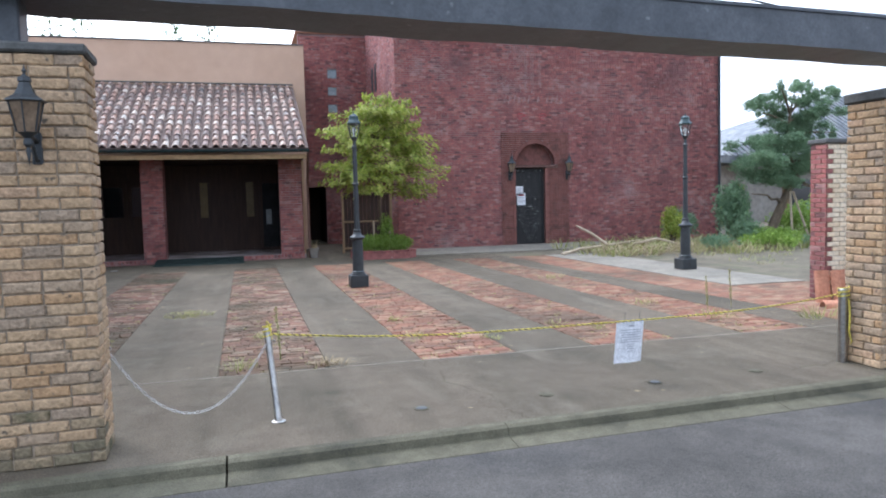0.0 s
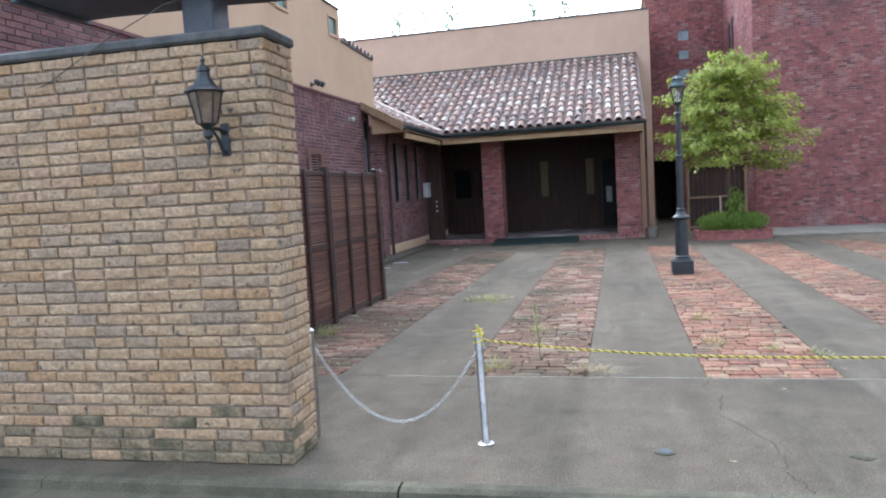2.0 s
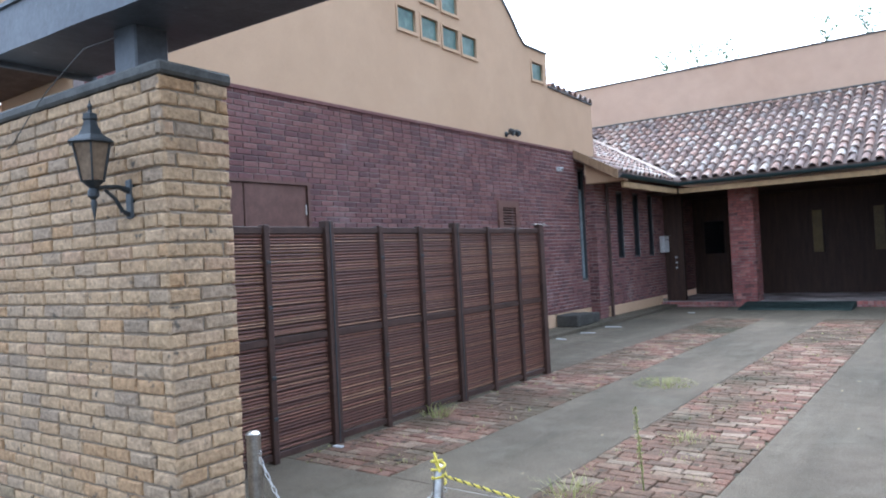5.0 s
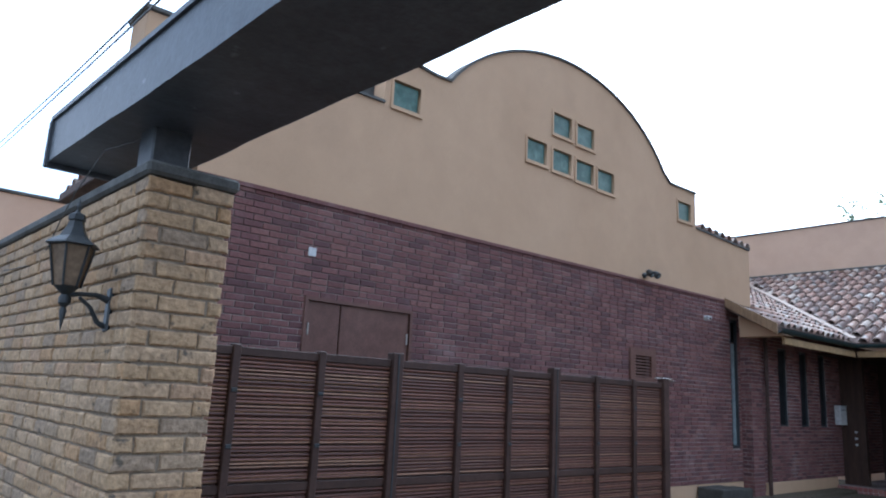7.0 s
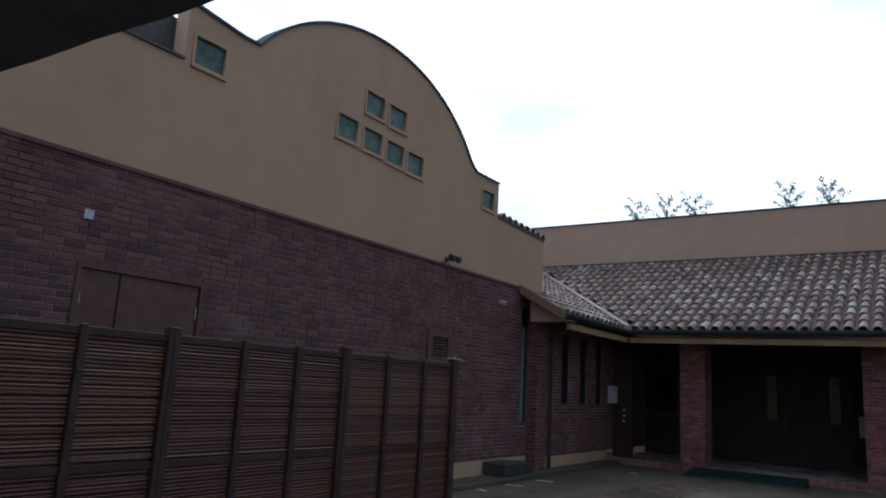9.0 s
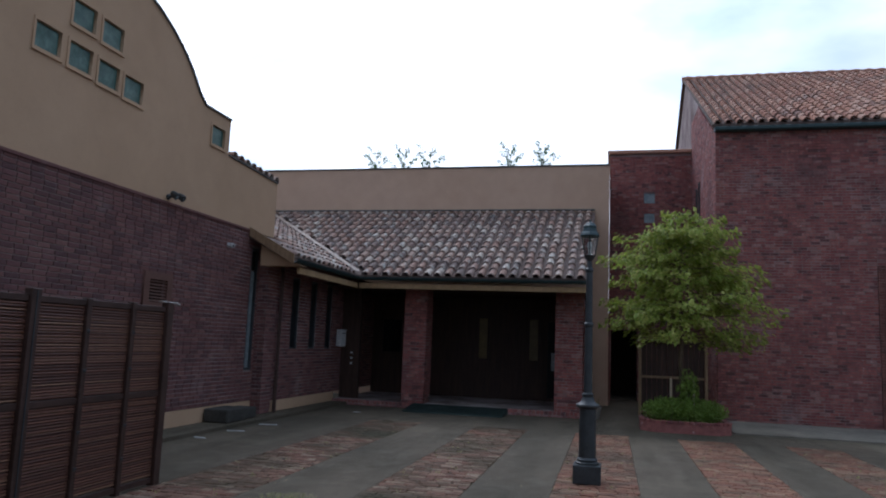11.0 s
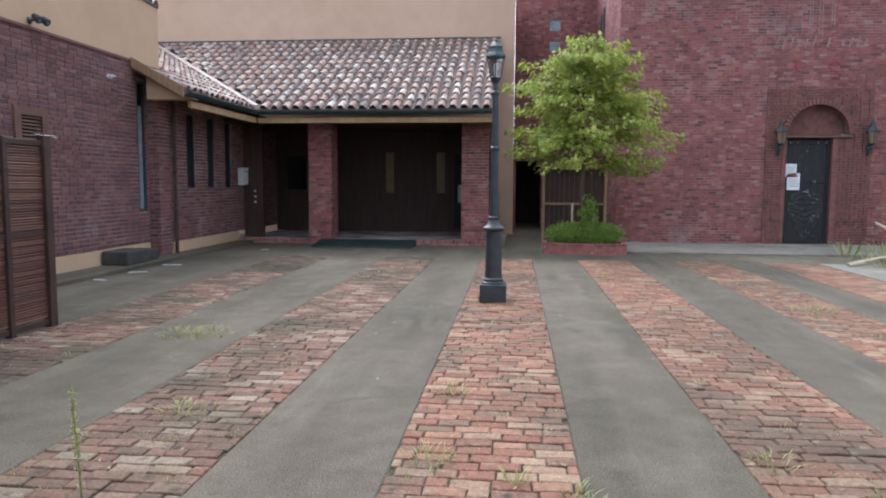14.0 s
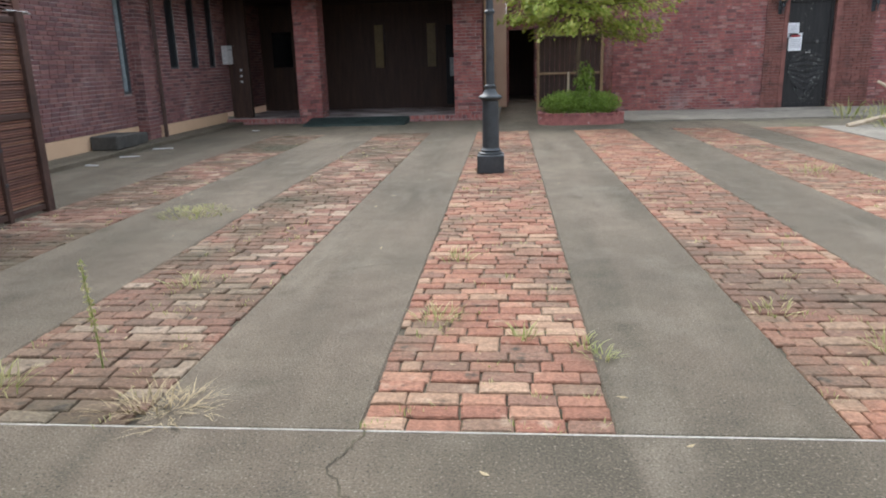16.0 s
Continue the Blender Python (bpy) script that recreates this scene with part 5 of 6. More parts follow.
notice = thing("paper_notice", "white printed notice hanging from the barrier rope", "notice", pose(3.55, 5.625, 0.515, 6, 0, 0))
sh = Shape()
for i in range(9):
    for j in range(7):
        u, v = i / 8, j / 6
        sh.v.append((-0.130 + 0.26 * u - 0.012 * v, -0.018 * math.sin(u * 3.1) * v + 0.008 * math.sin(u * 6), -0.36 * v + 0.012 * u))
sh.f += [(i * 7 + j, i * 7 + j + 1, i * 7 + j + 8, i * 7 + j + 7) for i in range(8) for j in range(6)]
sheet = part("sheet", sh, PAPER, notice, smooth=True)
for k in range(11):
    wdt = 0.05 if k == 0 else (0.19 if k < 7 else 0.06)
    z = -0.03 - k * 0.021 - (0.012 if k else 0)
    cx = 0.0 if k == 0 or k >= 7 else -0.005
    part("text_line", Shape().box(cx - wdt / 2, -0.0265, z, cx + wdt / 2, -0.0255, z + (0.010 if k == 0 else 0.0045)), INK, notice)
for x in (-0.06, 0.08):
    part("wire_tie", Shape().tube([(x, 0.0, -0.01), (x, -0.01, 0.03), (x + 0.01, 0.0, 0.09)], 0.002, 5), IRON, notice)

# drain caps, dark discs that paint in shaded drain holes, and cracks of the apron
for x, y, mat, lab in ((1.655, 5.466, IRON, "dark disc painting in the shade of a drain hole"), (2.705, 5.49, KERB, "round grey cap in the concrete apron"), (4.76, 5.55, KERB, "round grey cap in the concrete apron"), (3.72, 5.52, IRON, "dark disc painting in the shade of a drain hole")):
    t = thing("drain_cap", lab, "drain", pose(x, y, 0.0), "apron drains")
    part("ring", Shape().lathe([(0.062, 0.0005), (0.062, 0.006), (0.050, 0.008), (0.046, 0.005)], 20), KERB, t, smooth=True)
    part("cap", Shape().lathe([(0.046, 0.003), (0.040, 0.009), (0.0, 0.010)], 20), mat, t, smooth=True)


def crack(points, w, rng):
    s, pth = Shape(), []
    for p, q in zip(points, points[1:]):
        for i in range(8):
            f = i / 8
            pth.append((p[0] + (q[0] - p[0]) * f + rng.uniform(-0.02, 0.02), p[1] + (q[1] - p[1]) * f + rng.uniform(-0.02, 0.02)))
    pth.append(points[-1])
    for i, (x, y) in enumerate(pth):
        k = w * rng.uniform(0.4, 1.3)
        a = pth[min(i + 1, len(pth) - 1)], pth[max(i - 1, 0)]
        d = Vector((a[0][0] - a[1][0], a[0][1] - a[1][1])).normalized()
        s.v += [(x - d.y * k, y + d.x * k, 0.0022), (x + d.y * k, y - d.x * k, 0.0022)]
    s.f += [(2 * i, 2 * i + 1, 2 * i + 3, 2 * i + 2) for i in range(len(pth) - 1)]
    structure("pavement_crack", s, PAVER_BED, "dark crack running through the concrete", "crack")


crack([(2.10, 7.10), (2.03, 6.83), (2.13, 6.63), (2.05, 6.2), (2.30, 5.6), (2.26, 5.2), (2.33, 4.95)], 0.005, rng)
crack([(4.82, 5.54), (5.05, 5.44), (5.25, 5.54), (5.45, 5.52), (5.68, 5.60)], 0.006, rng)
crack([(1.45, 9.25), (1.7, 9.45), (2.05, 9.5)], 0.004, rng)
structure("pavement_joint", Shape().box(-0.6, LANE_Y0 - 0.016, 0.0008, 7.4, LANE_Y0 - 0.004, 0.0022), JOINT, "pale joint line across the apron", "joint")

# ---- reed fence ----
fence = thing("reed_fence", "brown reed screen fence with dark posts", "fence")
FXX = -2.12
for k, y in enumerate((5.62, 6.26, 6.94, 7.64, 8.34, 8.96, 9.60, 10.27, 10.93, 11.54)):
    big = k in (0, 3, 6, 9)
    w = 0.052 if big else 0.030
    part("post", Shape().box(FXX - 0.035, y - w, 0.0, FXX + (0.055 if big else 0.045), y + w, 1.985 if big else 1.945, 0.006), FENCE_FRAME, fence)
    if k in (3, 6):
        # Dark strip laid on the post face paints the shade of a groove.
        part("post_groove", Shape().box(FXX + 0.056, y - 0.008, 0.02, FXX + 0.060, y + 0.008, 1.97), IRON, fence)
    if not big:
        for z in (0.35, 0.68, 1.25, 1.62):
            part("fixing", Shape().box(FXX + 0.046, y - 0.022, z, FXX + 0.056, y + 0.022, z + 0.03, 0.004), IRON, fence)
for a, b in ((5.672, 7.588), (7.692, 9.548), (9.652, 11.488)):
    for z0, z1 in ((0.03, 0.085), (0.955, 1.015), (1.87, 1.93)):
        part("rail", Shape().box(FXX - 0.02, a, z0, FXX + 0.022, b, z1, 0.004), FENCE_FRAME, fence)
    reed = Shape().tube([(0, 0, 0), (0, (b - a) * 0.5, 0.002), (0, b - a, 0)], 0.0115, 7).mesh("reed", True)
    n = 0
    for z0, z1 in ((0.095, 0.950), (1.022, 1.865)):
        cnt = 31
        for i in range(cnt):
            part("reed", reed, BAMBOO, fence, m=pose(FXX + rng.uniform(-0.004, 0.004), a, z0 + (i + 0.5) * (z1 - z0) / cnt + rng.uniform(-0.002, 0.002), rng.uniform(-0.12, 0.12)))
    # Added dark sheet gives the gaps between the reeds their shade.
    part("backing", Shape().box(FXX - 0.020, a, 0.09, FXX - 0.016, b, 1.87), FENCE_FRAME, fence)
part("metal_tab", Shape().box(FXX - 0.02, 11.40, 1.975, FXX + 0.02, 11.72, 1.99, 0.003), STEEL, fence, "bent pale metal strip on top")
part("metal_tab", Shape().box(FXX - 0.05, 11.60, 1.955, FXX + 0.10, 11.64, 1.968, 0.003), STEEL, fence, "bent pale metal strip on top")

# ---- things along the stuccoed hall ----
flood = thing("floodlight", "small black floodlight on the stucco wall", "floodlight", Matrix.Translation((L, 14.62, 3.88)))
part("bracket", Shape().tube([(0, 0, -0.02), (0.10, 0, -0.02), (0.14, 0, 0.0)], 0.016, 8), IRON, flood)
part("base", Shape().lathe([(0.05, 0.0), (0.05, 0.02), (0.02, 0.03)], 12, pose(0, 0, -0.02, 0, 90, 0)), IRON, flood)
for dy in (-0.09, 0.09):
    h = part("lamp_head", Shape().lathe([(0.025, -0.06), (0.05, -0.03), (0.06, 0.07), (0.05, 0.08)], 12, pose(0.17, dy, 0.0, 0, 125, 0)), IRON, flood, smooth=True)
    part("lens", Shape().lathe([(0.05, 0.078), (0.0, 0.082)], 12, pose(0.17, dy, 0.0, 0, 125, 0)), GREY_GLASS, h)
part("yoke", Shape().tube([(0.15, -0.10, 0.0), (0.15, 0.10, 0.0)], 0.014, 8), IRON, flood)
cctv = thing("security_camera", "small white security camera on the brick wall", "camera", Matrix.Translation((L, 16.62, 3.34)))
part("base", Shape().lathe([(0.05, 0.0), (0.05, 0.03), (0.03, 0.04)], 14, pose(0, 0, 0, 0, 90, 0)), WHITE_PLASTIC, cctv, smooth=True)
part("dome", Shape().lathe([(0.0, -0.06), (0.04, -0.05), (0.058, 0.0), (0.05, 0.03), (0.0, 0.045)], 14, pose(0.08, 0, 0)), WHITE_PLASTIC, cctv, smooth=True)
part("lens", Shape().lathe([(0.022, 0.05), (0.018, 0.062), (0.0, 0.064)], 12, pose(0.08, 0, -0.01, 0, 100, -30)), BLACK_GLASS, cctv)
spot = thing("wall_tag", "small pale square tag on the brick wall", "tag", Matrix.Translation((L, 8.1, 3.17)))
part("plate", Shape().box(0.0, -0.05, -0.05, 0.016, 0.05, 0.05, 0.004), WHITE_PLASTIC, spot)
chim = thing("chimney", "stucco chimney block with a dark cap", "chimney", Matrix.Translation((-5.75, 6.6, 4.65)))
part("stack", Shape().box(-0.3, -0.28, 0.15, 0.25, 0.26, 1.22, 0.01), STUCCO, chim)
part("cap", Shape().box(-0.34, -0.32, 1.223, 0.29, 0.30, 1.28, 0.01), SLATE, chim)
structure("wall_annex", Shape().box(-12.4, 6.35, -0.1, -6.4, 6.55, 3.72), STUCCO, "plain stucco wall of the annex behind the gate wall", "wall")
nb = thing("house", "pale peach flat-topped building beyond the gate wall", "house", pose(-16.5, 7.5, 0.0))
part("wall", Shape().box(-4.0, -2.1, -0.12, 4.05, 9.0, 4.94, 0.01), PINK_STUCCO, nb)
part("coping", Shape().box(-4.04, -2.14, 4.943, 4.09, 9.04, 5.0, 0.008), SLATE, nb)
annex = thing("roof_annex", "short clay tile roof edge behind the gate wall", "roof", kind="structure")
part("deck", Shape().box(-6.39, 5.9, 3.62, -4.65, 6.69, 3.72, 0.01), TILE_PAN, annex)
tm = tile_shape(0.085, 0.07, 0.7, 7).mesh("tile", True)
for k in range(7):
    part("tile", tm, TILE, annex, m=pose(-6.28 + k * 0.25, 5.95, 3.73 + k * 0.03, 4))
verge = thing("tile_verge", "row of clay tiles along the wall head", "roof tiles", kind="structure")
tm = tile_shape(0.10, 0.085, 0.42, 7).mesh("tile", True)
for k in range(8):
    part("tile", tm, TILE, verge, m=pose(L + 0.05, 16.55 + k * 0.255, 5.055 - k * 0.011, 0, 0, 90))
strip = structure("pavement_raised", Shape().box(L + 0.002, 12.2, -0.1, -3.80, 21.9, 0.075, 0.015), CONCRETE, "raised concrete edge along the brick wall", "pavement")
blk = thing("stone_steps", "two dark weathered stone steps by the wall", "steps", pose(-4.12, 16.2, 0.075))
part("step_block", Shape().box(-0.26, 0, 0, 0.22, 0.72, 0.24, 0.02), DARK_STONE, blk)
part("step_block", Shape().box(-0.26, 0.725, 0, 0.14, 1.25, 0.20, 0.02), DARK_STONE, blk)
box = thing("meter_box", "white wall-mounted mailbox beside the slit windows", "mailbox", Matrix.Translation((SX, 22.02, 1.45)))
part("body", Shape().box(0.012, 0.0, 0.0, 0.15, 0.36, 0.42, 0.015), WHITE_PLASTIC, box)
part("lid", Shape().box(0.013, -0.01, 0.421, 0.165, 0.37, 0.44, 0.006), WHITE_PLASTIC, box)
part("slot", Shape().box(0.151, 0.05, 0.33, 0.154, 0.31, 0.35), IRON, box)
sw = thing("intercom_plates", "small pale switch plates in the porch shade", "switch", Matrix.Translation((-3.92, 22.4, 1.0)))
for z in (0.0, 0.14, 0.28):
    part("plate", Shape().box(-0.03, -0.012, z, 0.03, 0.0, z + 0.045, 0.003), WHITE_PLASTIC, sw)
structure("wall_return", Shape().box(SX + 0.015, 22.4, 0.13, -3.72, 22.55, 3.0, 0.01), DARK_WOOD, "short dark return wall at the porch", "wall")
mat_ = thing("door_mat", "dark green sloping mat lying before the porch step", "mat", pose(-0.85, 21.28, 0.0))
part("mat_body", Shape().add([(-1.2, -0.33, 0.0), (1.18, -0.33, 0.0), (1.18, 0.60, 0.0), (-1.2, 0.60, 0.0), (-1.2, -0.31, 0.03), (1.18, -0.31, 0.03), (1.18, 0.60, 0.14), (-1.2, 0.60, 0.14)],
                             [(3, 2, 1, 0), (4, 5, 6, 7), (0, 1, 5, 4), (1, 2, 6, 5), (2, 3, 7, 6), (3, 0, 4, 7)]), MAT, mat_)
for k in range(8):
    y = -0.25 + k * 0.105
    part("rib", Shape().box(-1.18, y, 0.036 + (y + 0.31) * 0.121, 1.16, y + 0.03, 0.045 + (y + 0.31) * 0.121, 0.003), MAT, mat_)
for x, y, w, d in ((-3.55, 15.9, 0.30, 0.05), (-3.5, 17.0, 0.34, 0.06), (-3.62, 14.9, 0.22, 0.06), (-2.9, 20.2, 0.16, 0.05), (-2.0, 7.55, 0.10, 0.05)):
    t = thing("paper_scrap", "flat white scrap of litter on the ground", "litter", pose(x, y, 0.002, 0, 0, rng.uniform(-20, 60)), "litter scraps")
    part("scrap", Shape().box(-w / 2, -d / 2, 0, w / 2, d / 2, 0.012, 0.004), WHITE_PLASTIC, t)

# ---- door of the brick hall ----
door = thing("door_hall", "dark worn wooden door with radiating carved boards", "door", Matrix.Translation((9.50, F + 0.10, 0.035)), kind="structure")
part("door_leaf", Shape().box(0.004, 0.0, 0.0, 1.096, 0.06, 2.64, 0.008), BLACK_WOOD, door)
for side in (-1, 1):
    for k in range(9):
        z = 0.12 + k * 0.155
        a = 62 - k * 11
        part("carved_board", Shape().box(0.0, -0.016, -0.035, 0.50, -0.001, 0.035, 0.005, pose(0.55 + side * 0.02, 0, z, 0, -a if side > 0 else a - 180, 0) @ Matrix.Diagonal((0.9 - 0.02 * k, 1, 1, 1))), DOORSCUFF, door)
for x0, x1, z0, z1 in ((0.004, 0.09, 0, 2.62), (1.01, 1.096, 0, 2.62), (0.092, 1.008, 2.50, 2.62), (0.092, 1.008, 0.0, 0.10), (0.092, 1.008, 1.55, 1.66)):
    part("rail", Shape().box(x0, -0.024, z0, x1, -0.001, z1, 0.005), BLACK_WOOD, door)
for x in (0.12, 0.30, 0.80, 0.98):
    part("stud", Shape().lathe([(0.018, 0.0), (0.012, 0.012), (0.0, 0.015)], 8, pose(x, -0.025, 2.56, 90)), STEEL, door)
part("handle", Shape().tube([(0.50, -0.03, 1.32), (0.50, -0.06, 1.32), (0.60, -0.06, 1.32), (0.60, -0.03, 1.32)], 0.010, 6), STEEL, door)
for x, z, w, h, lab in ((0.02, 1.72, 0.28, 0.34, "upper pale notice taped to the door"), (0.08, 1.40, 0.31, 0.42, "white notice with a red heading on the door")):
    t = thing("door_notice", lab, "notice", Matrix.Translation((9.50 + x, F + 0.068, z)), "door notices")
    part("sheet", Shape().box(0, 0, 0, w, 0.004, h), PAPER, t)
    for k in range(5):
        part("text_line", Shape().box(0.04, -0.002, 0.08 + k * 0.045, w - 0.04, -0.0005, 0.092 + k * 0.045), INK, t)
    if h > 0.4:
        part("heading", Shape().box(0.05, -0.002, h - 0.09, w - 0.05, -0.0005, h - 0.05), RED_INK, t, "red heading bar")
for x in (9.27, 11.42):
    lantern("wall_lantern", "rusty grey wall lantern beside the arched door", Matrix.Translation((x, F - 0.045, 2.45)) @ Matrix.Diagonal((1.35, 1.0, 1.35, 1)), SMOKE_GLASS, IRON)
# traces of removed lettering on the brick front
ghost = thing("ghost_sign", "pale traces of removed lettering on the brick front", "sign", Matrix.Translation((0, F - 0.0175, 0)), kind="structure")
for x in (9.90, 9.96, 10.13, 10.20, 10.42, 10.48):
    part("trace", Shape().box(x, -0.006, 5.25 + 0.2 * (x > 10.3), x + 0.018, -0.0005, 6.50), GHOST, ghost)
for k in range(13):
    x = 9.1 + k * 0.175
    if k not in (6, 8):
        part("trace", Shape().box(0, -0.006, 0, 0.035, -0.0005, 0.20 + 0.04 * (k % 3), 0, pose(x, 0, 4.93, 0, 18, 0)), GHOST, ghost)
        part("trace", Shape().box(x + 0.05, -0.006, 4.95 + 0.05 * (k % 3), x + 0.13, -0.0005, 4.98 + 0.05 * (k % 3)), GHOST, ghost)
for x in (9.74, 10.54):
    part("red_mark", Shape().tube([(x + 0.13 * math.cos(a) * (1 + 0.2 * math.sin(3 * a)), -0.004, 4.46 + 0.11 * math.sin(a)) for a in [i * 0.5 for i in range(11)]], 0.016, 5), RED_INK, ghost)
    part("red_mark", Shape().box(x - 0.07, -0.006, 4.44, x + 0.10, -0.0005, 4.47), RED_INK, ghost)

# wooden screen in the gap beside the hall
scr = thing("wooden_screen", "tan-framed dark wooden gate screen behind the planter", "gate", Matrix.Translation((3.42, 23.25, 0.0)))
for x in (0.0, 1.58):
    part("post", Shape().box(x, 0, 0, x + 0.07, 0.07, 1.95, 0.006), TAN_WOOD, scr)
for z in (0.12, 0.98, 1.86):
    part("rail", Shape().box(0.071, 0.01, z, 1.579, 0.06, z + 0.06, 0.005), TAN_WOOD if z < 1.5 else DARK_WOOD, scr)
for k in range(12):
    part("board", Shape().box(0.075 + k * 0.1255, 0.062, 0.05, 0.075 + k * 0.1255 + 0.118, 0.078, 1.93, 0.003), DARK_WOOD, scr)

pot = thing("flower_pot", "small grey plant pot with dry stalks beside the porch column", "pot", pose(2.38, 21.95, 0.0))
part("bowl", Shape().lathe([(0.10, 0.0), (0.14, 0.24), (0.155, 0.25), (0.155, 0.29), (0.13, 0.29), (0.12, 0.24), (0.0, 0.23)], 16), PLASTER, pot, smooth=True)
ps3 = Shape()
blades(ps3, random.Random(4), (0, 0, 0.23), 0.09, 40, 0.34, 0.006, 0.35)
part("stalks", ps3, DRY, pot, "dry stalks")

# ---- planter, hedge and tree ----
planter = thing("brick_planter", "low red brick planter with cut corners", "planter", pose(4.26, 20.72, 0.0))
ring = [(-0.62, -0.62), (0.62, -0.62), (0.90, -0.36), (0.90, 0.40), (0.62, 0.62), (-0.62, 0.62), (-0.90, 0.40), (-0.90, -0.36)]
s = Shape().add([(x * k, y * k, z) for k, z in ((1.0, 0.0), (1.0, 0.19), (0.86, 0.19), (0.86, 0.13)) for x, y in ring], [(i + 8 * a, (i + 1) % 8 + 8 * a, (i + 1) % 8 + 8 * a + 8, i + 8 * a + 8) for a in range(3) for i in range(8)])
part("kerb_wall", s, RED, planter)
for i in range(8):
    p, q = Vector((*ring[i], 0)), Vector((*ring[(i + 1) % 8], 0))
    d = (q - p).normalized()
    nrm = Vector((d.y, -d.x, 0))
    n = max(1, round((q - p).length / 0.11))
    for k in range(n):
        m = Matrix.Translation(p + (q - p) * ((k + 0.5) / n) + Vector((0, 0, 0.191))) @ Matrix((d, -nrm, Vector((0, 0, 1)))).transposed().to_4x4()
        part("brick", Shape().box(-0.05, -0.015, 0, 0.05, 0.10, 0.052, 0.006, None), RED, planter, m=m)
part("soil", Shape().add([(x * 0.86, y * 0.86, 0.14) for x, y in ring], [tuple(range(8))]), SOIL, planter)
hedge = thing("clipped_hedge", "low bright green hedge filling the planter", "hedge", pose(4.26, 20.72, 0.14))
hs = Shape()
leaf_blob(hs, rng, (0, 0, 0.26), (0.90, 0.62, 0.30), 5200, 0.030)
leaf_blob(hs, rng, (-0.3, -0.2, 0.34), (0.55, 0.40, 0.24), 1400, 0.030)
leaf_blob(hs, rng, (0.4, 0.0, 0.32), (0.50, 0.45, 0.24), 1400, 0.030)
part("foliage", hs, SHRUB, hedge)
tree = thing("courtyard_tree", "young light green tree with tiered leafy branches", "tree", pose(4.22, 20.75, 0.14))
tr = Shape().tube([(0, 0, 0), (0.02, 0, 0.6), (-0.02, 0.02, 1.3), (0.03, 0, 2.0), (-0.02, 0, 2.9), (0.02, 0, 4.2)], [0.055, 0.05, 0.045, 0.038, 0.028, 0.01], 8)
cr, trng = Shape(), random.Random(21)


def spray(shape, rng, root, tip, wide, n, size):
    """A flat, slightly drooping fan of ovate leaves along a branch."""
    run = tip - root
    side = Vector((-run.y, run.x, 0)).normalized()
    yaw = math.atan2(run.y, run.x)
    for _ in range(n):
        u = 0.28 + 0.80 * rng.random() ** 0.8
        v = rng.uniform(-1, 1) * wide * math.sin(math.pi * min(1.0, 0.18 + 0.74 * u))
        p = root + run * u + side * v + Vector((0, 0, rng.gauss(0, 0.065) - 0.20 * abs(v) - 0.35 * max(0.0, u - 0.7)))
        k = size * rng.uniform(0.6, 1.25)
        q = Matrix.Translation(p) @ Euler((rng.gauss(0, 0.35), 0.45 + rng.gauss(0, 0.35), yaw + v * 1.6 + rng.gauss(0, 0.6))).to_matrix().to_4x4()
        shape.add([(-k, 0, 0), (-k * 0.35, -k * 0.46, -k * 0.10), (k * 0.25, -k * 0.42, -k * 0.12), (k, 0, -k * 0.22), (k * 0.25, k * 0.42, -k * 0.12), (-k * 0.35, k * 0.46, -k * 0.10)], [(0, 1, 2, 3), (0, 3, 4, 5)], q)


for k in range(92):
    h = 1.92 + 2.40 * (k / 91) ** 0.95 + trng.uniform(-0.20, 0.20)
    f = (h - 1.6) / 2.9
    reach = 1.84 * math.sin(math.pi * min(1.0, max(0.16, 0.23 + 0.68 * f))) ** 0.8 * trng.uniform(0.50, 1.10)
    a = k * 2.4 + trng.uniform(-0.4, 0.4)
    root, tip = Vector((0, 0, h - 0.12)), Vector((math.cos(a) * reach, math.sin(a) * reach * 0.9, h + 0.22 - 0.17 * reach * (1.1 - f)))
    tr.tube([root, root.lerp(tip, 0.5) + Vector((0, 0, 0.05)), tip], [0.015, 0.009, 0.004], 5)
    spray(cr, trng, root, tip, 0.20 + 0.17 * reach, int(50 + 62 * reach), 0.058)
    if reach > 1.0:
        b = a + trng.choice((-1, 1)) * trng.uniform(0.35, 0.6)
        twig = Vector((math.cos(b) * reach * 0.85, math.sin(b) * reach * 0.8, tip.z - trng.uniform(0.0, 0.16)))
        tr.tube([root.lerp(tip, 0.4), twig], [0.008, 0.003], 4)
        spray(cr, trng, root.lerp(tip, 0.4), twig, 0.26, 60, 0.056)
part("trunk", tr, BARK, tree, smooth=True)
part("crown", cr, LEAF, tree)
for x in (-0.22, 0.24):
    st = thing("tree_stake", "short pale wooden stake supporting the young tree", "stake", pose(4.22 + x, 20.70, 0.14))
    part("stake", Shape().tube([(0, 0, 0), (0.0, 0, 0.95)], 0.025, 8), PALE_BRANCH, st)
bsh = thing("small_shrub", "dark leafy shoot at the foot of the tree", "shrub", pose(4.34, 20.62, 0.14))
bs2 = Shape()
leaf_blob(bs2, rng, (0, 0, 0.75), (0.24, 0.22, 0.42), 420, 0.05)
part("foliage", bs2, SHRUB, bsh)
part("stem", Shape().tube([(0, 0, 0), (0.02, 0, 0.6), (0, 0, 1.1)], [0.012, 0.01, 0.004], 5), BARK, bsh)

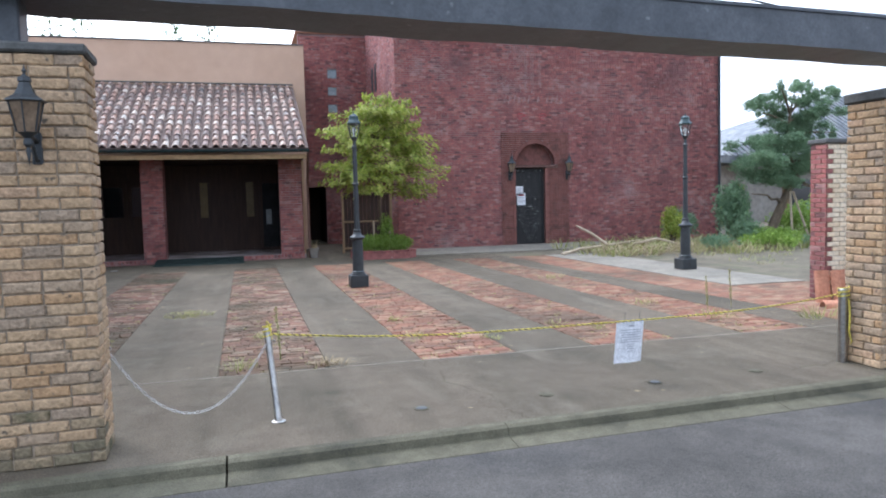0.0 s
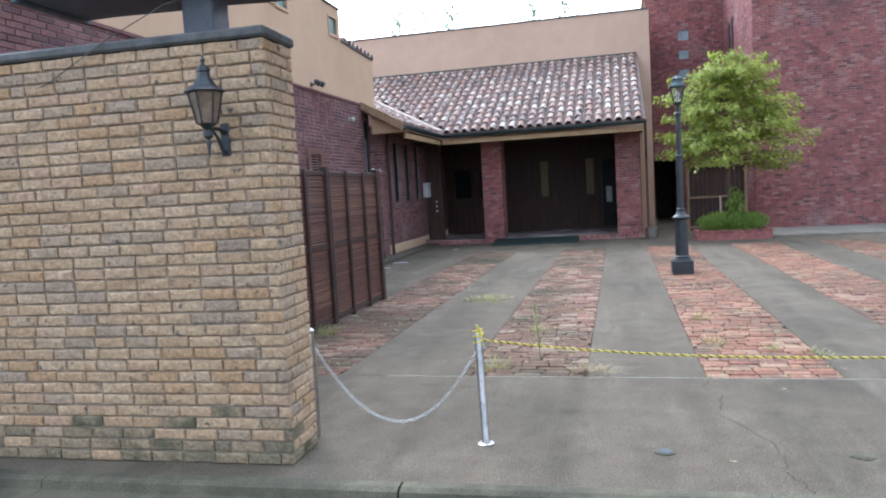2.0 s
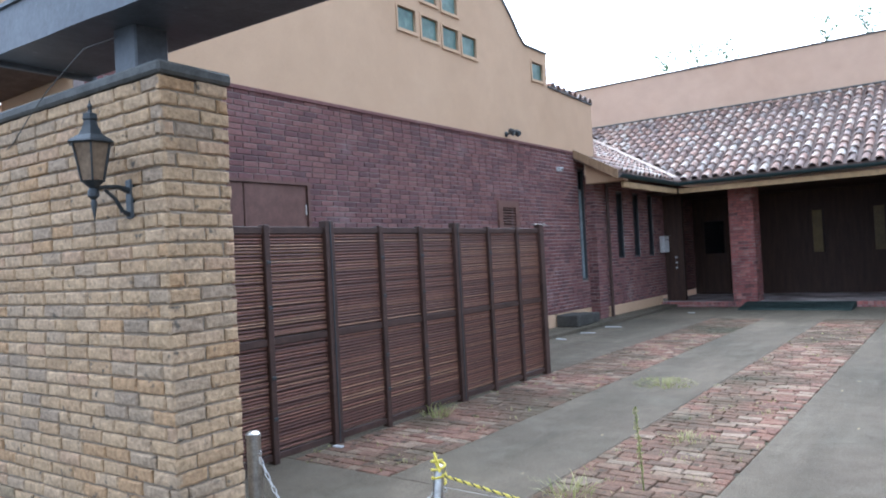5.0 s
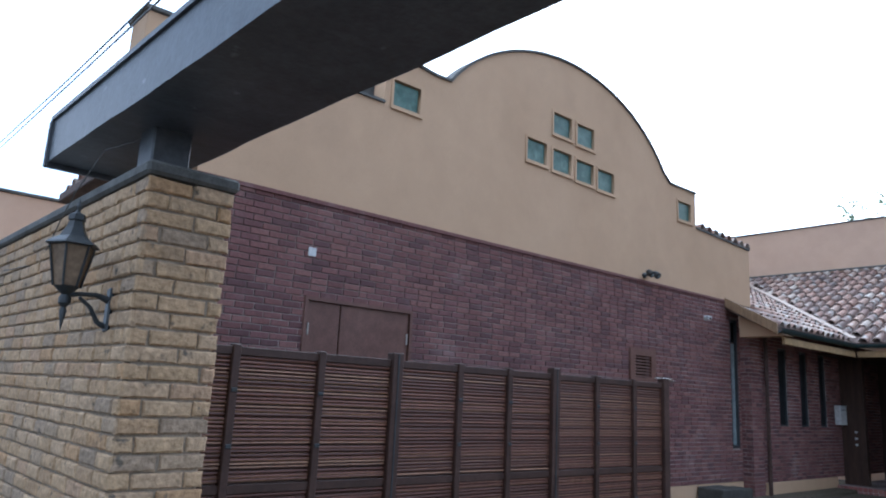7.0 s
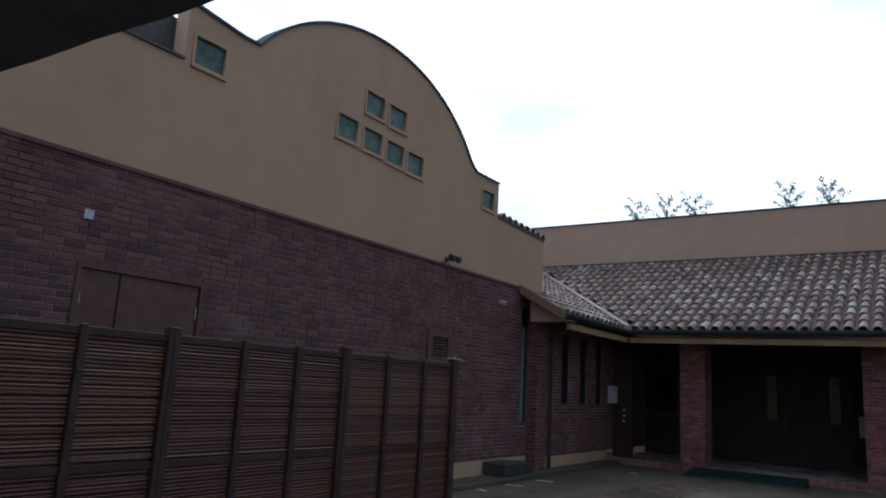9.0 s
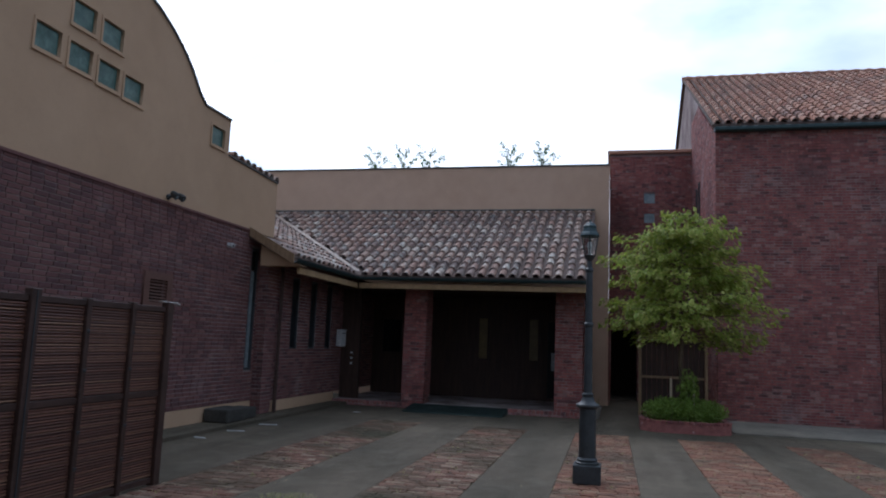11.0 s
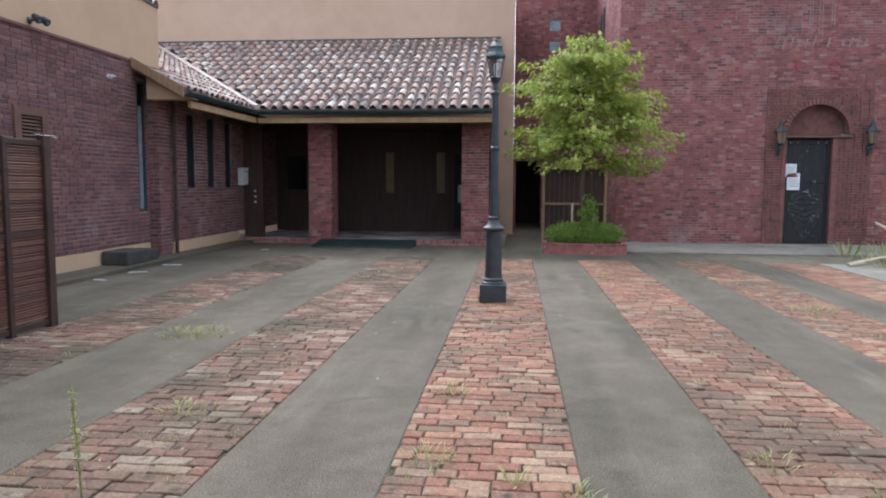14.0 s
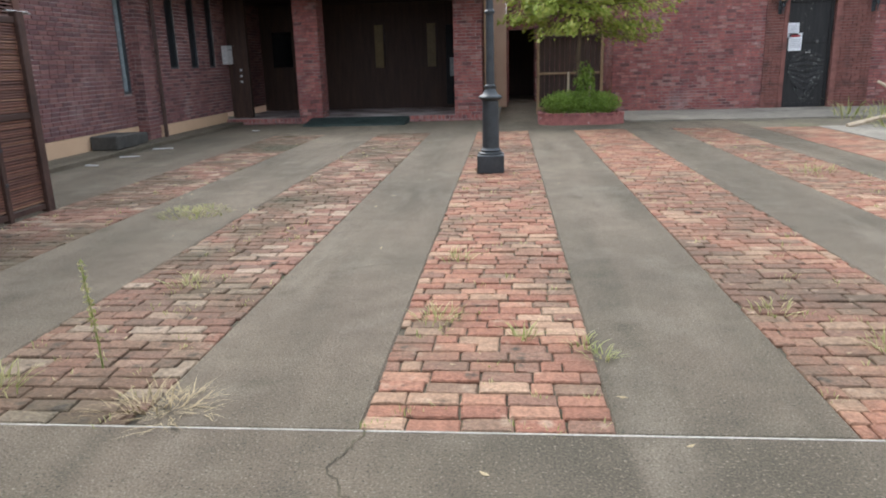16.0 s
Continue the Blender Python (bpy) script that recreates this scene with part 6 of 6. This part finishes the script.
# ---- garden on the right ----
ww = structure("wall_quoined", Shape().box(8.63, 8.812, -0.1, 11.0, 9.10, 2.30), BUFF_MORTAR, "cream and red quoined brick wall stub", "wall")
structure("wall_cap", Shape().box(8.59, 8.77, 2.303, 11.0, 9.14, 2.37, 0.01), SLATE, "dark cap of the quoined wall", "wall cap")
cream, redq = [], []
for k in range(32):
    z0, z1 = k * 0.0715 + 0.005, k * 0.0715 + 0.0665
    e = 0.03 if k % 2 else 0.12
    redq += [(0.0, e, z0, z1)]
    u = e + 0.01
    while u < 2.3:
        cream.append((u, min(u + 0.21, 2.36), z0, z1))
        u += 0.22
lay("brick", cream, south(8.62, 8.812, 0), CREAM, ww, 0.012, 0.004, None, rng)
lay("brick", redq, south(8.62, 8.812, 0), RED, ww, 0.012, 0.004, None, rng)
lay("brick", courses(0.29, 2.29, 0.22, 0.060, 0.0115, rng, wild=0.1), Matrix.Translation((8.63, 9.10, 0)) @ WEST, RED, ww, 0.012, 0.004, None, rng)
for x, y, r, lean in ((8.45, 8.62, 0.13, 9), (8.72, 8.60, 0.12, 7), (9.05, 8.60, 0.13, 8), (8.60, 8.50, 0.08, 14)):
    t = thing("terracotta_pipe", "broken terracotta roof tile leaning on the wall", "roof tile", pose(x, y, 0.0, -lean, 0, rng.uniform(-6, 6)), "stacked terracotta")
    s = tile_shape(r, r * 0.9, 0.46, 10)
    s.v = [(a, -c * 0.7 + 0.02, b) for a, b, c in s.v]
    part("tile_shell", s, TERRACOTTA, t, smooth=True)
t = thing("terracotta_pipe", "terracotta tile lying on the ground", "roof tile", pose(8.5, 8.05, 0.0, 0, 0, 70), "stacked terracotta")
part("tile_shell", tile_shape(0.11, 0.10, 0.5, 10), TERRACOTTA, t, smooth=True)

pine = thing("garden_pine", "leaning trained pine tree with layered needle pads", "tree", pose(16.7, 19.5, 0.0))
ps = Shape().tube([(-0.25, 0, -0.05), (-0.06, 0, 0.2), (0.20, 0, 0.8), (0.45, 0, 1.3), (0.72, 0, 1.75), (1.0, 0, 2.1), (0.75, 0, 2.6), (0.62, 0, 3.3), (0.72, 0, 4.2), (0.9, 0, 4.9)], [0.19, 0.17, 0.15, 0.13, 0.11, 0.09, 0.08, 0.07, 0.04, 0.015], 9)
ps.tube([(0.42, 0, 1.25), (0.15, -0.1, 1.42), (-0.1, -0.15, 1.40), (-0.31, -0.2, 1.55), (-0.9, -0.2, 1.6)], [0.06, 0.05, 0.04, 0.03, 0.015], 6)
ps.tube([(1.0, 0, 2.1), (1.25, -0.1, 1.85), (1.6, -0.2, 1.75), (2.0, -0.2, 1.62)], [0.06, 0.05, 0.035, 0.02], 6)
for bx, bz, tx, ty, tz in ((0.75, 2.6, -1.2, 0.2, 2.5), (0.75, 2.6, 2.0, -0.3, 2.6), (0.68, 3.0, -0.7, -0.4, 3.1), (0.66, 3.2, 1.8, 0.4, 3.0), (0.66, 3.8, -0.4, 0.2, 4.2), (0.70, 3.9, 2.3, -0.1, 4.4), (0.72, 4.1, 0.1, -0.3, 4.9), (0.75, 4.2, 1.7, 0.3, 4.8), (0.66, 3.4, 2.4, 0.0, 3.55)):
    ps.tube([(bx, 0, bz), ((bx + tx) / 2, ty / 2, (bz + tz) / 2 + 0.08), (tx, ty, tz)], [0.045, 0.03, 0.012], 6)
part("trunk", ps, BARK, pine, smooth=True)
pn, prng = Shape(), random.Random(5)


def needles(shape, rng, c, r, n, size):
    """Tufts of stiff needles in a flat pad."""
    for _ in range(n):
        d = Vector((rng.gauss(0, 1), rng.gauss(0, 1), rng.gauss(0, 1))).normalized() * rng.random() ** 0.4
        p = Vector((c[0] + d.x * r[0], c[1] + d.y * r[1], c[2] + d.z * r[2]))
        for _ in range(5):
            v = Vector((rng.uniform(-1, 1), rng.uniform(-1, 1), rng.uniform(-0.2, 1.2))).normalized() * size * rng.uniform(0.7, 1.2)
            w = v.cross(Vector((rng.uniform(-1, 1), rng.uniform(-1, 1), 0.3))).normalized() * 0.012
            shape.add([p - w, p + w, p + v], [(0, 1, 2)])


for k in range(58):
    a, d = prng.uniform(0, 6.28), prng.random() ** 0.5
    needles(pn, prng, (0.45 + 1.55 * d * math.cos(a), prng.uniform(-0.9, 0.9), 2.66 + 0.80 * d * math.sin(a)), (0.36, 0.34, 0.20), 85, 0.16)
for k in range(44):
    a, d = prng.uniform(0, 6.28), prng.random() ** 0.5
    needles(pn, prng, (1.0 + 1.25 * d * math.cos(a), prng.uniform(-0.7, 0.7), 4.25 + 0.68 * d * math.sin(a)), (0.30, 0.28, 0.16), 75, 0.15)
for x, z in ((0.35, 5.0), (0.95, 5.05), (1.45, 5.05), (2.35, 4.85), (2.55, 4.75), (-0.45, 4.5), (-0.5, 4.2), (2.4, 3.5), (1.9, 3.4), (0.4, 3.5), (0.9, 3.55), (0.0, 3.4), (1.4, 3.5), (0.6, 3.3)):
    needles(pn, prng, (x, 0, z), (0.13, 0.12, 0.22), 55, 0.13)
part("crown", pn, PINE, pine)
for x0, x1 in ((17.2, 17.35), (17.9, 17.45)):
    st = thing("tree_prop", "pale wooden prop under the leaning pine", "prop", pose(x0, 19.1, 0.0))
    part("pole", Shape().tube([(0, 0, -0.02), (x1 - x0, 0.3, 1.65)], 0.035, 8), PALE_BRANCH, st)


def bush(x, y, r, h, n, size, mat, label, rng):
    t = thing("bush", label, "bush", pose(x, y, 0.0), "garden bushes")
    s, g = Shape(), Shape()
    for k in range(9):
        a, d = rng.uniform(0, 6.28), rng.random() ** 0.6
        c = (r * 0.65 * d * math.cos(a), r * 0.65 * d * math.sin(a), h * (0.35 + 0.45 * rng.random() * (1.1 - d)))
        leaf_blob(s, rng, c, (r * 0.45, r * 0.45, h * 0.28), n // 9, size)
        g.tube([(0, 0, 0), (c[0] * 0.6, c[1] * 0.6, c[2] * 0.6), c], [0.02, 0.012, 0.005], 5)
    part("foliage", s, mat, t)
    part("stems", g, BARK, t)


for args in ((13.7, 20.4, 0.48, 1.45, 1500, 0.06, LEAF, "light green bush against the brick hall"), (15.6, 20.0, 0.85, 2.35, 2800, 0.07, PINE, "dark green conifer bush beside the hall"),
             (14.9, 21.8, 0.7, 1.5, 1500, 0.06, PINE, "dark green low bush by the wall"), (18.4, 19.0, 0.9, 0.9, 1600, 0.06, SHRUB, "low green shrub under the pine"), (16.0, 18.4, 1.0, 0.8, 1500, 0.06, SHRUB, "low green shrub under the pine"),
             (18.2, 16.6, 0.8, 1.0, 1300, 0.06, SHRUB, "rounded green garden shrub"), (13.4, 17.9, 0.8, 0.55, 1500, 0.05, PINE, "low dark green spreading shrub"), (14.8, 17.4, 0.9, 0.60, 1600, 0.05, SHRUB, "low green spreading shrub"), (16.9, 17.2, 0.8, 0.65, 1500, 0.05, PINE, "low dark green spreading shrub"), (15.4, 19.0, 0.7, 1.0, 1300, 0.06, PINE, "dark green bush before the conifer"), (16.4, 14.4, 0.45, 0.9, 900, 0.05, LEAF, "yellowish shrub behind the wall stub"), (19.6, 21.5, 1.2, 1.4, 1800, 0.07, SHRUB, "dense green garden shrub"),
             (21.5, 22.5, 1.3, 1.6, 1800, 0.07, PINE, "dense dark green shrub"), (19.0, 24.4, 1.0, 2.2, 1600, 0.07, SHRUB, "tall green shrub at the hall corner"), (22.5, 19.5, 1.3, 1.5, 1800, 0.07, SHRUB, "dense green garden shrub"), (25.5, 24.0, 1.8, 2.0, 2200, 0.08, PINE, "dense dark green shrub"), (28.0, 27.0, 1.8, 2.2, 2000, 0.08, SHRUB, "dense green garden shrub"), (24.0, 25.0, 1.6, 1.8, 1800, 0.08, SHRUB, "dense green garden shrub")):
    bush(*args, rng)
gs = Shape()
for _ in range(260):
    x = rng.uniform(9.6, 19)
    blades(gs, rng, (x, rng.uniform(17.4 if x < 12 else 16.4, 21.6), -0.005), 0.3, 12, rng.uniform(0.18, 0.42), 0.012, 1.3)
for _ in range(50):
    blades(gs, rng, (rng.uniform(11.8, 19), rng.uniform(13.5, 16), -0.005), 0.3, 7, 0.08, 0.008, 1.2)
tagged(part("garden_grass", gs, WEED), "tangled green and dry garden weeds", "grass", kind="stuff")
ds = Shape()
for _ in range(260):
    p = Vector((rng.uniform(10.0, 14.5), rng.uniform(17.0, 19.6), 0.0))
    a, l = rng.uniform(0, 6.28), rng.uniform(0.3, 0.9)
    ds.tube([p + Vector((0, 0, 0.02)), p + Vector((math.cos(a) * l * 0.5, math.sin(a) * l * 0.5, rng.uniform(0.08, 0.35))), p + Vector((math.cos(a) * l, math.sin(a) * l, 0.03))], 0.008, 4)
tagged(part("dry_stalks", ds, DRY), "heap of dry straw-coloured stalks", "straw", kind="stuff")
for pth in ([(8.95, 18.55, 0.03), (9.6, 18.7, 0.16), (10.6, 18.9, 0.22), (11.6, 18.9, 0.32)], [(10.5, 18.85, 0.22), (10.1, 19.0, 0.55), (9.65, 19.1, 0.80)], [(11.4, 18.9, 0.2), (12.1, 18.8, 0.35), (12.9, 18.75, 0.15)],
            [(10.4, 18.2, 0.05), (11.0, 18.1, 0.10), (11.9, 18.2, 0.08)], [(12.3, 18.7, 0.05), (12.0, 18.6, 0.15), (11.3, 18.4, 0.10)], [(10.0, 18.9, 0.05), (10.8, 18.5, 0.14), (12.2, 18.3, 0.10)]):
    t = thing("dead_branch", "bleached dead branch lying in the weeds", "branch", Matrix.Translation(pth[0]), "dead branches")
    rel = [Vector(p) - Vector(pth[0]) for p in pth]
    part("branch", Shape().tube(rel, [0.05 * (1 - 0.22 * i) for i in range(len(rel))], 7), PALE_BRANCH, t, smooth=True)

house = thing("house", "low house with a grey tiled hipped roof", "house", pose(26.5, 34.0, 0.0))
part("wall", Shape().box(0.8, 0.8, -0.1, 22, 13, 3.3), PLASTER, house)
hr = Shape().add([(-0.8, 0, 3.75), (24, 0, 3.75), (24, 14, 3.75), (-0.8, 14, 3.75), (13, 7, 8.2), (24, 7, 8.2), (-0.8, 0, 3.35), (24, 0, 3.35), (24, 14, 3.35), (-0.8, 14, 3.35)],
                 [(0, 1, 5, 4), (1, 2, 5), (2, 3, 4, 5), (3, 0, 4), (6, 7, 1, 0), (7, 8, 2, 1), (8, 9, 3, 2), (9, 6, 0, 3), (9, 8, 7, 6)])
roof = part("roof", hr, GREY_TILE, house)
rr = Shape()
for i in range(60):
    x = -0.5 + i * 0.4
    f = min(1.0, (x + 0.8) / 13.8)
    rr.tube([(x, -0.02, 3.77), (x, 7 * f, 3.77 + 4.45 * f)], 0.07, 5)
part("tile_covering", rr, GREY_TILE, roof)
for x, w in ((4.3, 2.0), (7.0, 1.7), (11.0, 2.4)):
    wd = part("window", Shape().box(x, 0.70, 0.2, x + w, 0.79, 2.4), BLACK_GLASS, house)
    part("frame", Shape().box(x - 0.4, 0.68, 0.0, x - 0.02, 0.78, 2.6), TAN_WOOD, wd)

# tree tops behind the parapet
for x, s in ((-11.4, 1.0), (-9.6, 1.1), (-8.0, 1.25), (-3.1, 0.9), (-1.2, 1.1)):
    t = thing("background_tree", "slender tree whose sparse top shows over the parapet", "tree", pose(x, 45.0, -0.12), "far trees")
    g, c = Shape().tube([(0, 0, 0), (0.2, 0, 6), (0.0, 0, 12.6)], [0.18, 0.12, 0.015], 6), Shape()
    for k in range(34):
        h = 8.6 + k * 0.128
        a = k * 2.4
        r = s * (1.35 - 0.022 * k) * rng.uniform(0.4, 1.2)
        tip = Vector((math.cos(a) * r, math.sin(a) * r, h + 0.65))
        g.tube([(0, 0, h), tip], [0.02, 0.006], 4)
        for f in (0.45, 0.75, 1.0):
            leaf_blob(c, rng, Vector((0, 0, h)).lerp(tip, f), (0.20, 0.20, 0.12), 15, 0.085, 0.6)
    part("trunk", g, BARK, t)
    part("crown", c, PINE, t)

# ---- weeds in the paving ----
wrng = random.Random(99)
for x, y, r, n, h, lab in ((1.12, 7.28, 0.11, 45, 0.08, "grass tuft among dry straw at the lane's edge"), (2.28, 8.38, 0.14, 60, 0.06, "grass tuft between paving bricks"), (3.12, 7.85, 0.07, 30, 0.05, "grass tuft at the concrete edge"), (3.05, 8.0, 0.08, 26, 0.055, "grass tuft at the concrete edge"),
                           (2.75, 8.1, 0.06, 30, 0.08, "small weed between paving bricks"), (-0.45, 11.35, 0.36, 420, 0.04, "flat patch of creeping weeds on concrete"), (4.15, 8.5, 0.12, 45, 0.055, "grass tuft between paving bricks"), (4.5, 8.0, 0.10, 40, 0.07, "small weed between paving bricks"),
                           (2.3, 9.6, 0.12, 50, 0.07, "grass tuft between paving bricks"), (0.55, 9.0, 0.14, 50, 0.07, "grass tuft between paving bricks"), (0.3, 7.38, 0.16, 60, 0.10, "grass tuft between paving bricks"), (-1.95, 8.9, 0.16, 90, 0.12, "green weeds at the foot of the fence"),
                           (6.3, 8.2, 0.25, 80, 0.10, "dry grass tuft in the lane"), (6.1, 9.6, 0.2, 60, 0.09, "dry grass tuft in the lane"), (6.35, 13.5, 0.3, 70, 0.08, "dry grass tuft in the lane"), (5.2, 4.42, 0.12, 40, 0.05, "weeds in the gutter joint"), (7.4, 7.6, 0.25, 90, 0.16, "grass tuft beside the wall stub")):
    s = Shape()
    blades(s, wrng, (0, 0, 0), r, n, h, 0.0035, 1.5)
    t = thing("weed_tuft", lab, "weed", pose(x, y, -0.003 if y > 5 else -0.075), "paving weeds")
    part("foliage", s, DRY if "straw" in lab else WEED, t)
    if "straw" in lab:
        dry = Shape()
        blades(dry, wrng, (0.12, -0.02, 0.004), 0.19, 130, 0.024, 0.0021, 5.5)
        blades(dry, wrng, (0.02, 0.02, 0.004), 0.24, 26, 0.05, 0.0016, 2.5)
        part("straw", dry, DRY, t, "dead pale straw")
fine = Shape()
for a, b in LANES:
    for _ in range(60):
        blades(fine, wrng, (wrng.uniform(a, b), LANE_Y0 + 11 * wrng.random() ** 1.6, -0.006), 0.05, 6, 0.035, 0.003, 0.8)
tagged(part("joint_weeds", fine, WEED), "tiny weeds in the brick joints", "weeds", kind="stuff")
for x, y, h in ((0.70, 7.66, 0.55), (7.0, 8.8, 0.55), (6.4, 8.5, 0.5)):
    t = thing("tall_weed", "tall thin green weed growing from the bricks", "weed", pose(x, y, -0.003))
    part("stem", Shape().tube([(0, 0, 0), (-0.01, 0, h * 0.5), (-0.035, 0, h)], [0.005, 0.004, 0.002], 5), WEED, t)
    s = Shape()
    for k in range(46):
        z = h * (0.25 + 0.75 * k / 46)
        leaf_blob(s, wrng, (-0.03 * z / h, 0, z), (0.020, 0.020, 0.02), 2, 0.015)
    part("leaves", s, WEED, t)
lv = Shape()
for _ in range(150):
    lane = wrng.choice(LANES)
    x, y = wrng.uniform(lane[0] - 0.4, lane[1] + 0.4), wrng.uniform(5.2, 19)
    leaf_blob(lv, wrng, (x, y, 0.006), (0.01, 0.01, 0.0), 1, 0.022, 1.4)
tagged(part("fallen_leaves", lv, DRY), "scattered dry fallen leaves", "leaves", kind="stuff")
cab = thing("overhead_cable", "thin dark cable strung above the gate beam", "cable")
for dz in (0.0, 0.07):
    part("wire", Shape().tube([(-27.0, 6.78, 7.84 + 3 * dz), (-14.0, 6.06, 5.89 + 2 * dz), (-5.0, 5.56, 4.54 + dz), (-2.0, 5.39, 4.09 + dz), (0.0, 5.28, 3.79 + dz * 0.5), (2.0, 5.17, 3.49), (4.7, 5.15, 3.09)], 0.008, 6), IRON, cab)
cab = thing("wall_cable", "loose grey cable hanging on the gate wall", "cable")
part("wire", Shape().tube([(-1.02, 5.14, 2.84), (-1.10, 5.0, 2.766), (-1.28, 4.99, 2.69), (-1.472, 4.98, 2.61), (-1.70, 4.98, 2.50), (-1.94, 4.99, 2.385), (-2.12, 5.0, 2.34), (-2.32, 5.0, 2.32), (-2.9, 4.94, 2.33)], 0.0032, 6), SLATE, cab)


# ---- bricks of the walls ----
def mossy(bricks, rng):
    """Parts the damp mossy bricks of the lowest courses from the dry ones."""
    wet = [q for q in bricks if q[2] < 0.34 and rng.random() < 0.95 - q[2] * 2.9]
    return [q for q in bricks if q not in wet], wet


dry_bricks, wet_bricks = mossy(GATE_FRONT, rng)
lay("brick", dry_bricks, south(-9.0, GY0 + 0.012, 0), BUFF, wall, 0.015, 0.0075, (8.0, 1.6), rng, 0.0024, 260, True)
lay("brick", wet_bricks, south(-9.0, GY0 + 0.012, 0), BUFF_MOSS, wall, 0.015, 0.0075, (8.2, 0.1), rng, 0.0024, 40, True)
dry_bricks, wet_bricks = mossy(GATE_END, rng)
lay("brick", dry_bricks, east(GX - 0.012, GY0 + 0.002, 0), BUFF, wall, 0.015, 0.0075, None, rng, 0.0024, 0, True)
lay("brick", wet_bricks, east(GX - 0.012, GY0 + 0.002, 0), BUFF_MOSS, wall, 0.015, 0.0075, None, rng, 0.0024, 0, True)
lay("brick", GATE_EAST, south(RX, GY0 + RDY + 0.012, 0), BUFF, wall2, 0.016, 0.0075, None, rng, 0.0024, 0, True)
lay("brick", courses(GY1 - GY0, 2.38, 0.219, 0.062, 0.0105, rng, wild=0.2), Matrix.Translation((RX + 0.012, GY1 + RDY, 0)) @ WEST, BUFF, wall2, 0.016, 0.0075, None, rng, 0.0024, 0, True)
lay("brick", LOW, east(L - 0.015, BX0, 0.34), PLUM, wall_low, 0.012, 0.004, (5.5, 2.6), rng, 0.0008)
lay("brick", SLIT_BRICKS, east(SX, 18.402, 0.30), PLUM, wall_slit, 0.010, 0.004, None, rng, 0.0008)
lay("brick", HALL, south(FX0, F, 0), RED, hall, 0.014, 0.005, (4.5, 1.5), rng, 0.0026)
lay("brick", SURROUND, south(SUR_X0, F - 0.03, 0.03), PANEL_RED, hall, 0.012, 0.004, None, rng, 0.001)
lay("brick", TOWER, south(2.67, TY, 0), RED, tower, 0.012, 0.004, None, rng, 0.001)
lay("brick", PIER, south(SX - 0.39 + 0.0, 17.95, 0), PLUM, pier, 0.010, 0.004, None, rng, 0.0008)
lay("brick", PIER, east(SX + 0.05, 17.95, 0), PLUM, pier, 0.010, 0.004, None, rng, 0.0008)
lay("brick", courses(TY - F - 0.012, 9.4, 0.212, 0.059, 0.009, rng, lambda z: [(0, 6.0)] if z > 9.25 else ([(5.36 - (z - 7.4) * 1.84, 6.0)] if z > 7.36 else ()), wild=0.1),
    Matrix.Translation((FX0, TY - 0.01, 0)) @ WEST, RED, hall_side, 0.010, 0.004, None, rng, 0.001)
